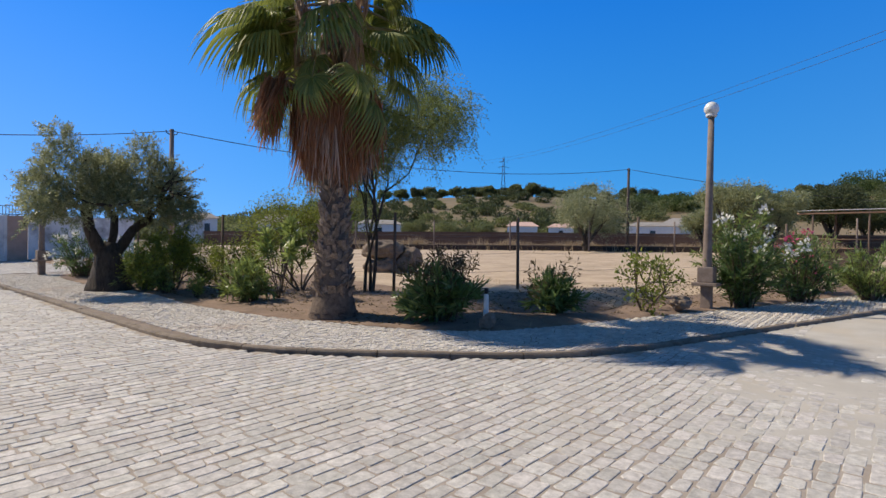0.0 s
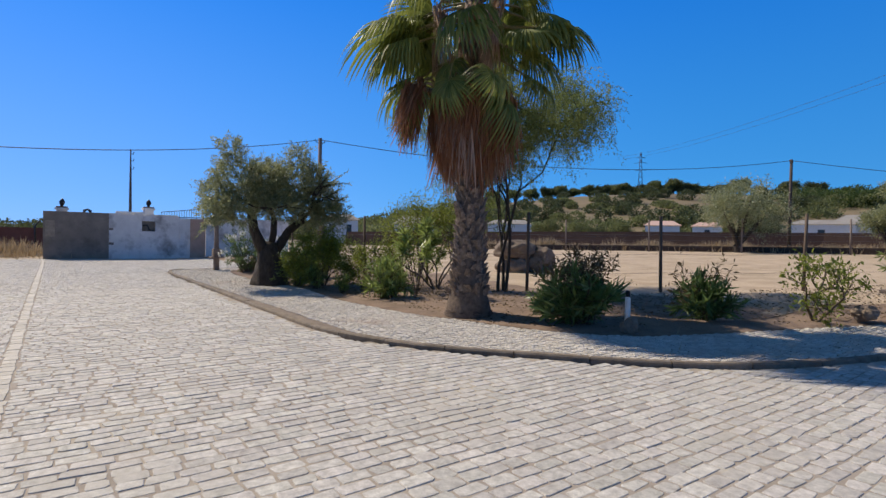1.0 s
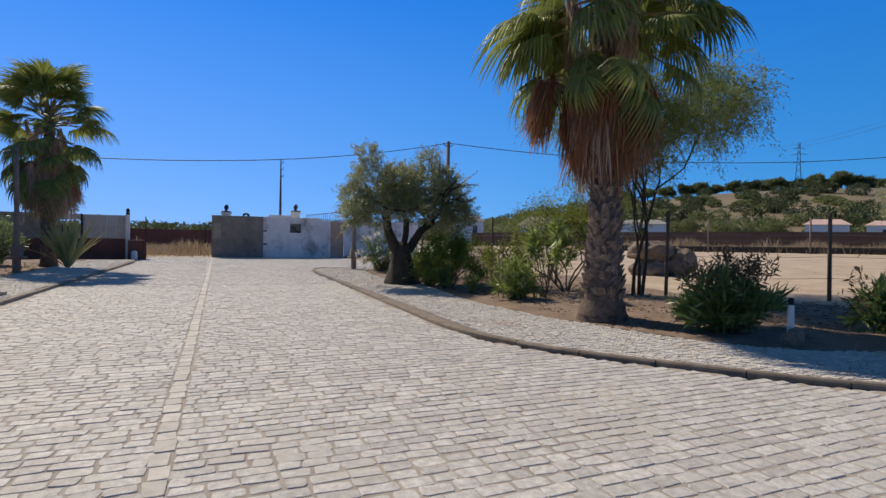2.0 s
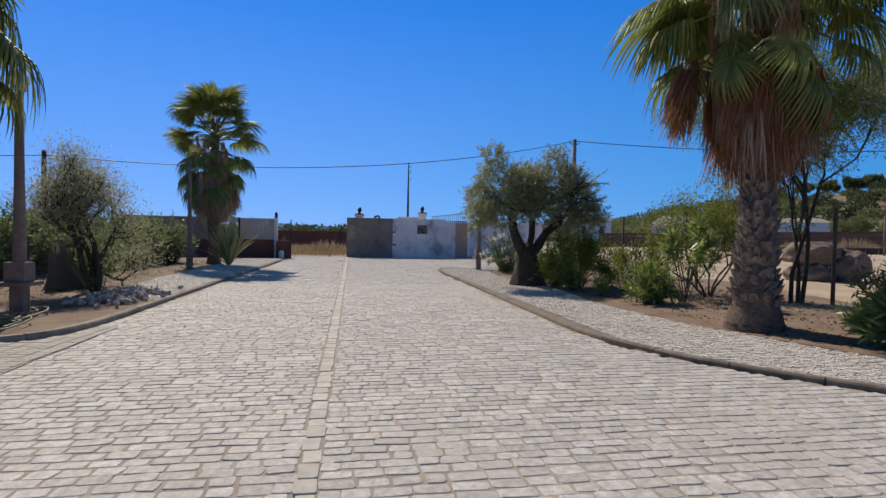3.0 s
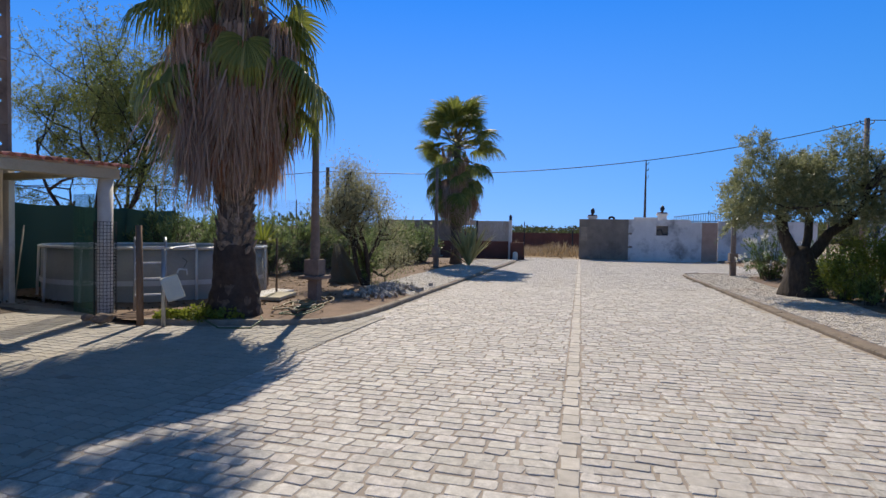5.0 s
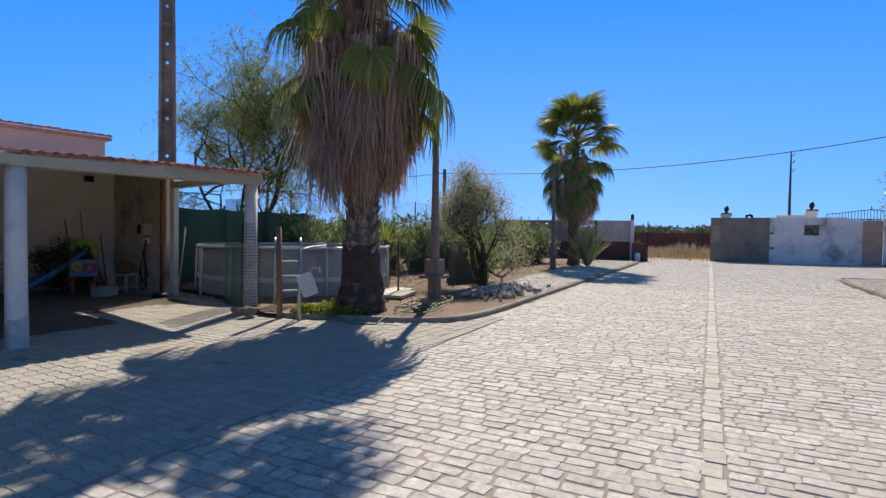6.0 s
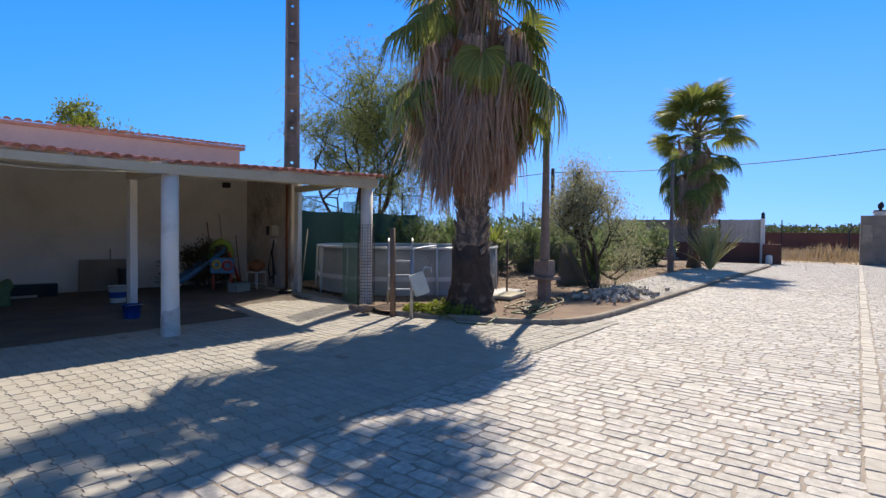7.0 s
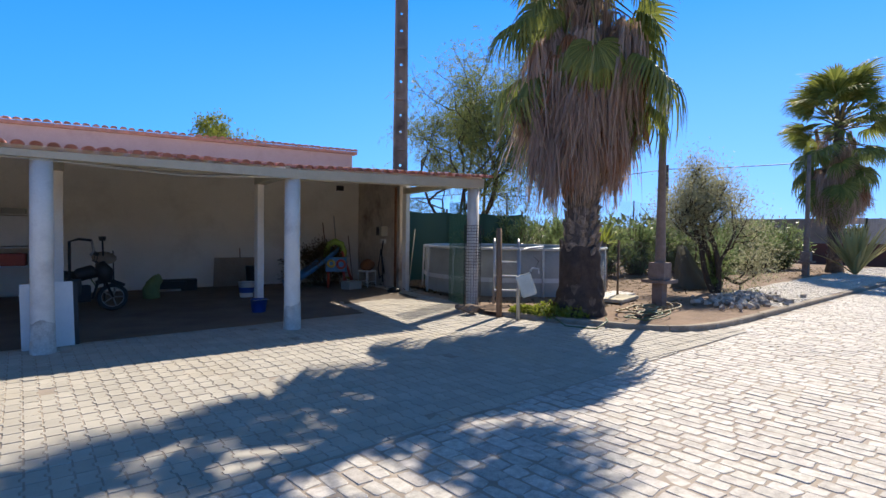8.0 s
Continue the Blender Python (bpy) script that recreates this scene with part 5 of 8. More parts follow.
oleander(-11.2, 6.45, Z(6.45), 0.95, 0.55, 36, "low bright green oleander", mat=M_OLEANDER_L, stems=26, per=24, leaf=0.23)
oleander(-12.9, 6.1, Z(6.1), 0.55, 0.25, 49, "very small green shrub in bare soil", stems=10, per=18, mat=M_OLEANDER_L)
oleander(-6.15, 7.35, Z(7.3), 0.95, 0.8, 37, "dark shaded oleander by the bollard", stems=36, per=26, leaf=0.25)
bushy("bush", -6.3, 7.6, Z(7.5), 1.55, 1.0, 38, "tall twiggy shrub with browned leaf tips by the bollard", M_DRYLEAF, 0.15, 0.032, stems=8, per=3, depth=2, stem_r=0.014)
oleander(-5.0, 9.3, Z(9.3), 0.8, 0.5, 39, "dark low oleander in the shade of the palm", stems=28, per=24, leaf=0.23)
bushy("bush", -5.2, 9.6, Z(9.6), 1.25, 0.85, 40, "thin brown-leaved shrub in the shade", M_DRYLEAF, 0.13, 0.035, stems=4, per=2, depth=2, stem_r=0.012)
bushy("bush", -3.85, 11.0, Z(11.0), 1.45, 0.8, 41, "sparse yellow-green bush with bare twisted stems", M_LIME, 0.10, 0.042, stems=3, per=2, depth=3, stem_r=0.03, spread=0.9)
oleander(-2.45, 13.1, Z(13.1), 1.75, 0.85, 42, "dark green oleander with white blossom beside the lamp", stems=60, per=34, flower=M_FLOWER_W, blooms=5, leaf=0.18)
oleander(-2.6, 13.9, Z(13.9), 2.5, 1.0, 43, "tall oleander carrying white blossom", stems=30, per=26, flower=M_FLOWER_W, blooms=11, leaf=0.17, sparse=True, mat=M_OLEANDER_L)
oleander(-1.65, 15.1, Z(15.1), 1.55, 0.85, 44, "oleander with red-pink blossom", stems=44, per=30, flower=M_FLOWER_P, blooms=5, leaf=0.17)
oleander(-1.75, 17.5, Z(17.5), 1.7, 0.9, 51, "oleander with pale pink blossom", stems=40, per=28, flower=M_FLOWER_P, blooms=6, leaf=0.17, mat=M_OLEANDER_L)
oleander(-0.35, 16.6, Z(16.6), 1.35, 0.95, 45, "bright green oleander by the pavement", stems=46, per=32, mat=M_OLEANDER_L, leaf=0.17)
oleander(0.9, 18.6, Z(18.6), 1.6, 1.1, 46, "green oleander with pink blossom", stems=46, per=30, flower=M_FLOWER_P, blooms=5, leaf=0.17)
oleander(-7.25, 7.6, Z(7.6), 0.5, 0.35, 52, "low dark sprig near the palm foot", stems=12, per=18, leaf=0.17)


# ---- far things: placed by bearing (degrees left of north) and distance ----
def bear(yaw, d):
    return -math.sin(radians(yaw)) * d, math.cos(radians(yaw)) * d


def leaf_tree(name, x, y, z, h, w, seed, label, mat, leaf, clumps, per, trunk_r=0.2, bare=0.3, flat=1.0, bark=None, group="", category="tree", lobes=7):
    """A tree seen from afar: forked trunk and an uneven crown of leaf clumps with gaps."""
    rng = np.random.default_rng(seed)
    t = thing(name, label, category, (x, y, z), group=group)
    bm = bmesh.new()
    tips = []
    fork = h * bare
    tube(bm, [(0, 0, -0.3), (0, 0, fork * 0.5), (rng.normal() * 0.1, rng.normal() * 0.1, fork)], [trunk_r * 1.25, trunk_r, trunk_r * 0.8], 8, cap=False)
    ch = h - fork
    centres = []
    for k in range(lobes):
        a = k * 2.4 + rng.normal() * 0.3
        r = w * rng.uniform(0.25, 0.62)
        c = np.array([math.cos(a) * r, math.sin(a) * r, fork + ch * rng.uniform(0.30, 0.78)])
        centres.append((c, w * rng.uniform(0.34, 0.52)))
        tube(bm, [(0, 0, fork * 0.9), c * 0.5 + np.array([0, 0, fork * 0.45]), c], [trunk_r * 0.55, trunk_r * 0.35, trunk_r * 0.12], 5, cap=False)
    part("trunk", bm, bark or M_OLIVEBARK, t)
    C, D = [], []
    for c, r in centres:
        for _ in range(clumps // lobes):
            v = unit(rng.normal(size=3)) * rng.uniform(0.5, 1.1)
            p = c + v * np.array([r, r, r * flat * 0.85])
            C.append(p + rng.normal(size=(per, 3)) * r * 0.16)
            D.append(v + rng.normal(size=(per, 3)) * 0.9)
    leaves("crown", np.vstack(C), np.vstack(D), leaf, leaf * 0.45, mat, t, rng)
    return t


# tall feathery tree behind the carport and the one behind the first palm
def feather_tree(x, y, z, h, w, seed, label, mat, leaf, per, stems=4, depth=4, blur=0.16, droop=0.5, r=0.13):
    rng = np.random.default_rng(seed)
    t = thing("tree", label, "tree", (x, y, z))
    bm = bmesh.new()
    tips = []
    for s in range(stems):
        a = s * math.tau / stems + rng.normal() * 0.4
        tilt = rng.uniform(0.12, 0.55) * w / h * 2
        grow(bm, (math.cos(a) * 0.12, math.sin(a) * 0.12, -0.1), (math.cos(a) * tilt, math.sin(a) * tilt, 1), h * 0.36, r, depth, rng, tips, 0.35, 3, 0.05, 0.68, 0.62)
    part("trunk", bm, M_OLIVEBARK, t, "dark bare branches")
    C = np.repeat(np.array([q[0] for q in tips]), per, 0) + rng.normal(size=(len(tips) * per, 3)) * blur
    D = np.repeat(np.array([q[1] for q in tips]), per, 0) * 0.5 + rng.normal(size=(len(C), 3)) * 0.7 + np.array([0, 0, -droop * 0.5])
    P, Q = sprays(C, D, 14, 0.42, rng, 0.6, droop)
    leaves("crown", P, Q, leaf, leaf * 0.26, mat, t, rng, "thin feathery foliage")
    return t


feather_tree(-15.7, -16.4, 0.05, 9.2, 3.0, 496, "tall feathery tree with bare dark limbs", M_FEATHER, 0.09, 4, stems=5, depth=4, blur=0.24, droop=0.5, r=0.085)
feather_tree(-10.75, 9.75, Z(9.75), 8.2, 1.6, 471, "slender feathery tree behind the palm", M_FEATHER, 0.085, 7, stems=3, depth=4, blur=0.22, droop=0.6, r=0.05)
bushy("bush", -12.2, 8.6, Z(8.6), 2.9, 1.2, 63, "lime green young tree behind the palm", M_LIME, 0.07, 0.028, stems=5, per=14, depth=3, stem_r=0.03, blur=0.14)
leaf_tree("tree", -10.2, -29.0, 0, 8.4, 2.0, 64, "dense green tree top behind the house", M_LIME, 0.16, 260, 20)

# small grey tree by the lamp, with dry twigs
bushy("small_tree", -14.1, -6.1, 0.1, 3.5, 0.95, 65, "small grey-green tree with a dark trunk and dry twigs", M_DUSTLEAF, 0.075, 0.02, stems=3, per=18, depth=4, stem_r=0.085, category="tree", bark=M_OLIVEBARK, blur=0.22, lift=0.2, lengthf=0.36)

oleander(-14.1, -6.12, 0.1, 1.25, 0.16, 66, "dark leafy growth wrapped round the small tree's foot", stems=30, per=30, leaf=0.12)
oleander(-15.3, -6.7, 0.1, 1.75, 0.75, 67, "dusty grey-green shrub behind the small tree", stems=44, per=30, leaf=0.15, mat=M_HEDGE)

# oleander hedge along the southern fence
hedge_src = [oleander(-14.6, -10.9, 0.08, 2.35, 1.15, 70, "tall oleander in the hedge along the fence", stems=60, per=34, leaf=0.2, mat=M_HEDGE)]
hedge_src.append(oleander(-16.2, -10.6, 0.08, 2.25, 1.2, 71, "tall oleander in the hedge along the fence", stems=60, per=34, leaf=0.2, mat=M_HEDGE))
hedge_src.append(oleander(-17.9, -10.3, 0.08, 2.3, 1.2, 72, "tall oleander in the hedge along the fence", stems=60, per=34, leaf=0.2, mat=M_HEDGE))
for o in hedge_src:
    o["group"] = "hedge oleanders"
hr = random.Random(4)
for k in range(9):
    x = -19.2 - 1.35 * k * 0.75
    y = -10.1 + 0.24 * k * 0.75 + hr.uniform(-0.2, 0.2)
    c = copy_thing(hedge_src[k % 3], pose(x, y, 0.08, 0, 0, hr.uniform(0, 360)))
for k, (x, y) in enumerate([(-13.4, -12.0), (-15.5, -12.3), (-12.2, -13.6), (-18.0, -12.4)]):
    copy_thing(hedge_src[k % 3], pose(x, y, 0.08, 0, 0, hr.uniform(0, 360)))


def sword_plant(name, x, y, z, n, length, width, seed, label, mat, up=0.9, category="plant", spread=0.85, stem=0.0):
    rng = np.random.default_rng(seed)
    t = thing(name, label, category, (x, y, z))
    if stem:
        tube_part("trunk", [(0, 0, -0.1), (0, 0, stem * 0.5), (0, 0, stem + 0.05)], [0.16, 0.13, 0.10], M_BARK, t, 10)
    for i in range(n):
        a = i * 2.39996
        tilt = (0.10 + spread * (i / n)) * rng.uniform(0.8, 1.2)
        L = length * rng.uniform(0.75, 1.1)
        d = np.array([math.sin(tilt) * math.cos(a), math.sin(tilt) * math.sin(a), math.cos(tilt)])
        s = np.array([-math.sin(a), math.cos(a), 0])
        p = np.array([math.cos(a) * 0.06, math.sin(a) * 0.06, stem])
        vs, fs = [], []
        for k in range(6):
            u = k / 5
            w = width * (0.7 + 0.6 * u if u < 0.4 else 1.6 * (1 - u) + 0.02)
            nrm_ = np.cross(d, s)
            vs += [p - s * w * 0.5 + nrm_ * w * 0.18, p - nrm_ * w * 0.05, p + s * w * 0.5 + nrm_ * w * 0.18]
            d = unit(d + np.array([0, 0, -0.16 * up * math.sin(tilt)]))
            p = p + d * L / 5
        for k in range(5):
            for q in range(2):
                fs.append((3 * k + q, 3 * k + q + 1, 3 * k + q + 4, 3 * k + q + 3))
        raw("leaf", vs, fs, mat, t)
    return t


sword_plant("agave", -25.3, -5.5, 0.10, 46, 2.1, 0.19, 80, "large spiky agave with yellowed leaves by the pavement", M_AGAVE, up=1.1, spread=0.62)
sword_plant("young_palm", -12.9, -8.55, 0.08, 34, 0.75, 0.05, 81, "small yellow-green palm behind the pool", M_LIME, up=0.8, spread=1.3, stem=1.15)
def ground_cover(x, y, z, h, w, n, seed, label):
    """A low cushion of small broad leaves."""
    rng = np.random.default_rng(seed)
    t = thing("low_plant", label, "plant", (x, y, z), group="low plants")
    a, r = rng.uniform(0, math.tau, n), w * np.sqrt(rng.random(n))
    C = np.stack([r * np.cos(a), r * np.sin(a), h * (1 - (r / w) ** 2) * rng.uniform(0.15, 1.0, n)], 1)
    D = rng.normal(size=(n, 3)) + np.array([0, 0, 0.35])
    leaves("foliage", C, D, 0.075, 0.05, M_LIME, t, rng)
    tagged(tube_part("stem", [(0, 0, -0.03), (0.02, 0.01, h * 0.5), (0.05, 0.0, h * 0.8)], 0.008, M_TWIG, t, 5))
    return t


ground_cover(-7.98, -6.0, 0.08, 0.20, 0.30, 420, 83, "low green plant at the palm foot")
ground_cover(-7.62, -6.8, 0.08, 0.14, 0.26, 300, 84, "low green plant by the posts")
ground_cover(-7.78, -6.38, 0.08, 0.22, 0.34, 520, 82, "low green plant at the kerb")


# ---- field to the north: fence, boulders, walls ----
def boulder(name, x, y, z, sx, sy, sz, seed, label, group="boulders", rz=0):
    bm = bmesh.new()
    bmesh.ops.create_icosphere(bm, subdivisions=4, radius=1.0)
    for v in bm.verts:
        n = noise.noise(v.co * 0.9 + Vector((seed * 3.1, 0, 0))) * 0.35 + noise.noise(v.co * 2.3 + Vector((0, seed, 0))) * 0.26 + noise.noise(v.co * 6.0) * 0.05
        v.co *= 1 + n
        v.co = Vector((v.co.x * sx, v.co.y * sy, v.co.z * sz))
    ob = part(name, bm, M_ROCK, None, smooth=True)
    ob.matrix_world = pose(x, y, z, 0, 0, rz)
    return tagged(ob, label, "rock", group)


boulder("boulder", -15.79, 14.44, 0.43, 0.28, 0.30, 0.30, 5, "small brown boulder at the edge of the heap")
boulder("boulder", -15.51, 14.90, 0.52, 0.50, 0.50, 0.36, 1, "rounded granite boulder under a larger one")
boulder("boulder", -15.62, 14.93, 1.15, 0.50, 0.78, 0.40, 3, "large granite boulder resting on two others", rz=-43)
boulder("boulder", -15.14, 15.82, 0.70, 0.50, 0.52, 0.58, 4, "brown granite boulder beside the heap")
boulder("boulder", -16.1, 15.5, 0.55, 0.55, 0.60, 0.42, 2, "granite boulder at the back of the heap")
boulder("foot_stone", -5.12, 7.30, 0.20, 0.13, 0.13, 0.13, 6, "round brown stone at the foot of the bollard", "")
boulder("stone", -3.3, 11.6, 0.34, 0.20, 0.26, 0.14, 7, "brown stone in the planting bed", "")

b = thing("bollard", "small white concrete bollard at the pavement edge", "bollard", (-5.25, 7.42, 0.12))
bm = bmesh.new()
tube(bm, [(0, 0, -0.05), (0, 0, 0.5), (0, 0, 0.52)], [0.05, 0.042, 0.03], 10)
part("shaft", bm, M_GATEWHITE, b)
box_part("cap", (-0.03, 0.03, -0.02, 0.02, 0.52, 0.62), M_IRON, b, 0.005, label="dark stub on top")


def fence_run(name, pts, h, label, wires=(0.5, 1.0, 1.5), mat=M_POSTWOOD, r=0.045, wr=0.004):
    f = thing(name, label, "fence")
    rr = random.Random(9)
    tops = []
    for (x, y, z) in pts:
        hh = h * rr.uniform(0.95, 1.06)
        dx, dy = rr.uniform(-0.04, 0.04), rr.uniform(-0.04, 0.04)
        tube_part("post", [(x, y, z - 0.2), (x + dx * 0.5, y + dy * 0.5, z + hh * 0.5), (x + dx, y + dy, z + hh)], [r, r * 0.95, r * 0.9], mat, f, 8)
        tops.append((x, y, z))
    for w in wires:
        p = []
        for (a, b2) in zip(tops, tops[1:]):
            for k in range(4):
                u = k / 4
                p.append((a[0] + (b2[0] - a[0]) * u, a[1] + (b2[1] - a[1]) * u, a[2] + (b2[2] - a[2]) * u + w - 0.05 * math.sin(math.pi * u)))
        p.append((tops[-1][0], tops[-1][1], tops[-1][2] + w))
        tube_part("wire", p, wr, M_WIRE, f, 4)
    return f


fence_run("field_fence", [(x, y, Z(y)) for x, y in [(-24.0, 8.9), (-20.6, 8.9), (-17.2, 9.0), (-13.8, 9.4), (-10.34, 10.27), (-8.05, 12.9), (-6.0, 16.4), (-4.4, 20.5), (-3.2, 25.0)]], 2.05, "wire fence on thin dark wooden posts")
fence_run("far_fence", [(x, y, Z(y)) for x, y in [(-46, 30), (-39.5, 34), (-33, 38), (-26.8, 41.5), (-20.5, 44.5), (-14, 47.0), (-8, 49.0), (-2, 50.5), (5, 51.8)]], 2.7, "wire fence on pale concrete posts before the far wall", mat=M_CONC, r=0.07, wr=0.008)


def wall_run(name, pts, h, thick, mat, label, capped=False):
    w = thing(name, label, "wall", kind="structure")
    for (a, b2) in zip(pts, pts[1:]):
        d = Vector((b2[0] - a[0], b2[1] - a[1], 0))
        mm = Matrix.Translation((a[0], a[1], rise(a[1]))) @ Matrix.Rotation(math.atan2(d.y, d.x), 4, "Z")
        dz = rise(b2[1]) - rise(a[1])
        bm = bmesh.new()
        vs = box(bm, 0, d.length, -thick / 2, thick / 2, -0.4, h, m=None)
        for v in vs:
            v.co.z += dz * v.co.x / d.length
        bmesh.ops.transform(bm, matrix=mm, verts=bm.verts)
        part("stretch", bm, mat, w)
    return w


wall_run("low_wall", [(-44, 33.2), (-32.5, 40.5), (-25.2, 44.8), (-14.6, 48.8), (-5, 51.6), (8, 54.0)], 0.58, 0.3, M_DARKWALL, "low dark wall at the field's far edge")
wall_run("boundary_wall", [(-70, 34), (-52, 46.5), (-36, 54), (-20, 60), (0, 65), (16, 68)], 1.9, 0.3, M_BROWNWALL, "long brown boundary wall behind dry grass")


def grass_band(name, pts, spread, n, h, seed, label):
    rng = np.random.default_rng(seed)
    P = np.array(pts, float)
    s = np.concatenate([[0], np.cumsum(np.linalg.norm(np.diff(P, axis=0), axis=1))])
    u = rng.uniform(0, s[-1], n)
    x = np.interp(u, s, P[:, 0]) + rng.normal(size=n) * spread
    y = np.interp(u, s, P[:, 1]) + rng.normal(size=n) * spread
    z = np.array([rise(v) + 0.03 for v in y])
    C = np.stack([x, y, z], 1)
    tuft = 0.5 + 0.9 * np.array([max(0, noise.noise(Vector((a * 0.35, c * 0.35, 1)))) for a, c in zip(x, y)])
    D = rng.normal(size=(n, 3)) * 0.28 + np.array([0, 0, 1.0])
    D = unit(D)
    S = unit(np.cross(D, rng.normal(size=(n, 3))))
    L = (h * rng.uniform(0.5, 1.3, n) * tuft)[:, None]
    W = L * 0.045
    v = np.stack([C - S * W, C + S * W, C + D * L + rng.normal(size=(n, 3)) * 0.04 * h], 1).reshape(-1, 3)
    return tagged(raw(name, v, np.arange(3 * n).reshape(n, 3), M_DRYGRASS), label, "grass", kind="stuff")


grass_band("dry_grass", [(-46, 36), (-33.5, 44), (-26, 48.5), (-15, 52.5), (-5, 55.5), (8, 58)], 1.6, 26000, 1.15, 90, "tall dry yellow grass before the wall")
grass_band("dry_grass", [(-41.5, -3.6), (-48, -5), (-60, -8)], 2.6, 7000, 0.75, 91, "tall dry grass beyond the road's end")
grass_band("dry_weeds", [(-44.0, -6), (-46, 0)], 1.5, 2500, 1.1, 92, "dry weeds beside the gate wall")


# ---- houses far off ----
def far_house(yaw, d, w, depth, h, roof_h, rot, label, roof=None, chimney=False, wins=3):
    x, y = bear(yaw, d)
    t = thing("house", label, "house", (x, y, land(x, y) + 0.35), rot, group="far houses")
    box_part("wall", (-w / 2, w / 2, -depth / 2, depth / 2, -2.0, h), M_FARWHITE, t)
    bm = bmesh.new()
    e = 0.35
    v = [bm.verts.new(p) for p in ((-w / 2 - e, -depth / 2 - e, h), (w / 2 + e, -depth / 2 - e, h), (w / 2 + e, depth / 2 + e, h), (-w / 2 - e, depth / 2 + e, h), (-w / 2 + depth * 0.25, 0, h + roof_h), (w / 2 - depth * 0.25, 0, h + roof_h))]
    for f in ((0, 1, 5, 4), (2, 3, 4, 5), (1, 2, 5), (3, 0, 4), (3, 2, 1, 0)):
        bm.faces.new([v[i] for i in f])
    rf = part("roof", bm, roof or M_FARROOF, t)
    for k in range(wins):
        u = -w / 2 + w * (k + 0.5) / wins
        wn_ = box_part("window", (u - 0.5, u + 0.5, -depth / 2 - 0.06, -depth / 2 + 0.05, h * 0.35, h * 0.8), M_FARWHITE, t)
        box_part("pane", (u - 0.4, u + 0.4, -depth / 2 - 0.08, -depth / 2 - 0.03, h * 0.4, h * 0.76), M_GLASS, wn_)
    if chimney:
        box_part("chimney", (w * 0.3, w * 0.3 + 0.6, -0.3, 0.3, h, h + roof_h + 0.9), M_FARWHITE, rf)
    return t


far_house(31.6, 104, 5.6, 4, 2.5, 0.9, 32, "white bungalow with a pale pink roof", wins=0)
far_house(27.6, 104, 4.6, 4, 2.4, 0.8, 28, "white bungalow with a red tiled roof and chimney", chimney=True, wins=1)
far_house(18.6, 92, 7.5, 5, 3.0, 0.7, 18, "small white house with a grey roof", roof=M_GREYROOF, wins=1)
far_house(15.2, 95, 8.5, 6, 3.2, 1.2, 15, "long white farm building with a grey roof", roof=M_GREYROOF, wins=2)
far_house(12.6, 84, 3.4, 4, 3.4, 0.9, 12, "small white outbuilding beside the farm", roof=M_GREYROOF, wins=1)
far_house(64.7, 96, 6.0, 5, 3.6, 1.0, 63, "white house with a grey roof behind the shrubs", roof=M_GREYROOF, wins=2)
far_house(46.8, 96, 7.5, 5, 2.8, 0.8, 47, "white shed with a grey roof beyond the wall", roof=M_GREYROOF, wins=1)
far_house(57.0, 78, 5.5, 5, 2.6, 1.3, 57, "low white shed with a grey roof", roof=M_GREYROOF, wins=1)

# ---- trees of the middle distance and the hills ----
def far_tree(yaw, d, h, w, seed, label, mat, leaf=0.3, clumps=170, per=16, bare=0.3, flat=1.0, group="", sink=0.0):
    x, y = bear(yaw, d)
    z = land(x, y) if d > 75 else rise(y) + 0.05
    return leaf_tree("tree", x, y, z - sink, h, w, seed, label, mat, leaf, clumps, per, 0.06 * h, bare, flat, group=group)


far_tree(25.0, 50, 5.8, 3.9, 101, "broad grey-green olive tree in the field", M_OLIVE, 0.16, 620, 26, 0.12)
far_tree(11.5, 46, 5.8, 2.9, 102, "grey-green tree behind the oleanders", M_GREYLEAF, 0.16, 560, 26, 0.15)
far_tree(8.6, 47, 5.4, 2.6, 103, "grey-green bushy tree by the shelter", M_GREYLEAF, 0.16, 560, 26, 0.15)
far_tree(14.0, 52, 5.2, 2.2, 115, "pale green tree behind the lamp", M_GREYLEAF, 0.16, 460, 26, 0.15)
far_tree(3.9, 62, 6.5, 3.3, 104, "dark holm oak behind the shelter", M_HOLM, 0.22, 700, 26, 0.2)
far_tree(1.6, 66, 6.0, 2.5, 105, "dark holm oak behind the shelter", M_HOLM, 0.22, 560, 26, 0.2)
far_tree(-3.0, 66, 6.2, 3.0, 106, "dark holm oak on the slope", M_HOLM, 0.22, 560, 26, 0.2)
far_tree(36.0, 86, 4.2, 2.6, 107, "rounded green bush tree", M_SCRUB, 0.22, 260, 22, 0.12)
far_tree(39.6, 84, 4.2, 3.2, 108, "rounded olive-green bush tree", M_SCRUB, 0.22, 260, 22, 0.12)
far_tree(43.0, 82, 4.0, 2.6, 109, "low green tree beyond the wall", M_SCRUB, 0.22, 260, 22, 0.12)
far_tree(37.8, 76, 2.6, 1.8, 116, "low bush beyond the wall", M_HOLM, 0.2, 160, 20, 0.1)
far_tree(68.0, 60, 3.6, 2.4, 110, "dark tree behind the gate wall", M_HOLM, 0.2, 200, 20, 0.2)
far_tree(71.5, 58, 3.3, 2.2, 111, "dark tree behind the gate wall", M_HOLM, 0.2, 200, 20, 0.2)
far_tree(100.8, 60, 3.4, 2.0, 112, "pale tree behind the palm", M_SCRUB, 0.2, 160, 20, 0.3)
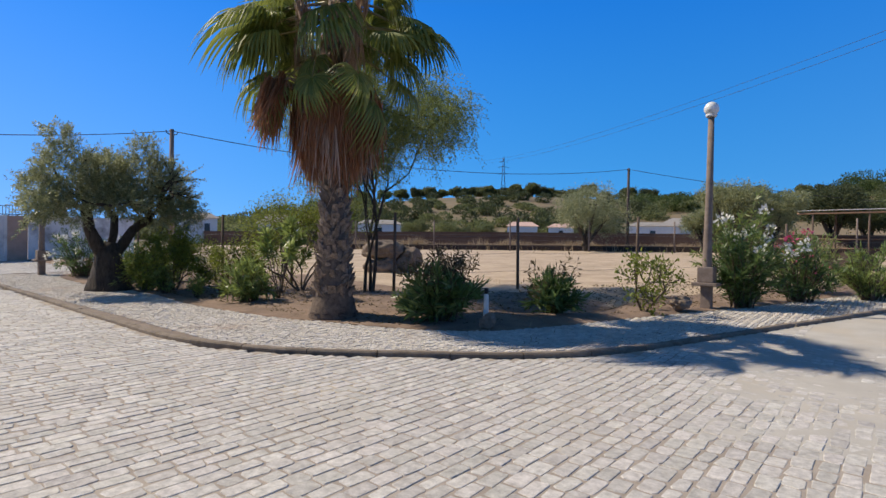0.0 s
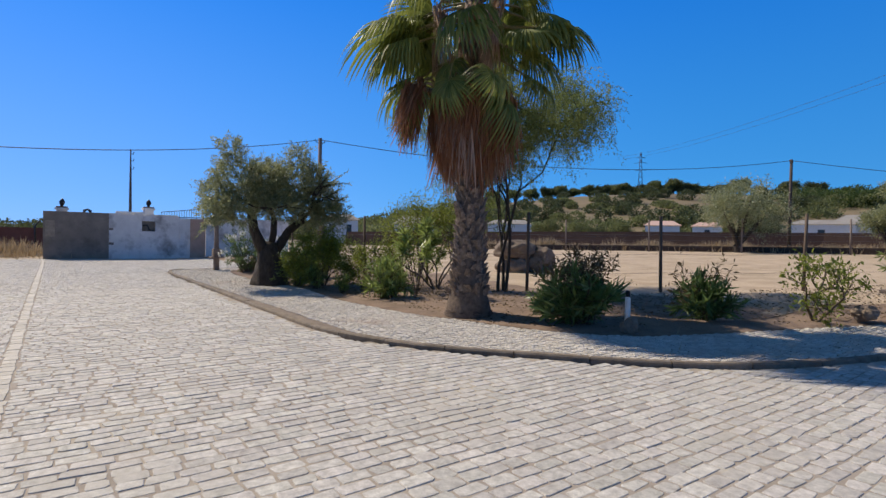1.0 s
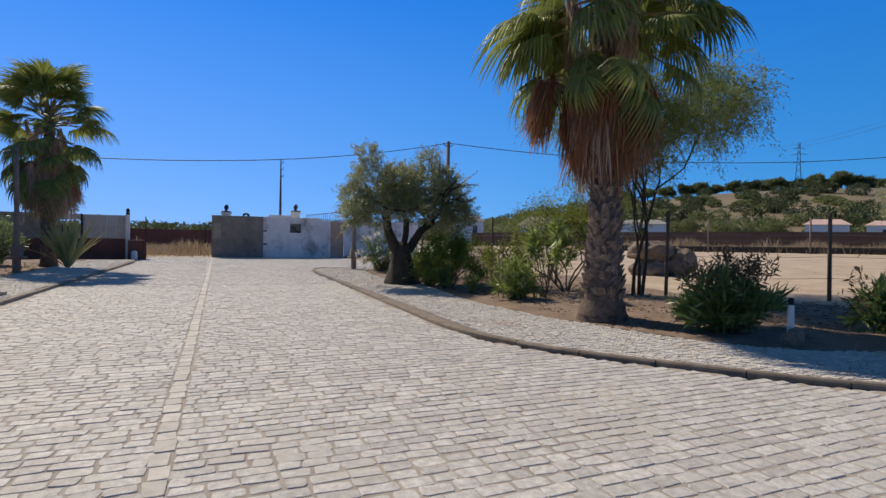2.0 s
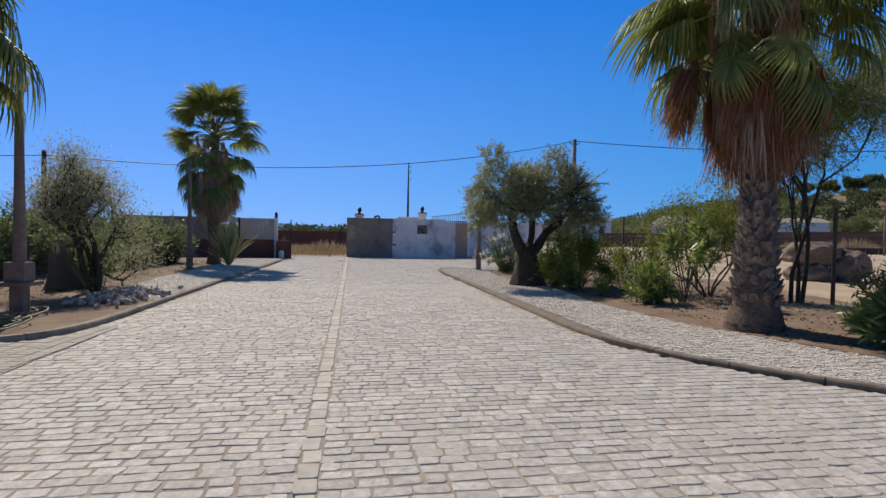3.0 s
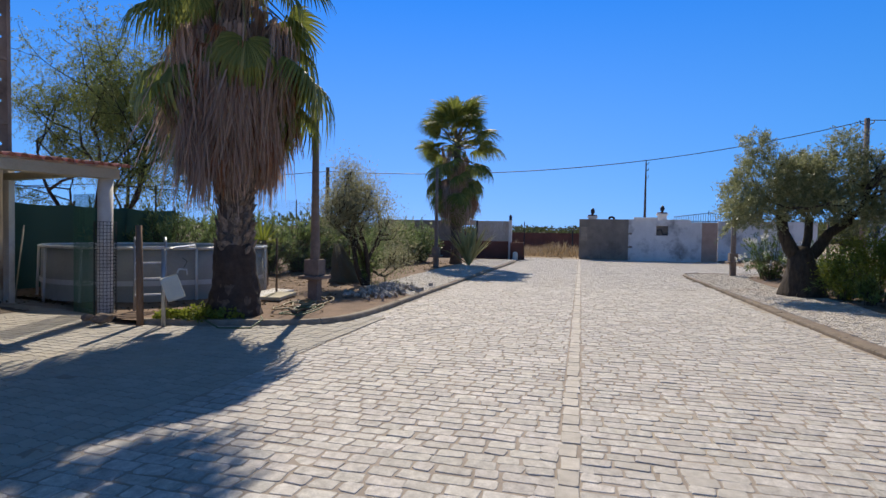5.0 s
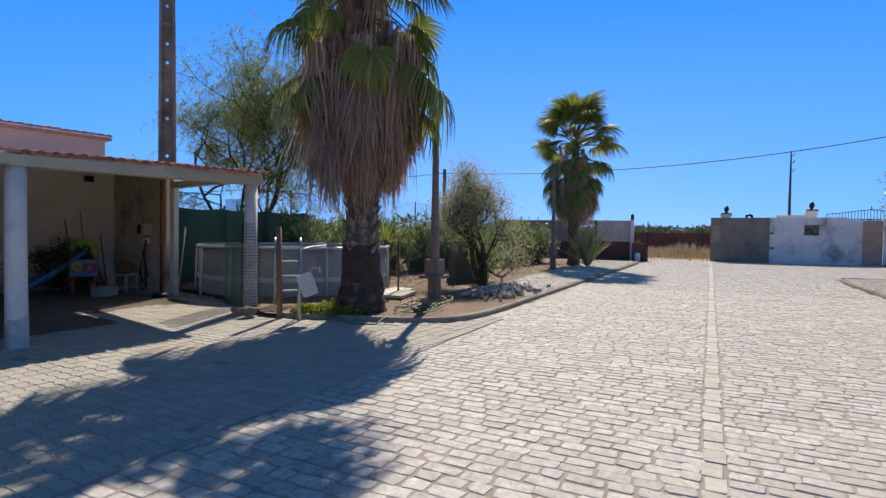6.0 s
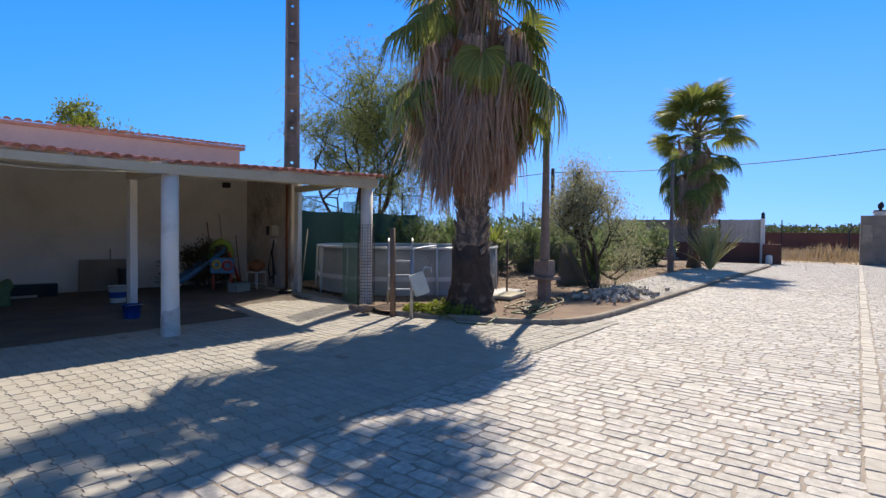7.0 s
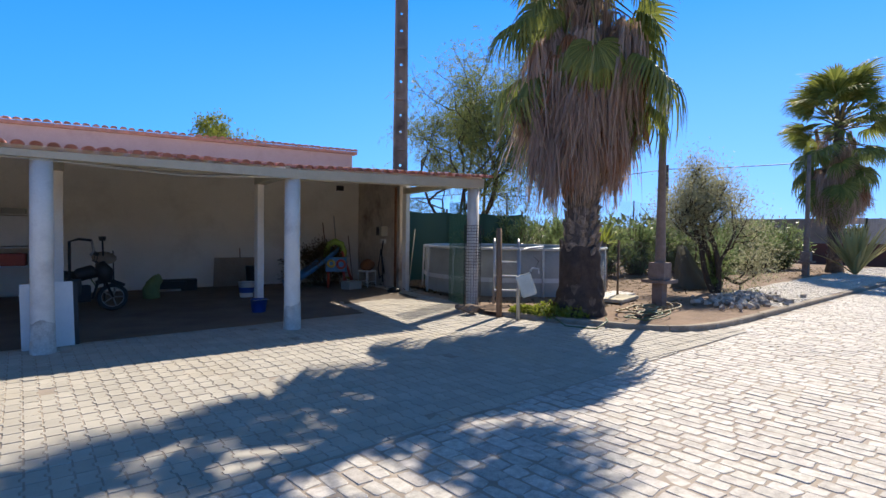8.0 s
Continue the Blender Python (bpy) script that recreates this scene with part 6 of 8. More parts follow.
oak = [far_tree(40.2, 330, 6.5, 4.6, 120, "holm oak on the hill crest", M_SCRUB, 0.7, 420, 16, 0.28, 0.8, "hill oaks"), far_tree(34.5, 335, 7.0, 5.2, 121, "holm oak on the hill crest", M_HOLM, 0.7, 420, 16, 0.25, 0.8, "hill oaks"), far_tree(31.5, 335, 6.5, 5.0, 122, "holm oak on the hill crest", M_SCRUB, 0.7, 420, 16, 0.26, 0.85, "hill oaks")]
orr = random.Random(12)
for k, yaw in enumerate([44.6, 42.9, 41.6, 38.7, 37.3, 36.3, 35.4, 33.2, 32.4, 30.6, 29.8, 28.9, 28.0, 27.0, 26.0, 24.9, 23.2, 21.0, 46.3, 19.0, 13.0, 6.0, 4.5, 1.5, -1.0, -4, 12.0, 9.6, 48.5]):
    x, y = bear(yaw, 336 + orr.uniform(-14, 10))
    c = copy_thing(oak[k % 3], pose(x, y, land(x, y) + 0.3, 0, 0, orr.uniform(0, 360)))
    c.scale = Vector((1.0, 1.0, 1.05)) * orr.uniform(0.9, 1.3)


def woods(name, rows, seed, mat, label, leaf=1.3, k=70):
    """Far woods: many ragged clumps of leaves."""
    rng = np.random.default_rng(seed)
    C, D = [], []
    for yaw0, yaw1, d0, d1, n, h, w in rows:
        for _ in range(n):
            yw, d = rng.uniform(yaw0, yaw1), rng.uniform(d0, d1)
            x, y = bear(yw, d)
            z = land(x, y)
            v = unit(rng.normal(size=(k, 3)))
            hh, ww = h * rng.uniform(0.6, 1.25), w * rng.uniform(0.7, 1.2)
            p = np.array([x, y, z + hh * 0.5]) + v * np.array([ww, ww, hh * 0.55]) * rng.uniform(0.6, 1.05, (k, 1))
            C.append(p)
            D.append(v + rng.normal(size=(k, 3)) * 0.7)
    C, D = np.vstack(C), np.vstack(D)
    v, f = leaf_arrays(C, D, leaf, leaf * 0.6, rng)
    return tagged(raw(name, v, f, mat), label, "trees", kind="stuff")


woods("pine_wood", [(13.5, 20.0, 205, 235, 80, 4.2, 3.4), (-6, 3, 250, 290, 40, 8, 4.5)], 201, M_PINE, "dense dark pine wood on the slope", 0.7, 300)
woods("hill_scrub", [(22, 50, 170, 250, 30, 2.0, 3.2), (-10, 22, 170, 270, 90, 3.6, 4.2), (22, 50, 105, 160, 26, 2.3, 2.8), (48, 70, 190, 280, 60, 4.0, 4.5), (47, 72, 108, 180, 60, 2.2, 4.0)], 202, M_SCRUB, "scattered olive-green scrub on the hillside", 0.7, 420)
woods("hill_oaks", [(22, 50, 130, 255, 75, 3.4, 2.9), (-10, 22, 160, 270, 50, 4.4, 3.2)], 205, M_HOLM, "dark rounded oaks dotted over the hillside", 0.7, 420)
woods("ridge_wood", [(48, 80, 290, 340, 190, 5, 6.0)], 203, M_HOLM, "wooded ridge in the distance")
woods("far_tree_line", [(76, 112, 150, 260, 170, 2.6, 5.0), (112, 200, 90, 160, 120, 4, 5.0)], 204, M_HOLM, "low line of trees along the horizon", 1.0)

# pylon on the hill
px, py = bear(33.7, 318)
pyl = thing("pylon", "steel lattice pylon on the hill crest", "pylon", (px, py, land(px, py)), 34)
for sx in (-1, 1):
    for sy in (-1, 1):
        tube_part("leg", [(sx * 1.7, sy * 1.7, 0), (sx * 0.7, sy * 0.7, 12), (sx * 0.35, sy * 0.35, 24)], 0.14, M_IRON, pyl, 4)
for zz, ww in ((14, 2.6), (18, 3.2), (21, 2.4)):
    tube_part("cross_arm", [(-ww, 0, zz), (0, 0, zz + 0.6), (ww, 0, zz)], 0.12, M_IRON, pyl, 4)
for k in range(8):
    a = 1.7 - 0.16 * k
    tube_part("brace", [(-a, -a, 3 * k), (a, a, 3 * k + 3)], 0.08, M_IRON, pyl, 4)
    tube_part("brace", [(a, -a, 3 * k), (-a, a, 3 * k + 3)], 0.08, M_IRON, pyl, 4)


# ---- poles and wires ----
def power_pole(x, y, h, label, r=0.13, mat=M_DARKPOLE, arms=True):
    t = thing("power_pole", label, "pole", (x, y, rise(y)), group="power poles")
    tube_part("shaft", [(0, 0, -0.2), (0, 0, h * 0.5), (0, 0, h)], [r, r * 0.85, r * 0.7], mat, t, 8)
    if arms:
        for s in (-1, 1):
            tube_part("bracket", [(0, 0.05 * s, h - 0.35), (0, 0.3 * s, h - 0.25), (0, 0.34 * s, h - 0.1)], 0.03, M_IRON, t, 5)
    return t


def cable(p0, p1, sag, r, label, n=24):
    p0, p1 = np.array(p0, float), np.array(p1, float)
    pts = []
    for k in range(n + 1):
        u = k / n
        p = p0 * (1 - u) + p1 * u
        p[2] -= 4 * sag * u * (1 - u)
        pts.append(tuple(p))
    return tagged(tube_part("power_cable", pts, r, M_CABLE, None, 5), label, "cable", "cables")


ax_, ay_ = bear(67.0, 36)
power_pole(ax_, ay_, 8.0 - rise(ay_), "concrete power pole with brackets behind the olive", 0.17, M_LAMPPOLE)
bx_, by_ = bear(21.0, 55)
power_pole(bx_, by_, 9.0 - rise(by_), "dark wooden power pole in the dry grass", 0.16)
power_pole(-26.1, -13.3, 4.95, "dark wooden power pole behind the hedge", 0.13, arms=False)
cable((ax_, ay_, 7.9), (-26.1, -13.3, 4.75), 1.05, 0.022, "dark overhead cable sagging over the road")
cable((-26.1, -13.3, 4.75), (-18.0, -34.0, 3.4), 0.3, 0.02, "dark overhead cable going south")
cable((ax_, ay_, 7.9), (bx_, by_, 8.9), 1.3, 0.024, "dark overhead cable over the field")
cx_, cy_ = bear(-12, 70)
cable((bx_, by_, 8.9), (cx_, cy_, 4.8), 0.9, 0.024, "dark overhead cable over the field")
for k, dz in enumerate((0.55, 0.95)):
    fx, fy = bear(36.0, 120)
    gx, gy = bear(-12.0, 27)
    cable((fx, fy, 18.5 + dz * 1.5), (gx, gy, 10.4 + dz), 1.4, 0.011, "thin high overhead wire")
mx_, my_ = bear(84.2, 54)
mast = thing("antenna_mast", "thin dark mast behind the gate wall", "mast", (mx_, my_, 0))
tube_part("shaft", [(0, 0, 0), (0, 0, 4.5), (0, 0, 8.9)], [0.13, 0.11, 0.05], M_DARKPOLE, mast, 8)
for zz in (7.2, 7.9, 8.5):
    tube_part("fitting", [(0, -0.02, zz), (0, 0.22, zz), (0, 0.24, zz + 0.2)], 0.035, M_IRON, mast, 5)


# open shelter with a corrugated roof
def shelter():
    x0, y0 = bear(6.6, 29)
    t = thing("shelter", "open shelter with a corrugated roof on thin posts", "shelter", (x0, y0, rise(y0)), -6)
    vs, fs, n = [], [], 110
    for k in range(n + 1):
        u = k / n * 11.0
        w = 0.045 * math.sin(u * 2 * math.pi / 0.2)
        vs += [(u, 0, 2.72 + w), (u, 3.6, 2.95 + w)]
    for k in range(n):
        fs.append((2 * k, 2 * k + 2, 2 * k + 3, 2 * k + 1))
    ro = raw("roof", vs, fs, M_SHEET, t, "corrugated sheet roof")
    md = ro.modifiers.new("thick", "SOLIDIFY")
    md.thickness = 0.02
    for u in (0.6, 2.6, 4.9, 7.3, 10.2):
        tube_part("post", [(u, 0.15, -0.2), (u, 0.15, 2.72)], 0.038, M_POSTWOOD, t, 7)
        tube_part("post", [(u + 0.3, 3.3, -0.2), (u + 0.3, 3.3, 2.9)], 0.038, M_POSTWOOD, t, 7)
    for zz in (0.6, 1.05, 1.5):
        tube_part("rail", [(-1.5, 3.4, zz), (11.0, 3.4, zz)], 0.035, M_WOOD, t, 5)
    tube_part("beam", [(0, 0.15, 2.6), (11, 0.15, 2.6)], 0.05, M_WOOD, t, 6)
    for k, (u, w, hh) in enumerate(((1.0, 1.9, 1.0), (4.0, 2.6, 1.15), (8.0, 2.2, 1.0))):
        bm = bmesh.new()
        v = [bm.verts.new(p) for p in ((0, 0, -0.1), (w, 0, -0.1), (w, 1.4, -0.1), (0, 1.4, -0.1), (0, 0, hh * 0.6), (w, 0, hh * 0.6), (w, 1.4, hh * 0.6), (0, 1.4, hh * 0.6), (w / 2, 0, hh), (w / 2, 1.4, hh))]
        for f in ((0, 1, 5, 8, 4), (2, 3, 7, 9, 6), (1, 2, 6, 5), (3, 0, 4, 7), (4, 8, 9, 7), (5, 6, 9, 8)):
            bm.faces.new([v[i] for i in f])
        h_ = part("animal_hut", bm, M_POSTWOOD)
        h_.matrix_world = pose(x0 + u, y0 + 1.0, rise(y0))
        tagged(h_, "low dark hut under the shelter roof", "hut", "huts")


shelter()


# ---- pool corner ----
def pool():
    t = thing("above_ground_pool", "round grey above-ground pool with a white frame", "pool", (-10.93, -9.95, 0.06))
    R, H, n = 2.3, 1.06, 64
    vs, fs = [], []
    for k in range(n):
        a = k * math.tau / n
        for r, z in ((R, 0.0), (R + 0.012, H * 0.5), (R, H), (R - 0.04, H), (R - 0.04, 0.05)):
            vs.append((r * math.cos(a), r * math.sin(a), z))
    for k in range(n):
        q = (k + 1) % n
        for j in range(4):
            fs.append((5 * k + j, 5 * q + j, 5 * q + j + 1, 5 * k + j + 1))
    raw("liner", vs, fs, M_POOL, t, "grey liner", smooth=True)
    bm = bmesh.new()
    bmesh.ops.create_circle(bm, cap_ends=True, segments=n, radius=R - 0.05)
    bmesh.ops.translate(bm, vec=(0, 0, 0.86), verts=bm.verts)
    part("water", bm, M_WATER, t)
    m = 14
    for k in range(m):
        a = k * math.tau / m + 0.1
        b2 = (k + 1) * math.tau / m + 0.1
        c, s = math.cos(a), math.sin(a)
        tube_part("upright", [((R + 0.09) * c, (R + 0.09) * s, -0.04), ((R + 0.05) * c, (R + 0.05) * s, H)], 0.026, M_POOLFRAME, t, 8)
        tube_part("top_rail", [((R + 0.03) * math.cos(a + (b2 - a) * u), (R + 0.03) * math.sin(a + (b2 - a) * u), H + 0.01) for u in (0, 0.25, 0.5, 0.75, 1)], 0.033, M_POOLFRAME, t, 8)
    band_v, band_f = [], []
    for k in range(n):
        a = k * math.tau / n
        for z in (0.33, 0.43):
            band_v.append(((R + 0.03) * math.cos(a), (R + 0.03) * math.sin(a), z))
    for k in range(n):
        q = (k + 1) % n
        band_f.append((2 * k, 2 * q, 2 * q + 1, 2 * k + 1))
    raw("strap", band_v, band_f, M_POOLFRAME, t, "white strap round the liner")
    ld = thing("pool_ladder", "white pool ladder leaning on the rim", "ladder", (-8.42, -7.95, 0.08), -47)
    for s in (-0.24, 0.24):
        tube_part("rail", [(s, 0.35, 0), (s, 0.08, 1.18), (s, 0.0, 1.28)], 0.024, M_METAL, ld, 7)
    for k in range(4):
        z = 0.25 + 0.28 * k
        box_part("rung", (-0.24, 0.24, 0.28 - 0.06 * k - 0.045, 0.28 - 0.06 * k + 0.045, z, z + 0.03), M_POOLFRAME, ld, 0.006)


pool()

tagged(tube_part("wooden_post", [(-7.22, -7.02, 0), (-7.21, -7.02, 0.8), (-7.20, -7.03, 1.56)], [0.052, 0.05, 0.047], M_WOOD, None, 8), "weathered wooden post at the kerb", "post")
mp = thing("gate_post", "galvanised post with a bent top rail", "post", (-7.18, -6.55, 0.05))
tube_part("shaft", [(0, 0, -0.1), (0, 0, 1.16)], 0.032, M_METAL, mp, 10)
tube_part("rail", [(0, 0, 1.13), (-0.55, -0.25, 1.16), (-1.6, -0.75, 1.17)], 0.02, M_METAL, mp, 8)
jc = thing("jerrycan", "cream plastic canister hanging tilted on the post", "canister", (-7.12, -6.28, 0.52), -48)
bm = bmesh.new()
box(bm, -0.125, 0.125, -0.085, 0.085, -0.07, 0.30, bevel=0.04, m=pose(0, 0, 0, 0, 20, 0))
part("body", bm, M_CREAM, jc)
tube_part("handle", [(-0.16, 0, 0.30), (-0.15, 0, 0.38), (-0.05, 0, 0.39), (-0.02, 0, 0.33)], 0.014, M_PLASTIC_W, jc, 6)
tube_part("string", [(-0.1, 0, 0.38), (-0.16, -0.1, 0.5), (-0.1, -0.26, 0.55)], 0.005, M_CABLE, jc, 4)


def mesh_panel(name, p0, p1, z0, z1, pitch, r, mat, parent=None, diamond=True):
    """Woven wire between two posts as thin crossed strands."""
    p0, p1 = Vector((p0[0], p0[1], 0)), Vector((p1[0], p1[1], 0))
    L, H = (p1 - p0).length, z1 - z0
    d = (p1 - p0) / L
    nrm2 = Vector((-d.y, d.x, 0))
    vs, fs = [], []

    def strand(a, b2, off):
        A = p0 + d * a[0] + Vector((0, 0, z0 + a[1])) + nrm2 * off
        B = p0 + d * b2[0] + Vector((0, 0, z0 + b2[1])) + nrm2 * off
        dd = (B - A).normalized()
        s = dd.cross(nrm2) * r
        b = len(vs)
        vs.extend([A + s, A - s * 0.5 + nrm2 * r, A - s * 0.5 - nrm2 * r, B + s, B - s * 0.5 + nrm2 * r, B - s * 0.5 - nrm2 * r])
        fs.extend([(b, b + 1, b + 4, b + 3), (b + 1, b + 2, b + 5, b + 4), (b + 2, b, b + 3, b + 5)])

    if diamond:
        k = -H
        while k < L:
            a, b2 = (k, 0.0), (k + H, H)
            if a[0] < 0:
                a = (0.0, -k)
            if b2[0] > L:
                b2 = (L, L - k)
            strand(a, b2, r)
            strand((L - a[0], a[1]), (L - b2[0], b2[1]), -r)
            k += pitch
    else:
        k = 0.0
        while k <= L:
            strand((k, 0), (k, H), r)
            k += pitch
        k = 0.0
        while k <= H:
            strand((0, k), (L, k), -r)
            k += pitch
    return raw(name, vs, fs, mat, parent)


def wire_fence(pts, h, label, pitch=0.085, r=0.0016, z=0.06):
    f = thing("wire_fence", label, "fence")
    for p in pts:
        tube_part("post", [(p[0], p[1], z - 0.1), (p[0], p[1], z + h + 0.05)], 0.025, M_POSTWOOD, f, 7)
    for a, b2 in zip(pts, pts[1:]):
        mesh_panel("wire_mesh", a, b2, z, z + h, pitch, r, M_WIRE, f)
    return f


wire_fence([(-8.95, -7.0), (-10.9, -6.9), (-12.9, -6.9), (-15.0, -7.0)], 1.25, "low wire-mesh fence behind the palm and lamp")
wire_fence([(-13.6, -12.6), (-16.6, -11.9), (-19.6, -11.4), (-22.6, -11.0)], 2.7, "tall wire-mesh fence behind the hedge", 0.12, 0.003)


def shade_net():
    t = thing("shade_net", "dark green shade netting on posts", "netting")
    pts = [(-9.75, -13.1), (-11.3, -13.0), (-12.6, -12.7), (-13.9, -12.2)]
    for p in pts:
        tube_part("post", [(p[0], p[1], 0), (p[0], p[1], 2.2)], 0.03, M_POSTWOOD, t, 7)
    vs, fs = [], []
    n, m = 48, 12
    P = np.array(pts)
    s = np.concatenate([[0], np.cumsum(np.linalg.norm(np.diff(P, axis=0), axis=1))])
    for i in range(n + 1):
        u = s[-1] * i / n
        x, y = np.interp(u, s, P[:, 0]), np.interp(u, s, P[:, 1])
        for j in range(m + 1):
            z = 0.05 + 2.05 * j / m - 0.05 * math.sin(math.pi * (i % 16) / 16) * j / m
            o = 0.05 * noise.noise(Vector((u * 1.5, z * 1.2, 3)))
            vs.append((x + 0.3 * o, y + 0.04 + o, z))
    for i in range(n):
        for j in range(m):
            a = i * (m + 1) + j
            fs.append((a, a + m + 1, a + m + 2, a + 1))
    raw("netting", vs, fs, M_NET, t, smooth=True)


shade_net()

# wire roll and green mesh standing at the carport's end column
wr_ = thing("wire_roll", "square wire mesh wrapped round the end column", "mesh roll", (-7.60, -8.09, 0))
bm = bmesh.new()
for k in range(20):
    a = k * math.tau / 20
    tube(bm, [(0.165 * math.cos(a), 0.165 * math.sin(a), 0.03), (0.165 * math.cos(a), 0.165 * math.sin(a), 1.62)], 0.004, 4, cap=False)
for k in range(28):
    z = 0.05 + k * 0.058
    tube(bm, [(0.165 * math.cos(a * math.tau / 16), 0.165 * math.sin(a * math.tau / 16), z) for a in range(17)], 0.004, 4, cap=False)
tagged(part("strand", bm, M_IRON, wr_), kind="stuff")
tagged(mesh_panel("green_mesh", (-7.70, -8.42), (-7.86, -9.05), 0.03, 2.1, 0.027, 0.0034, M_MESHGREEN, None, False), "green plastic mesh hanging beside the column", "netting")


def netting_bundle():
    """Old fence netting slung in a heap between two stakes."""
    t = thing("netting_bundle", "old grey netting draped over stakes beside the small tree", "netting", (-14.75, -7.0, 0.09))
    for dx, dy, h in ((-0.28, 0.25, 0.75), (0.22, -0.2, 1.15)):
        tube_part("stake", [(dx, dy, -0.05), (dx * 0.9, dy * 0.9, h)], [0.022, 0.018], M_POSTWOOD, t, 6)
    vs, fs, n, m = [], [], 44, 10
    for j in range(m + 1):
        q = j / m
        for i in range(n):
            a = math.tau * i / n
            rr = (0.50 - 0.40 * q ** 0.8) * (1 + 0.10 * math.sin(7 * a + 3 * q) + 0.15 * noise.noise(Vector((math.cos(a), math.sin(a), q * 2))))
            vs.append((rr * math.cos(a) + 0.2 * q, rr * math.sin(a) - 0.18 * q, 0.02 + 1.08 * q + 0.04 * noise.noise(Vector((a, q * 3, 7)))))
    for j in range(m):
        for i in range(n):
            k = (i + 1) % n
            fs.append((j * n + i, j * n + k, (j + 1) * n + k, (j + 1) * n + i))
    raw("netting", vs, fs, M_OLDNET, t, smooth=True)


netting_bundle()


def utility_pole():
    t = thing("concrete_pole", "tall weathered concrete pole pierced with round holes", "pole", (-9.78, -13.40, 0), -35)
    H = 11.0
    for s in (-1, 1):
        bm = bmesh.new()
        v = []
        for z, w, d in ((0, 0.235, 0.15), (H, 0.165, 0.11)):
            x0, x1 = (s * w, s * (w - 0.07))
            v += [bm.verts.new((x0, -d, z)), bm.verts.new((x1, -d, z)), bm.verts.new((x1, d, z)), bm.verts.new((x0, d, z))]
        for f in ((0, 1, 5, 4), (1, 2, 6, 5), (2, 3, 7, 6), (3, 0, 4, 7), (4, 5, 6, 7)):
            bm.faces.new([v[i] for i in f])
        bmesh.ops.recalc_face_normals(bm, faces=bm.faces)
        part("flange", bm, M_POLE, t)
    z = -0.24
    k = 0
    while z < H - 0.5:
        w = 0.235 - 0.07 * z / H - 0.06
        # web plate with a round hole
        bm = bmesh.new()
        hh = 0.49
        n = 12
        r = 0.042 if k % 3 != 2 else 0.004
        outer = []
        turns = sorted([i * math.tau / n + math.pi / n - math.pi for i in range(n)] + [math.atan2(sy * (hh / 2 + 0.005), sx * (w + 0.01)) for sx in (-1, 1) for sy in (-1, 1)])
        n = len(turns)
        for a in turns:
            c, s_ = math.cos(a), math.sin(a)
            sc = min((w + 0.01) / max(1e-6, abs(c)), (hh / 2 + 0.005) / max(1e-6, abs(s_)))
            outer.append((c * sc, s_ * sc + z + hh / 2, c * r, s_ * r + z + hh / 2))
        rings = []
        for yy in (-0.03, 0.03):
            rings.append([bm.verts.new((o[0], yy, o[1])) for o in outer])
            rings.append([bm.verts.new((o[2], yy, o[3])) for o in outer])
        for i in range(n):
            q = (i + 1) % n
            bm.faces.new((rings[0][i], rings[0][q], rings[1][q], rings[1][i]))
            bm.faces.new((rings[2][i], rings[3][i], rings[3][q], rings[2][q]))
            bm.faces.new((rings[1][i], rings[1][q], rings[3][q], rings[3][i]))
        if k % 3 == 2:
            box(bm, -w, w, -0.09, 0.09, z + hh / 2 - 0.05, z + hh / 2 + 0.05)
        part("web", bm, M_POLE, t)
        z += hh
        k += 1


utility_pole()

# ---- ground things by the lamp ----
rub = random.Random(3)
RUB_ME = []
for k in range(8):
    bm = bmesh.new()
    box(bm, -0.07, 0.07, -0.05, 0.05, -0.04, 0.04, bevel=0.012)
    for v in bm.verts:
        v.co += Vector((noise.noise(v.co * 17 + Vector((k * 5.0, 0, 0))), noise.noise(v.co * 17 + Vector((0, k * 5.0, 0))), noise.noise(v.co * 17 + Vector((0, 0, k * 5.0))))) * 0.03
    me = bpy.data.meshes.new("rubble_stone")
    bm.to_mesh(me)
    bm.free()
    me.materials.append(M_RUBBLE)
    RUB_ME.append(me)
heap = thing("rubble_heap", "heap of loose grey paving stones on the pavement", "stones", (-12.7, -4.95, 0.1), 8)
for k in range(240):
    u, w = rub.gauss(0, 0.66), rub.gauss(0, 0.30)
    hgt = max(0, 0.16 * math.exp(-(u / 0.7) ** 2 - (w / 0.33) ** 2)) * rub.random()
    o = new("rubble_stone", RUB_ME[k % 8])
    o.parent = heap
    o.matrix_local = pose(u, w, 0.035 + hgt, rub.uniform(0, 360), rub.uniform(-40, 40), rub.uniform(0, 360)) @ Matrix.Scale(rub.uniform(0.4, 0.95), 4)


def hose(name, x, y, z, seed, loops, r, mat, label, rad=0.5):
    rng = random.Random(seed)
    pts = []
    a = 0
    for k in range(loops * 14):
        a += math.tau / 14
        rr = rad * (0.7 + 0.3 * math.sin(k * 0.31 + seed)) + rng.uniform(-0.03, 0.03)
        pts.append((x + rr * math.cos(a) * 1.4 + 0.3 * math.sin(k * 0.11), y + rr * math.sin(a) * 0.6, z + 0.02 + 0.012 * (k % 5)))
    return tagged(tube_part(name, pts, r, mat, None, 6), label, "hose")


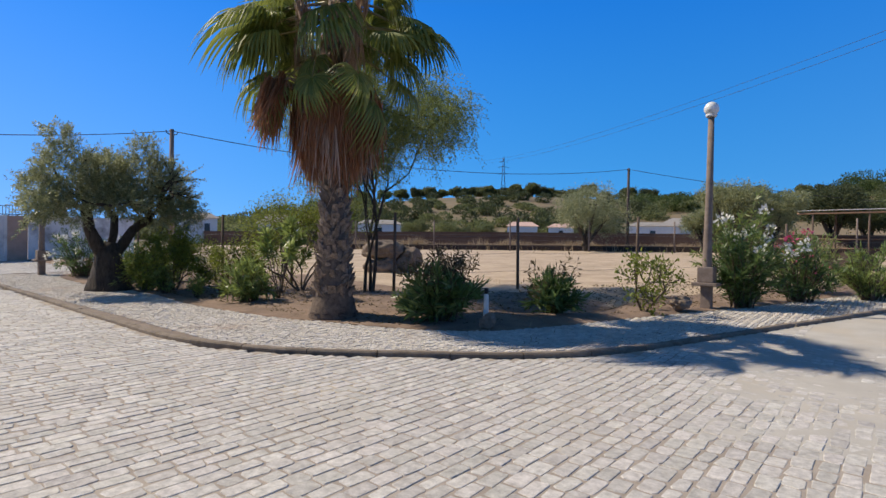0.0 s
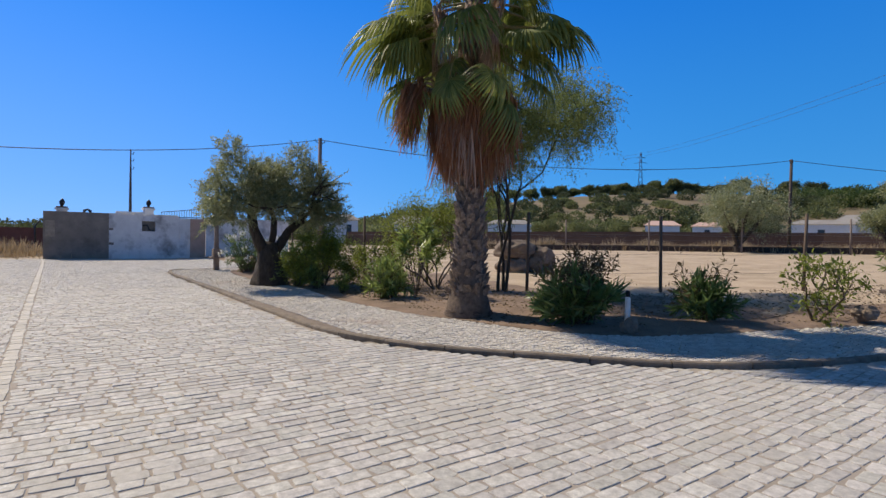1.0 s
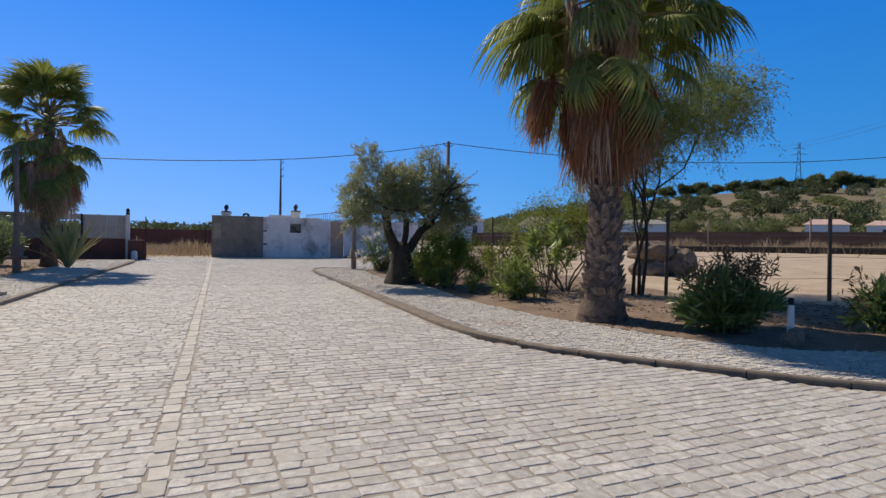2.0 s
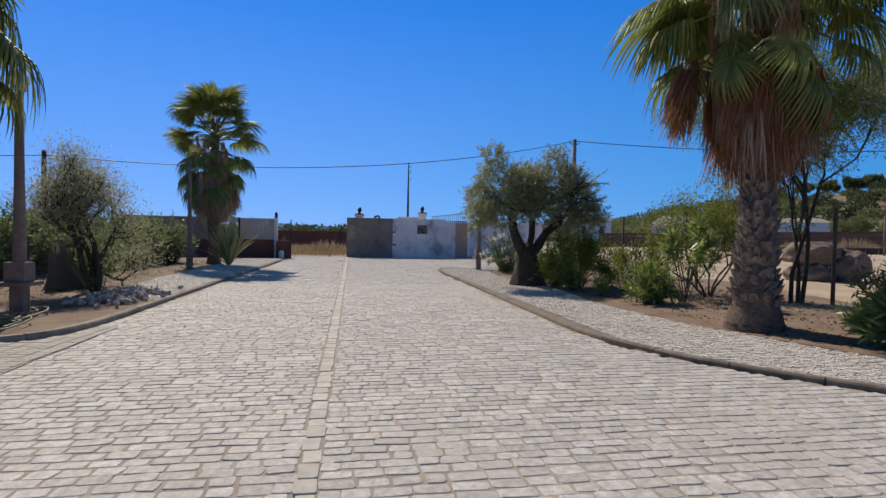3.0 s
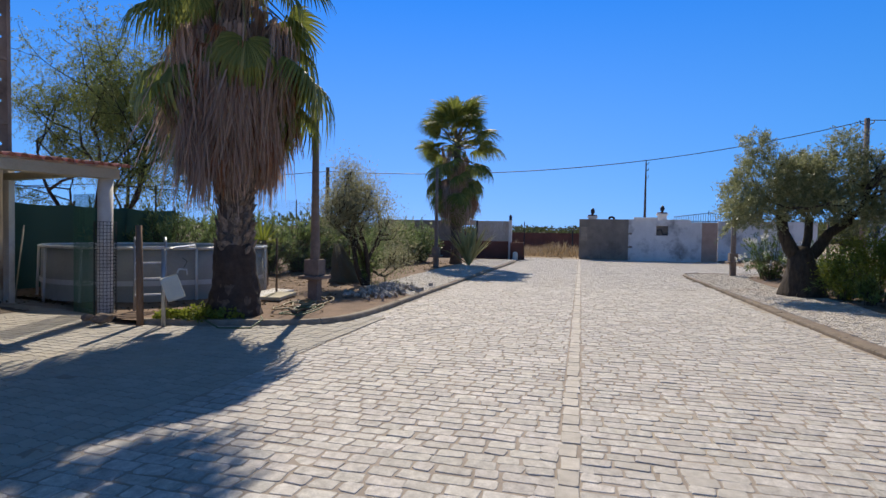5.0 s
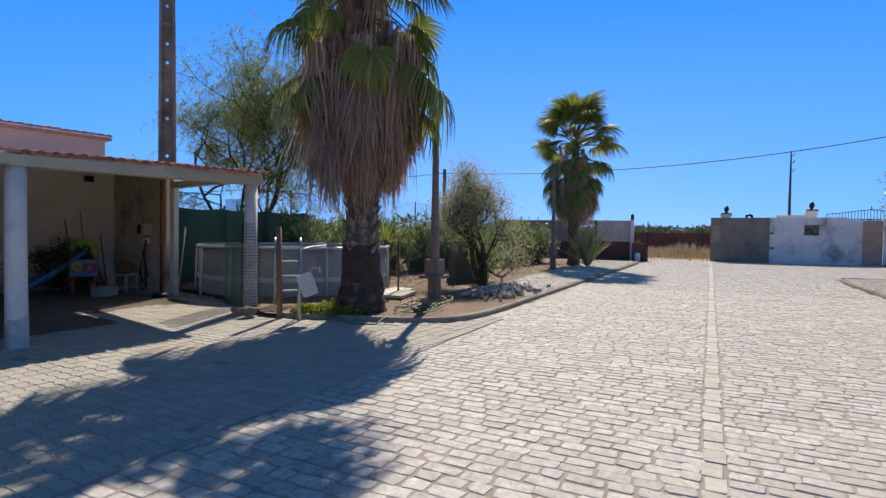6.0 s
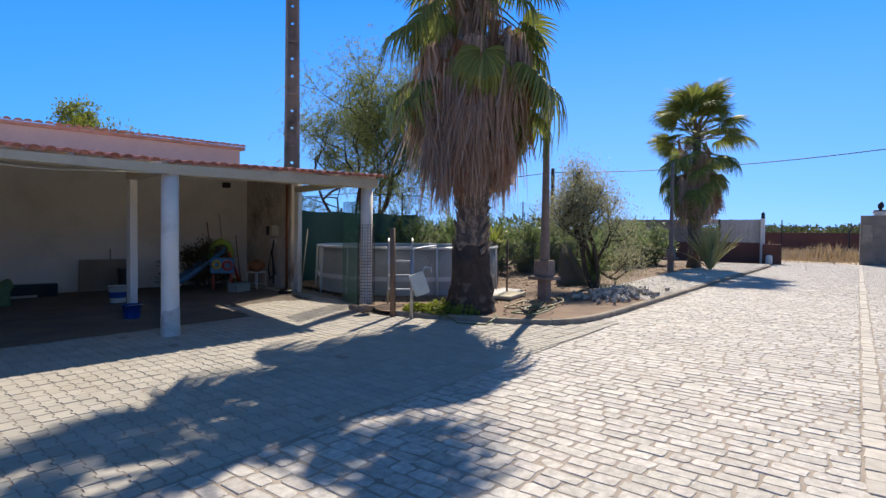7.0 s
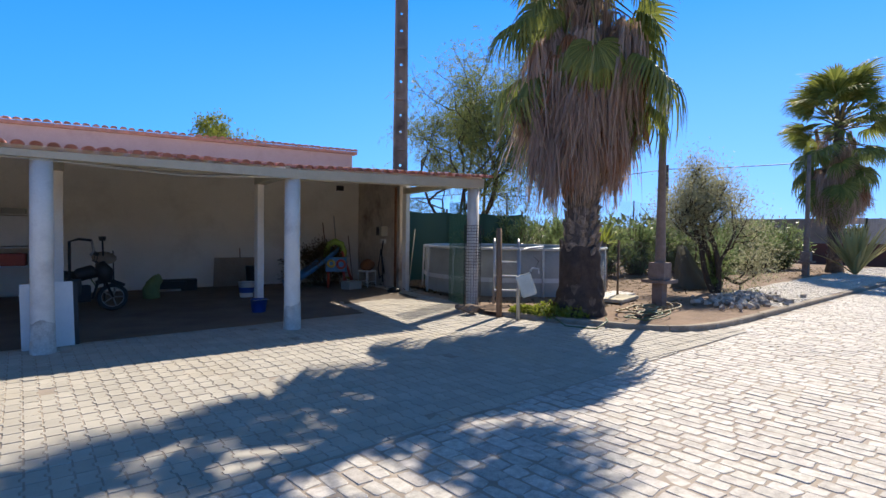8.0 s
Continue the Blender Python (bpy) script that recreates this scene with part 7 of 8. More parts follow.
hose("garden_hose", -9.6, -5.45, 0.10, 4, 4, 0.016, M_HOSE, "tangled tan hose lying round the lamp foot", 0.55)
hose("garden_hose", -9.0, -5.1, 0.10, 9, 2, 0.012, M_HOSE_G, "green hose lying on the soil", 0.5)
tagged(tube_part("garden_hose", [(-8.0, -5.4, 0.12), (-7.75, -5.2, 0.12), (-7.5, -5.25, 0.02), (-7.35, -5.7, 0.015), (-7.6, -6.2, 0.1), (-7.9, -6.1, 0.1)], 0.012, M_HOSE_G, None, 6), "green hose hanging over the kerb", "hose")
sl = bmesh.new()
box(sl, -0.55, 0.55, -0.22, 0.22, 0.0, 0.07, bevel=0.02, m=pose(-10.5, -6.6, 0.10, 0, 0, 12))
tagged(part("loose_slab", sl, M_BEAM), "pale loose slab lying on the soil", "slab")
sl = bmesh.new()
box(sl, -0.5, 0.5, -0.3, 0.3, 0.0, 0.05, bevel=0.02, m=pose(-10.9, -7.1, 0.10, 0, 4, -10))
tagged(part("loose_slab", sl, M_WHITE), "white loose slab near the pool", "slab")
for k, (x, y, sx) in enumerate(((-9.1, -5.35, 0.2), (-7.0, -7.5, 0.25), (-6.95, -7.75, 0.16), (-8.7, -5.2, 0.14))):
    boulder("loose_stone", x, y, 0.12, sx * 0.6, sx * 0.45, sx * 0.3, 20 + k, "pale loose stone by the kerb", "loose stones")


# dry leaves and twigs lying on the soil
def litter(name, n, seed, area, zf, label, mat=M_DRYLEAF, size=0.06):
    rng = np.random.default_rng(seed)
    x = rng.uniform(area[0], area[1], n * 3)
    y = rng.uniform(area[2], area[3], n * 3)
    if area[4] is not None:
        ok = area[4](np.stack([x, y], 1))
        x, y = x[ok], y[ok]
    x, y = x[:n], y[:n]
    C = np.stack([x, y, zf(x, y)], 1)
    D = rng.normal(size=(len(x), 3)) * np.array([1, 1, 0.12])
    v, f = leaf_arrays(C, D, size, size * 0.35, rng)
    return tagged(raw(name, v, f, mat), label, "litter", kind="stuff")


BED_LINE = along(BED_N, 0.25)


def bed_z(x, y):
    """Height of the planting bed's soil."""
    p = np.stack([x, y], 1)
    k, b = side(p, KN), side(p, BED_LINE)
    u = np.clip(b / (0.9 * np.maximum(k - b, 0.3)), 0, 1)
    return np.array([rise(v) for v in y]) + 0.057 + 0.065 * u


litter("leaf_litter", 9000, 300, (-24, 2, 6.0, 20, lambda p: (side(p, KN) > 2.2) & (side(p, KN) < 6.5)), bed_z, "dry leaves scattered over the planting bed", size=0.07)
litter("leaf_litter", 5000, 301, (-30, -8, -14, -5.2, lambda p: (p[:, 1] < -6.4) | ((p[:, 0] > -12.0) & (side(p, KS) < -0.25))), lambda x, y: 0.082 + 0.0 * x, "dry leaves scattered over the garden soil", size=0.08)
grass_band("dry_tufts", [(-26, 12.5), (-15, 13), (-9, 16), (-5, 22)], 4.0, 5000, 0.14, 302, "short dry grass in the sandy field")


# ---- carport clutter ----
def leaning_board(name, x, y, w, h, lean, rz, mat, label, thick=0.02):
    bm = bmesh.new()
    box(bm, -w / 2, w / 2, 0, thick, 0, h, bevel=0.004)
    o = part(name, bm, mat)
    o.matrix_world = pose(x, y, 0.0, lean, 0, rz)
    return tagged(o, label, "board")


leaning_board("white_board", -0.86, -8.68, 0.30, 0.79, 7, 8, M_BOARD, "white board leaning against the column")
leaning_board("white_board", -1.12, -8.72, 0.25, 0.80, 7, 6, M_BOARD, "white board leaning behind the column")
leaning_board("dark_board", -1.272, -8.75, 0.05, 0.76, 7, 6, M_BLACK, "narrow dark board beside the white ones")
leaning_board("sheet", -5.4, back_y(-5.4) + 0.22, 1.02, 0.78, -12, -9, M_PLY, "brown board leaning on the wall")
leaning_board("low_crate_board", -4.0, back_y(-4.0) + 0.6, 0.8, 0.28, -4, -9, M_BLACK, "dark low panel before the board", 0.2)


def bucket(x, y, r, h, mat, label, band=None):
    t = thing("bucket", label, "bucket", (x, y, 0), group="buckets")
    vs, fs, n = [], [], 20
    for k in range(n):
        a = k * math.tau / n
        for rr, z in ((r * 0.8, 0.0), (r, h), (r * 1.06, h), (r * 0.95, h - 0.005), (r * 0.75, 0.02)):
            vs.append((rr * math.cos(a), rr * math.sin(a), z))
    for k in range(n):
        q = (k + 1) % n
        for j in range(4):
            fs.append((5 * k + j, 5 * q + j, 5 * q + j + 1, 5 * k + j + 1))
    fs.append(tuple(5 * k + 4 for k in range(n)))
    raw("pail", vs, fs, mat, t, smooth=True)
    tube_part("bail", [(r * math.cos(a), r * 1.02 * math.sin(a) * 0.4 + r * 0.7, h - 0.02 + 0.02 * math.sin(a)) for a in np.linspace(0, math.pi, 9)], 0.006, M_METAL, t, 5)
    if band:
        bm = bmesh.new()
        tube(bm, [(0, 0, h * 0.3), (0, 0, h * 0.65)], [r * 0.875, r * 0.945], 20, cap=False)
        part("label_band", bm, band, t, "blue printed band")


bucket(-4.14, -10.02, 0.145, 0.24, M_BLUE, "blue plastic bucket beside the post")
bucket(-4.80, -12.3, 0.17, 0.34, M_PLASTIC_W, "white plastic bucket with a blue band", M_BLUE)
bn = thing("dark_bin", "dark plastic bin behind the post", "bin", (-5.6, -13.9, 0))
bm = bmesh.new()
tube(bm, [(0, 0, 0), (0, 0, 0.02), (0, 0, 0.55), (0, 0, 0.58)], [0.15, 0.16, 0.2, 0.19], 14)
part("body", bm, M_BLACK, bn)
tr = thing("trough", "low black trough on the floor", "trough", (-3.72, back_y(-3.7) + 0.75, 0), -9)
bm = bmesh.new()
box(bm, -0.42, 0.42, -0.14, 0.14, 0.06, 0.24, bevel=0.02)
part("tub", bm, M_BLACK, tr)
box_part("block", (-0.3, 0.25, -0.1, 0.1, 0, 0.06), M_BLOCK, tr, 0.005)


def broom(x, y, h, lean, rz, mat, label, head=True, name="broom"):
    t = thing(name, label, "tool", (x, y, 0), rz)
    dx = h * math.tan(radians(lean))
    tube_part("handle", [(0, 0, 0.02), (0, -dx * 0.5, h * 0.5), (0, -dx, h)], 0.014, mat, t, 6)
    if head:
        bm = bmesh.new()
        box(bm, -0.16, 0.16, -0.03, 0.03, 0.0, 0.13, bevel=0.01)
        part("head", bm, M_WOOD, t)


broom(-2.75, back_y(-2.75) + 0.35, 0.95, 8, 0, M_BLACK, "dark broom handle leaning on the wall", False)
broom(-2.45, back_y(-2.45) + 0.55, 0.55, 30, 60, M_HOSE_G, "green broom lying against the wall")
broom(-5.55, back_y(-5.5) + 0.3, 1.0, 6, 0, M_WOOD, "stick leaning on the wall", False, "stick")
broom(-7.65, -13.7, 1.7, 8, 30, M_WOOD, "wooden pole leaning in the corner", False, "stick")
broom(-7.9, -13.6, 1.9, 7, 20, M_METAL, "long pole leaning in the corner", False, "stick")
broom(-8.2, -13.4, 1.35, 9, 10, M_WOOD, "broom leaning in the corner")
broom(-8.75, -11.6, 1.55, 6, 250, M_BEAM, "pale pole leaning by the pool opening", False, "stick")


def wheel(parent, x, y, z, r, w):
    """A spoked wheel in the x-z plane."""
    tv, tf, n, m = [], [], 28, 8
    for k in range(n):
        a = k * math.tau / n
        for j in range(m):
            b2 = j * math.tau / m
            rr = r - w + w * math.cos(b2)
            tv.append((x + rr * math.cos(a), y + w * 0.9 * math.sin(b2), z + rr * math.sin(a)))
    for k in range(n):
        for j in range(m):
            tf.append((k * m + j, ((k + 1) % n) * m + j, ((k + 1) % n) * m + (j + 1) % m, k * m + (j + 1) % m))
    wh = raw("wheel", tv, tf, M_BLACK, parent, "black tyre", smooth=True)
    rim = tube_part("rim", [(x + (r - 2 * w) * math.cos(a), y, z + (r - 2 * w) * math.sin(a)) for a in np.linspace(0, math.tau, 25)], 0.012, M_METAL, wh, 6)
    for k in range(5):
        a = k * math.tau / 5
        tube_part("spoke", [(x, y, z), (x + (r - 2 * w) * math.cos(a), y, z + (r - 2 * w) * math.sin(a))], 0.016, M_METAL, wh, 5)


def motorbike():
    t = thing("motorbike", "dark motorbike parked under the carport", "motorbike", (-1.66, -11.75, 0), 176)
    t.matrix_world = t.matrix_world @ Matrix.Scale(0.82, 4)
    wheel(t, 0.62, 0, 0.30, 0.30, 0.045)
    wheel(t, -0.62, 0, 0.30, 0.30, 0.05)
    tube_part("fork", [(0.62, 0.06, 0.3), (0.45, 0.05, 0.75), (0.36, 0.04, 1.0)], 0.025, M_IRON, t, 8)
    tube_part("fork", [(0.62, -0.06, 0.3), (0.45, -0.05, 0.75), (0.36, -0.04, 1.0)], 0.025, M_IRON, t, 8)
    bm = bmesh.new()
    tube(bm, [(0.42, 0, 0.80), (0.22, 0, 0.86), (0.0, 0, 0.80), (-0.1, 0, 0.76)], [0.05, 0.15, 0.14, 0.06], 12)
    part("tank", bm, M_BLACK, t, "dark fuel tank")
    bm = bmesh.new()
    tube(bm, [(-0.05, 0, 0.78), (-0.35, 0, 0.78), (-0.75, 0, 0.84)], [0.10, 0.13, 0.07], 10)
    part("seat", bm, M_BLACK, t)
    bm = bmesh.new()
    box(bm, -0.18, 0.22, -0.13, 0.13, 0.22, 0.58, bevel=0.05)
    part("engine", bm, M_IRON, t)
    bm = bmesh.new()
    box(bm, -0.62, 0.05, -0.17, 0.17, 0.38, 0.74, bevel=0.07)
    part("side_cover", bm, M_BLACK, t, "dark side covers")
    bm = bmesh.new()
    tube(bm, [(0.52, 0, 0.62), (0.47, 0, 0.85), (0.38, 0, 1.06)], [0.10, 0.17, 0.09], 12)
    part("fairing", bm, M_BLACK, t, "dark front fairing")
    tube_part("frame", [(0.4, 0, 0.8), (0.25, 0, 0.3), (-0.2, 0, 0.25), (-0.62, 0, 0.3)], 0.03, M_BLACK, t, 8)
    tube_part("exhaust", [(0.15, 0.14, 0.3), (-0.2, 0.16, 0.26), (-0.7, 0.17, 0.36)], [0.025, 0.035, 0.045], M_METAL, t, 8)
    tube_part("handlebar", [(0.28, 0.34, 1.08), (0.34, 0.16, 1.06), (0.36, 0, 1.02), (0.34, -0.16, 1.06), (0.28, -0.34, 1.08)], 0.016, M_BLACK, t, 7)
    for s in (1, -1):
        m_ = tube_part("mirror", [(0.3, 0.26 * s, 1.07), (0.32, 0.3 * s, 1.22)], 0.007, M_BLACK, t, 5)
        bm = bmesh.new()
        tube(bm, [(0.31, 0.3 * s - 0.06, 1.24), (0.31, 0.3 * s, 1.25), (0.31, 0.3 * s + 0.06, 1.24)], [0.02, 0.045, 0.02], 8)
        part("glass", bm, M_BLACK, m_)
    bm = bmesh.new()
    tube(bm, [(0.45, 0, 0.9), (0.56, 0, 0.9)], [0.06, 0.085], 12)
    part("headlight", bm, M_METAL, t)
    bm = bmesh.new()
    tube(bm, [(0.3, 0, 0.62), (0.55, 0, 0.67), (0.85, 0, 0.55)], [0.05, 0.06, 0.03], 6)
    part("mudguard", bm, M_BLACK, t)


motorbike()
fan = thing("pedestal_fan", "dark round-headed stand by the motorbike", "stand", (-2.1, -12.1, 0))
tube_part("pole", [(0, 0, 0), (0.0, 0, 0.6), (0.03, 0, 1.28)], 0.016, M_BLACK, fan, 7)
bm = bmesh.new()
tube(bm, [(0, -0.02, 0.9), (0, 0.0, 0.93), (0, 0.02, 0.96)], [0.05, 0.2, 0.06], 14)
part("head", bm, M_PLY, fan)
bm = bmesh.new()
tube(bm, [(0.03, 0, 1.24), (0.03, 0, 1.32)], [0.05, 0.06], 8)
part("cap", bm, M_BLACK, fan)
gr_ = thing("hook_stand", "dark upright frame with a hook", "frame", (-1.45, -11.0, 0))
tube_part("upright", [(0, 0, 0), (0, 0, 1.25), (-0.12, 0, 1.29), (-0.3, 0, 1.27)], 0.022, M_BLACK, gr_, 6)
tube_part("hook", [(-0.3, 0, 1.27), (-0.33, 0, 1.1), (-0.28, 0, 1.02)], 0.02, M_METAL, gr_, 6)

# shelves at the far end of the carport
sh = thing("shelf_unit", "pale wall shelves loaded with boxes", "shelf", (-0.37, back_y(-0.37) + 0.42, 0), -9)
for z in (0.62, 1.02, 1.72):
    box_part("shelf", (-0.9, 0.9, -0.25, 0.25, z, z + 0.03), M_BOARD, sh)
for x in (-0.88, 0.0, 0.88):
    box_part("upright", (x - 0.02, x + 0.02, -0.25, 0.25, 0, 1.75), M_BOARD, sh)
box_part("cupboard_door", (-0.86, -0.03, 0.245, 0.265, 1.08, 1.70), M_BOARD, sh)
box_part("cupboard_door", (0.03, 0.86, 0.245, 0.265, 1.08, 1.70), M_BOARD, sh)
for k, (x, w, h, mt) in enumerate(((-0.6, 0.4, 0.12, M_POOL), (-0.1, 0.35, 0.07, M_BLACK), (0.5, 0.3, 0.18, M_PLY))):
    o = box_part("storage_box", (x - w / 2, x + w / 2, -0.15, 0.15, 0, h), mt, None, 0.01)
    o.matrix_world = pose(-0.37, back_y(-0.37) + 0.42, 1.751, 0, 0, -9)
    tagged(o, "small box lying on the shelf", "box", "shelf boxes")
for k, (x, w, h, mt) in enumerate(((-0.5, 0.6, 0.26, M_TOYRED), (0.4, 0.5, 0.22, M_BLACK))):
    o = box_part("storage_box", (x - w / 2, x + w / 2, -0.18, 0.18, 0, h), mt, None, 0.03)
    o.matrix_world = pose(-0.37, back_y(-0.37) + 0.42, 0.651, 0, 0, -9)
    tagged(o, "dark box on the lower shelf", "box", "shelf boxes")


# toys and tools in the corner
def slide():
    t = thing("toy_slide", "blue plastic toy slide with a lime top", "toy", (-7.52, -13.2, 0), -6)
    vs, fs = [], []
    for k in range(9):
        u = k / 8
        x = 1.35 - 1.35 * u
        z = 0.10 + 0.85 * u ** 1.3
        for y, dz in ((-0.2, 0.12), (-0.17, 0.0), (0.17, 0.0), (0.2, 0.12)):
            vs.append((x, y, z + dz))
    for k in range(8):
        for j in range(3):
            fs.append((4 * k + j, 4 * k + j + 1, 4 * k + j + 5, 4 * k + j + 4))
    o = raw("chute", vs, fs, M_TOYBLUE, t, "blue chute", smooth=True)
    o.modifiers.new("thick", "SOLIDIFY").thickness = 0.03
    ma = pose(0.0, 0.0, 0.0, 0, 0, 66)
    arch = [ma @ Vector(p) for p in ((0, -0.23, 0.72), (0, -0.23, 0.95), (0, -0.17, 1.12), (0, 0, 1.2), (0, 0.17, 1.12), (0, 0.23, 0.95), (0, 0.23, 0.72), (0, 0, 0.70), (0, -0.23, 0.72))]
    tube_part("arch", arch, 0.085, M_TOYGREEN, t, 10, "lime arch")
    for s in (-0.2, 0.2):
        tube_part("leg", [(-0.45, s, 0), (-0.1, s, 0.95)], 0.035, M_TOYRED, t, 8)
    for k in range(3):
        tube_part("step", [(-0.38 + 0.11 * k, -0.2, 0.22 + 0.26 * k), (-0.38 + 0.11 * k, 0.2, 0.22 + 0.26 * k)], 0.03, M_TOYYELLOW, t, 8)


slide()
ty = thing("activity_toy", "teal plastic toy panel with red and yellow shapes", "toy", (-7.35, -12.85, 0.42), -30)
bm = bmesh.new()
box(bm, -0.27, 0.27, -0.04, 0.04, 0.0, 0.38, bevel=0.035)
part("panel", bm, M_TOYBLUE, ty, "teal panel")
tube_part("ring", [(-0.12 + 0.10 * math.cos(a), 0.06, 0.20 + 0.10 * math.sin(a)) for a in np.linspace(0, math.tau, 15)], 0.032, M_TOYRED, ty, 7)
tube_part("ring", [(0.13 + 0.08 * math.cos(a), 0.06, 0.22 + 0.08 * math.sin(a)) for a in np.linspace(0, math.tau, 15)], 0.03, M_TOYYELLOW, ty, 7)
tube_part("foot", [(-0.2, 0, -0.42), (-0.2, 0, 0.02)], 0.03, M_TOYRED, ty, 7)
tube_part("foot", [(0.2, 0, -0.42), (0.2, 0, 0.02)], 0.03, M_TOYRED, ty, 7)
ch = thing("white_stool", "small white stool with thin legs", "stool", (-8.1, -12.55, 0), 20)
box_part("seat", (-0.19, 0.19, -0.17, 0.17, 0.42, 0.45), M_PLASTIC_W, ch, 0.008)
for sx in (-0.17, 0.17):
    for sy in (-0.15, 0.15):
        tube_part("leg", [(sx, sy, 0), (sx, sy, 0.43)], 0.014, M_PLASTIC_W, ch, 6)
for sy in (-0.15, 0.15):
    tube_part("bar", [(-0.17, sy, 0.16), (0.17, sy, 0.16)], 0.011, M_PLASTIC_W, ch, 6)
bm = bmesh.new()
bmesh.ops.create_icosphere(bm, subdivisions=2, radius=0.2)
for v in bm.verts:
    v.co *= 1 + 0.3 * noise.noise(v.co * 6)
    v.co.z *= 0.8
hp = part("bag_heap", bm, M_RUSTM, smooth=True)
hp.matrix_world = pose(-8.1, -12.55, 0.60)
tagged(hp, "rust-brown bundle lying on the stool", "bundle")
cr = box_part("grey_crate", (-0.22, 0.22, -0.15, 0.15, 0, 0.22), M_POOL, None, 0.015)
cr.matrix_world = pose(-7.5, -12.35, 0, 0, 0, 15)
tagged(cr, "grey plastic crate on the floor", "crate")
bg = bmesh.new()
bmesh.ops.create_icosphere(bg, subdivisions=2, radius=0.26)
for v in bg.verts:
    v.co *= 1 + 0.4 * noise.noise(v.co * 5)
    v.co.z = max(-0.1, v.co.z * 0.45)
bgo = part("dark_bag", bg, M_BLACK, smooth=True)
bgo.matrix_world = pose(-7.95, -11.15, 0.06) @ Matrix.Scale(0.62, 4)
tagged(bgo, "dark cloth bag lying by the opening", "bag")
# dark branches bundled against the wall
sprig = bushy("brushwood", -7.45, -13.65, 0.0, 1.3, 0.8, 95, "dark heap of brushwood against the wall", M_DRYLEAF, 0.09, 0.02, stems=9, per=6, depth=3, stem_r=0.02)

# green sack slumped against the wall
bm = bmesh.new()
tube(bm, [(0, 0, -0.01), (0, 0.01, 0.04), (-0.03, 0.02, 0.2), (-0.1, 0.0, 0.38), (-0.2, -0.02, 0.52), (-0.27, -0.03, 0.6)], [0.16, 0.22, 0.21, 0.17, 0.12, 0.05], 18)
for v in bm.verts:
    v.co += Vector((v.co.x, v.co.y, 0)).normalized() * (0.07 * noise.noise(v.co * 6) + 0.03 * noise.noise(v.co * 15))
sk = part("sack", bm, M_SACK, None, smooth=True)
sk.matrix_world = pose(-3.1, -13.2, 0.01, 0, 0, 10) @ Matrix.Scale(0.8, 4)
tagged(sk, "dull green sack slumped on the carport floor", "sack")

# meter box and cables on the side wall
mb = thing("meter_box", "small grey meter box with a dark door", "meter box", (-8.55, -12.35, 1.36), 78)
box_part("case", (-0.16, 0.16, -0.2, 0.0, 0, 0.26), M_BEAM, mb, 0.01)
box_part("door", (-0.15, 0.02, -0.215, -0.2, 0.02, 0.24), M_BLACK, mb, 0.004)
box_part("socket", (0.0, 0.1, -0.17, -0.02, -0.2, -0.08), M_PLASTIC_W, mb, 0.006)
tagged(tube_part("cable_loop", [(-8.42, -12.28, 1.25), (-8.38, -12.3, 0.9), (-8.40, -12.2, 0.4), (-8.37, -12.35, 0.25), (-8.38, -12.45, 0.5), (-8.40, -12.35, 1.0), (-8.38, -12.25, 0.6), (-8.36, -12.2, 0.15)], 0.022, M_BLACK, None, 6), "black cable hanging down the block wall", "cable")
tagged(tube_part("rusty_pipe", [(-8.33, -11.62, 0.0), (-8.33, -11.62, 2.6)], 0.035, M_RUSTM, None, 8), "rusty pipe at the end of the block wall", "pipe")
tagged(tube_part("beam_cable", [(2.0, -8.38, 2.26), (-0.9, -8.27, 2.24), (-2.4, -8.14, 2.17), (-3.8, -7.99, 2.24)], 0.006, M_BEAM, None, 5), "pale cable sagging along the front beam", "cable")
fl = box_part("junction_box", (-0.09, 0.09, -0.06, 0.06, -0.14, 0.0), M_BLACK, None, 0.01)
fl.matrix_world = pose(-8.25, back_y(-8.2) + 0.25, 2.78)
tagged(fl, "dark box fixed high in the corner", "box")


# ---- pieces of the road, courts and kerbs ----
def ring_stone(hx, hy, cut, inset, h, depth, rng, n8=True):
    """Outline rings of a worn sett: foot, shoulder, top."""
    if n8:
        o = np.array([(-hx + cut, -hy), (hx - cut, -hy), (hx, -hy + cut), (hx, hy - cut), (hx - cut, hy), (-hx + cut, hy), (-hx, hy - cut), (-hx, -hy + cut)])
    else:
        o = np.array([(-hx, -hy), (hx, -hy), (hx, hy), (-hx, hy)])
    o = o + rng.normal(size=o.shape) * 0.006
    t = o * np.array([1 - inset / hx, 1 - inset / hy])
    return o, t


class Pieces:
    """Collects many small stones into one mesh."""

    def __init__(self):
        self.v, self.f, self.n = [], [], 0

    def add(self, rings, zs):
        m = len(rings[0])
        for r, z in zip(rings, zs):
            zz = np.broadcast_to(np.asarray(z, float), (m,))
            self.v.append(np.column_stack([r, zz]))
        b = self.n
        for k in range(len(rings) - 1):
            for i in range(m):
                q = (i + 1) % m
                self.f.append((b + k * m + i, b + k * m + q, b + (k + 1) * m + q, b + (k + 1) * m + i))
        self.f.append(tuple(b + (len(rings) - 1) * m + i for i in range(m)))
        self.n += m * len(rings)

    def mesh(self, name, mat):
        me = bpy.data.meshes.new(name)
        me.from_pydata(np.vstack(self.v).tolist(), [], self.f)
        me.materials.append(mat)
        return me


def single(o, t, h, name, mat):
    p = Pieces()
    p.add([o, o * 0.45 + t * 0.55, t], [h - 0.011, h - 0.0016, h])
    return p.mesh(name, mat)


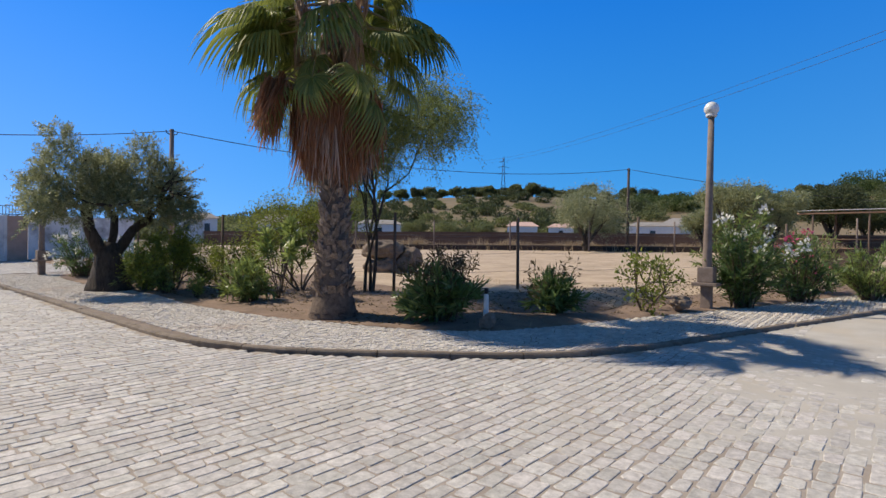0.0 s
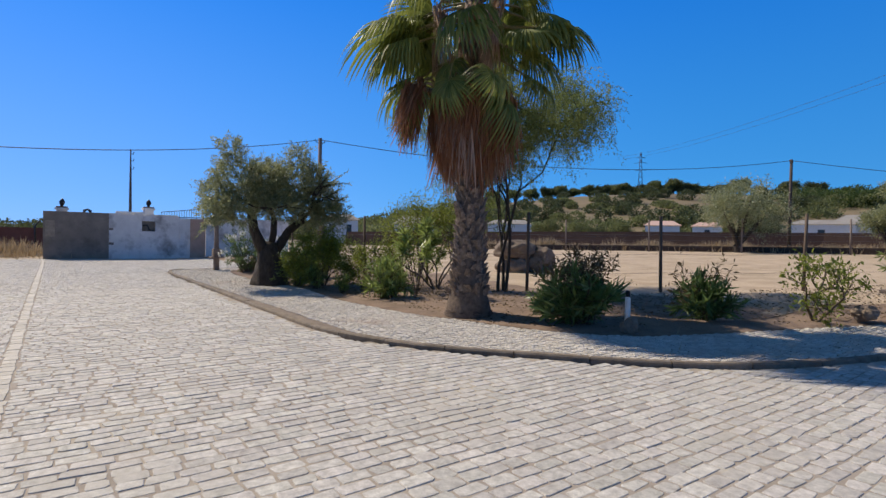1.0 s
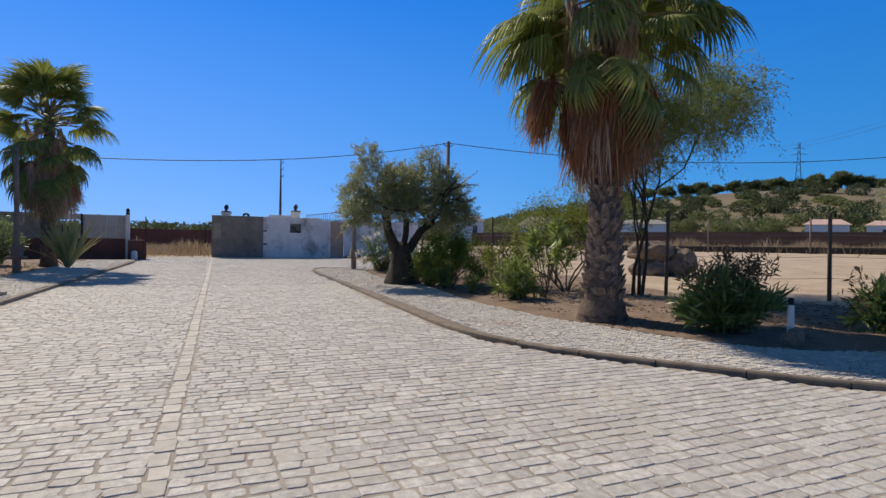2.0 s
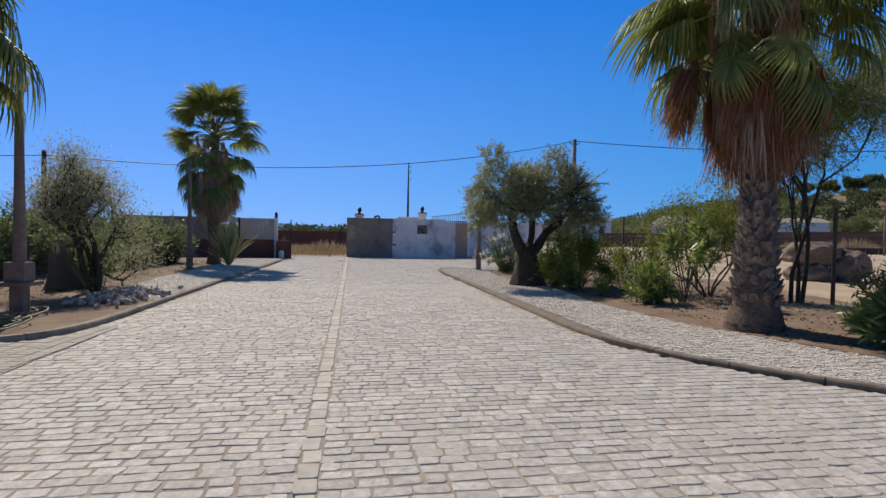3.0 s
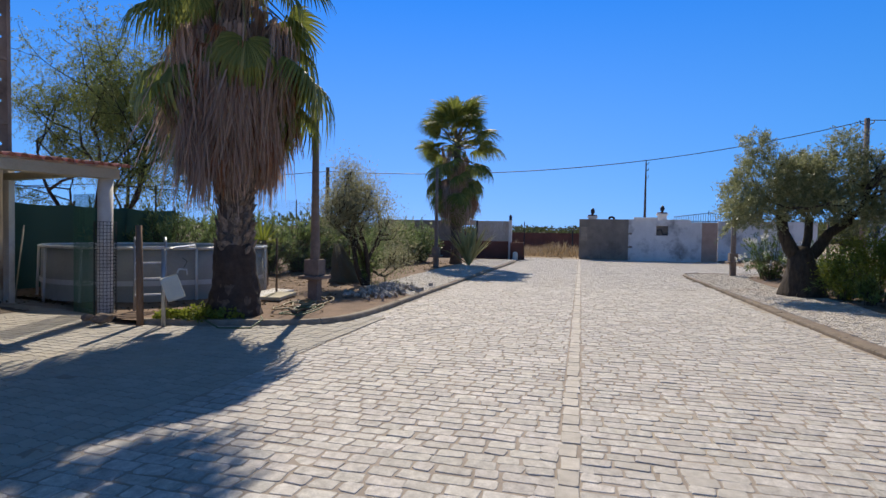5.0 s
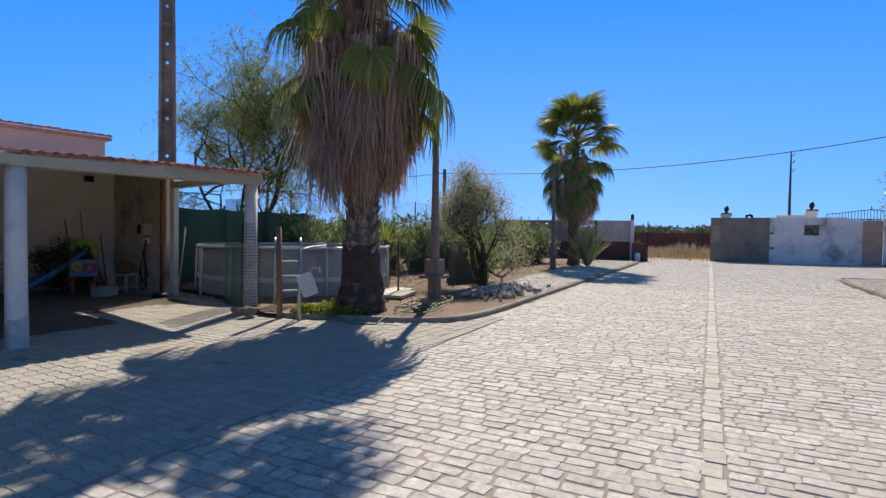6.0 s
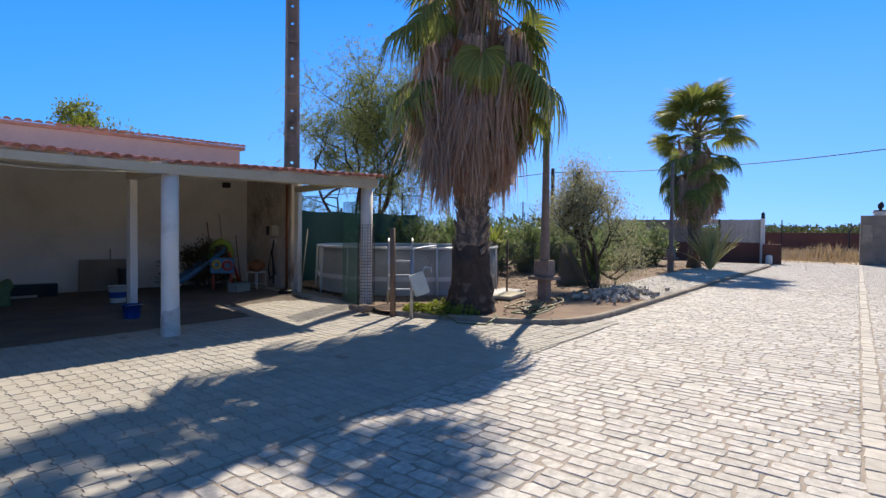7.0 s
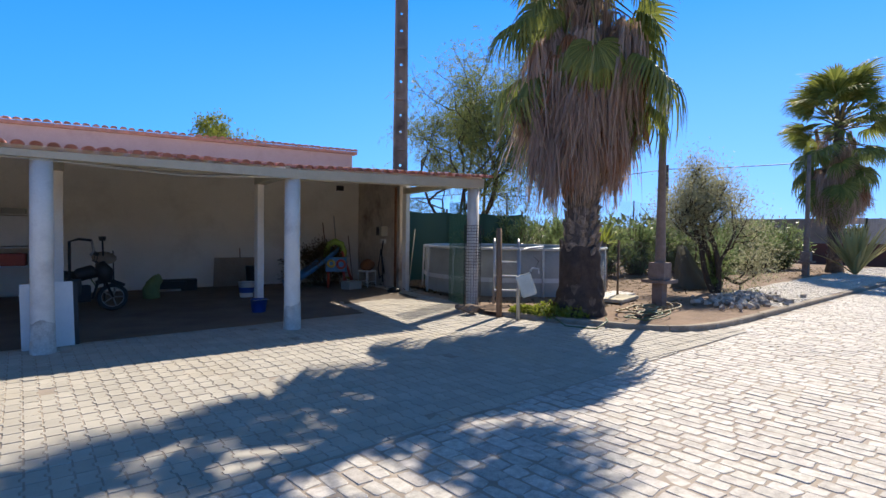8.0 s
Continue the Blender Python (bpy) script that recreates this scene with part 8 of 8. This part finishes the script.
srng = np.random.default_rng(77)
SETT = []
for k in range(16):
    o, t = ring_stone(0.062 + srng.uniform(-0.004, 0.003), 0.071 + 0.054 * (k / 15), 0.016, 0.010, 0, 0, srng)
    SETT.append((o, t, single(o, t, 0.0, "sett", M_COBBLE)))


def line_y(x):
    """Where the middle line of the road runs."""
    return -0.385 - 0.048 * np.clip((x + 38) / 35, 0, 1)


def setts():
    rng = np.random.default_rng(5)
    courses = []
    x = -38.3
    while x < 5.4:
        w = rng.uniform(0.116, 0.146)
        y = -4.0 - rng.uniform(0, 0.15)
        while y < 13.0:
            L = rng.uniform(0.155, 0.262)
            courses.append((x + w / 2, y + L / 2, w, L))
            y += L
        x += w
    A = np.array(courses)
    wob = np.array([0.05 * noise.noise(Vector((yy * 0.25, xx * 0.11, 9))) for xx, yy in A[:, :2]])
    A[:, 0] += wob
    sdN = side(A[:, :2], KN)
    sdS = side(A[:, :2], KS)
    ok = np.where(A[:, 0] < -25.5, A[:, 1] < 11.0, sdN < -0.07)
    ok &= np.where(A[:, 0] < -8.6, (sdS > 0.07) | (A[:, 0] < -33.2), A[:, 1] > -3.9)
    lo, hi = A[:, 1] - A[:, 3] / 2, A[:, 1] + A[:, 3] / 2
    mid = line_y(A[:, 0])
    below, above = A[:, 1] < mid, A[:, 1] >= mid
    hi = np.where(below, np.minimum(hi, mid - 0.076), hi)
    lo = np.where(above, np.maximum(lo, mid + 0.076), lo)
    edge = -3.695 + 0.0 * A[:, 0]
    lo = np.where((A[:, 0] > -8.6) & (A[:, 1] < -3.3), np.maximum(lo, edge), lo)
    A[:, 1], A[:, 3] = (lo + hi) / 2, hi - lo
    ok &= A[:, 3] > 0.05
    ok &= ~((A[:, 0] > -1.0) & (A[:, 1] > 9.5))
    A = A[ok]
    near = (A[:, 0] > -4.75) & (A[:, 0] < -3.0) & (A[:, 1] > -2.2) & (A[:, 1] < 2.9)
    made = 0
    rest = Pieces()
    dust = Pieces()
    for (x, y, w, L), nr in zip(A, near):
        z = rise(y) + rng.normal() * 0.0015
        if nr and made < 300:
            k = int(np.clip(round((L / 2 - 0.007 - 0.071) / 0.054 * 15), 0, 15))
            ob = new("sett", SETT[k][2])
            ob.parent = road
            ob.matrix_local = pose(x, y, z, rng.normal() * 0.4, rng.normal() * 0.4, rng.normal() * 1.3 + (180 if rng.random() < 0.5 else 0))
            made += 1
            continue
        far = x < -17
        x = x + rng.normal() * 0.0035
        hx, hy = w / 2 - rng.uniform(0.0005, 0.0085), max(0.02, L / 2 - rng.uniform(0.002, 0.009))
        o, t = ring_stone(hx, hy, rng.uniform(0.008, 0.026), 0.010, 0, 0, rng, not far)
        a = rng.normal() * 0.022
        R = np.array([[math.cos(a), -math.sin(a)], [math.sin(a), math.cos(a)]])
        o, t = o @ R.T + (x, y), t @ R.T + (x, y)
        tilt = (t - (x, y)) @ (rng.normal(size=2) * 0.005)
        if far:
            rest.add([o, t], [z - 0.014, z + tilt])
        else:
            c = np.array((x, y))
            rest.add([o, o * 0.45 + t * 0.55, t], [z - 0.011, z - 0.0016 + tilt, z + tilt])
    rest_me = rest.mesh("setts_rest", M_COBBLE)
    o = link_mesh("setts_rest", rest_me, M_COBBLE, road)
    o["kind"] = "stuff"
    # middle line of paler stones
    x = -38.2
    line = 0
    while x < 5.2:
        L = rng.uniform(0.17, 0.27)
        oo, tt = ring_stone(L / 2 - 0.005, 0.069, 0.009, 0.007, 0, 0, rng)
        p = Pieces()
        z = 0.003 + rng.normal() * 0.002
        p.add([oo, oo * 0.45 + tt * 0.55, tt], [-0.011, -0.0016, 0.0])
        ob = new("line_stone", p.mesh("line_stone", M_LINE))
        ob.parent = road
        ob.matrix_local = pose(x + L / 2, line_y(x) + rng.normal() * 0.006, z)
        x += L
        line += 1


setts()


def court_pavers():
    """Interlocking pavers: straight ends, stepped long sides."""
    rng = np.random.default_rng(8)
    W, L = 0.120, 0.200
    e = 0.020
    hw, hl = W / 2 - 0.0022, L / 2 - 0.0028
    o = np.array([(-hw, -hl), (hw, -hl), (hw, -0.03), (hw + e, -0.012), (hw + e, 0.03), (hw, 0.048), (hw, hl), (-hw, hl), (-hw, 0.048), (-hw + e, 0.03), (-hw + e, -0.012), (-hw, -0.03)])
    t = o.copy()
    c = np.array([(1, 1), (-1, 1), (-1, 1), (-1, 0.3), (-1, -0.3), (-1, -0.5), (-1, -1), (1, -1), (1, -0.5), (1, -0.3), (1, 0.3), (1, 1)]) * 0.005
    t = o + c
    P = Pieces()
    P.add([o, t], [-0.012, 0.0])
    me = P.mesh("paver", M_PAVER)
    ang = radians(-3.0)
    R = np.array([[math.cos(ang), -math.sin(ang)], [math.sin(ang), math.cos(ang)]])
    rest = Pieces()
    made = 0
    for i in range(-70, 58):
        for j in range(0, 56):
            q = R @ np.array([i * W, -j * L]) + (-1.0, -3.75)
            x, y = q
            if not (-9.2 < x < 5.3 and -14.6 < y < -3.64):
                continue
            if x < -6.6 and side(np.array([[x, y]]), KS)[0] < 0.12 and y > -8.0:
                continue
            if x < skew(y) - 0.15 and y < -8.0:
                continue
            z = rng.normal() * 0.0016 + 0.012 * max(0, min(1, (-x - 5) / 3))
            if made < 300 and -3.2 < x < 0.2 and -6.2 < y < -3.83:
                ob = new("paver", me)
                ob.parent = paver_floor
                ob.matrix_local = pose(x, y, z, rng.normal() * 0.35, rng.normal() * 0.35, -3.0)
                made += 1
            else:
                oo, tt = o @ R.T + q, t @ R.T + q
                oo[:, 1], tt[:, 1] = np.minimum(oo[:, 1], -3.705), np.minimum(tt[:, 1], -3.709)
                rest.add([oo, tt], [z - 0.012, z])
    ob = link_mesh("pavers_rest", rest.mesh("pavers_rest", M_PAVER), M_PAVER, paver_floor)
    ob["kind"] = "stuff"


court_pavers()


def cube_paving(parent, region, size, mat, seed, zf, pick):
    """Small irregular limestone cubes laid without a pattern."""
    rng = np.random.default_rng(seed)
    x0, x1, y0, y1 = region[:4]
    keep = region[4]
    nx, ny = int((x1 - x0) / size), int((y1 - y0) / size)
    gx = np.linspace(x0, x1, nx + 1)[:, None] + rng.normal(size=(nx + 1, ny + 1)) * size * 0.15
    gy = np.linspace(y0, y1, ny + 1)[None, :] + rng.normal(size=(nx + 1, ny + 1)) * size * 0.15
    gy += 0.5 * size * (np.arange(nx + 1) % 2)[:, None]
    cx = (gx[:-1, :-1] + gx[1:, 1:]) / 2
    cy = (gy[:-1, :-1] + gy[1:, 1:]) / 2
    ok = keep(np.stack([cx.ravel(), cy.ravel()], 1)).reshape(cx.shape)
    rest = Pieces()
    made = 0
    for i in range(nx):
        for j in range(ny):
            if not ok[i, j]:
                continue
            q = np.array([(gx[i, j], gy[i, j]), (gx[i + 1, j], gy[i + 1, j]), (gx[i + 1, j + 1], gy[i + 1, j + 1]), (gx[i, j + 1], gy[i, j + 1])])
            c = q.mean(0)
            o = c + (q - c) * rng.uniform(0.80, 0.91)
            t = c + (o - c) * 0.86
            z = zf(c[0], c[1]) + rng.normal() * 0.003
            if made < 300 and pick(c):
                P = Pieces()
                P.add([o - c, t - c], [-0.016, 0.0])
                ob = new("paving_cube", P.mesh("paving_cube", mat))
                ob.parent = parent
                ob.matrix_local = pose(c[0], c[1], z)
                made += 1
            else:
                rest.add([o, t], [z - 0.016, z])
    ob = link_mesh("paving_rest", rest.mesh("paving_rest", mat), mat, parent)
    ob["kind"] = "stuff"


BN = along(BED_N, 0.25)
cube_paving(pavement_n, (-25.4, 1.5, 3.7, 20.0, lambda p: (side(p, KN) > 0.13) & (side(p, BN) < -0.02)), 0.074, M_CALC, 15, lambda x, y: on(x, y, 0.052), lambda c: -6.4 < c[0] < -4.0 and 5.0 < c[1] < 6.6)
cube_paving(pavement_s, (-32.6, -12.4, -6.3, -4.2, lambda p: (p[:, 1] < -4.2) & (p[:, 1] > np.interp(p[:, 0], [-32.8, -23, -15, -13.8, -12.4], [-6.2, -6.2, -5.9, -5.9, -4.7]))), 0.11, M_CALC_S, 16, lambda x, y: 0.086, lambda c: -14.0 < c[0] and c[1] > -5.2)


def kerb(line, name, label, flip, mat, top=0.082, length=0.95):
    k = thing(name, label, "kerb", kind="structure")
    s = np.concatenate([[0], np.cumsum(np.linalg.norm(np.diff(line, axis=0), axis=1))])
    rng = np.random.default_rng(3)
    u = 0.0
    while u < s[-1] - 0.2:
        e = min(s[-1], u + length * rng.uniform(0.95, 1.03))
        n = 5
        w = 0.13
        inner, outer, zs = [], [], []
        for i in range(n):
            q = (u + 0.006) + (e - u - 0.012) * i / (n - 1)
            p = np.array([np.interp(q, s, line[:, 0]), np.interp(q, s, line[:, 1])])
            p2 = np.array([np.interp(min(q + 0.05, s[-1]), s, line[:, 0]), np.interp(min(q + 0.05, s[-1]), s, line[:, 1])])
            p1 = np.array([np.interp(max(q - 0.05, 0), s, line[:, 0]), np.interp(max(q - 0.05, 0), s, line[:, 1])])
            d = (p2 - p1) / np.linalg.norm(p2 - p1)
            nn = np.array([-d[1], d[0]]) * (1 if flip else -1)
            inner.append(p)
            outer.append(p + nn * w)
            zs.append(rise(p[1]))
        dz = rng.normal() * 0.004
        c = np.array(inner[n // 2])
        vs, fs = [], []
        for p, q, z in zip(inner, outer, zs):
            d = (q - p) / w
            z0 = zs[n // 2]
            for pt, h in ((p, -0.1), (p + d * 0.006, top - 0.02), (p + d * 0.022, top), (q - d * 0.012, top), (q, top - 0.012), (q, -0.1)):
                vs.append((pt[0] - c[0], pt[1] - c[1], h + z - z0 + dz))
        for i in range(n - 1):
            for j in range(5):
                a = i * 6 + j
                fs.append((a, a + 6, a + 7, a + 1) if flip else (a, a + 1, a + 7, a + 6))
        fs.append(tuple(range(6)) if flip else tuple(range(6))[::-1])
        fs.append(tuple(range((n - 1) * 6, n * 6))[::-1] if flip else tuple(range((n - 1) * 6, n * 6)))
        me = bpy.data.meshes.new("kerb_stone")
        me.from_pydata(vs, [], fs)
        me.materials.append(mat)
        o = new("kerb_stone", me)
        o.parent = k
        o.matrix_local = pose(c[0], c[1], zs[n // 2])
        u = e


kerb(KN, "kerb_north", "weathered concrete kerb curving round the corner", True, M_KERB_N, 0.06)
kerb(KS, "kerb_south", "pale concrete kerb round the palm bed", False, M_KERB)
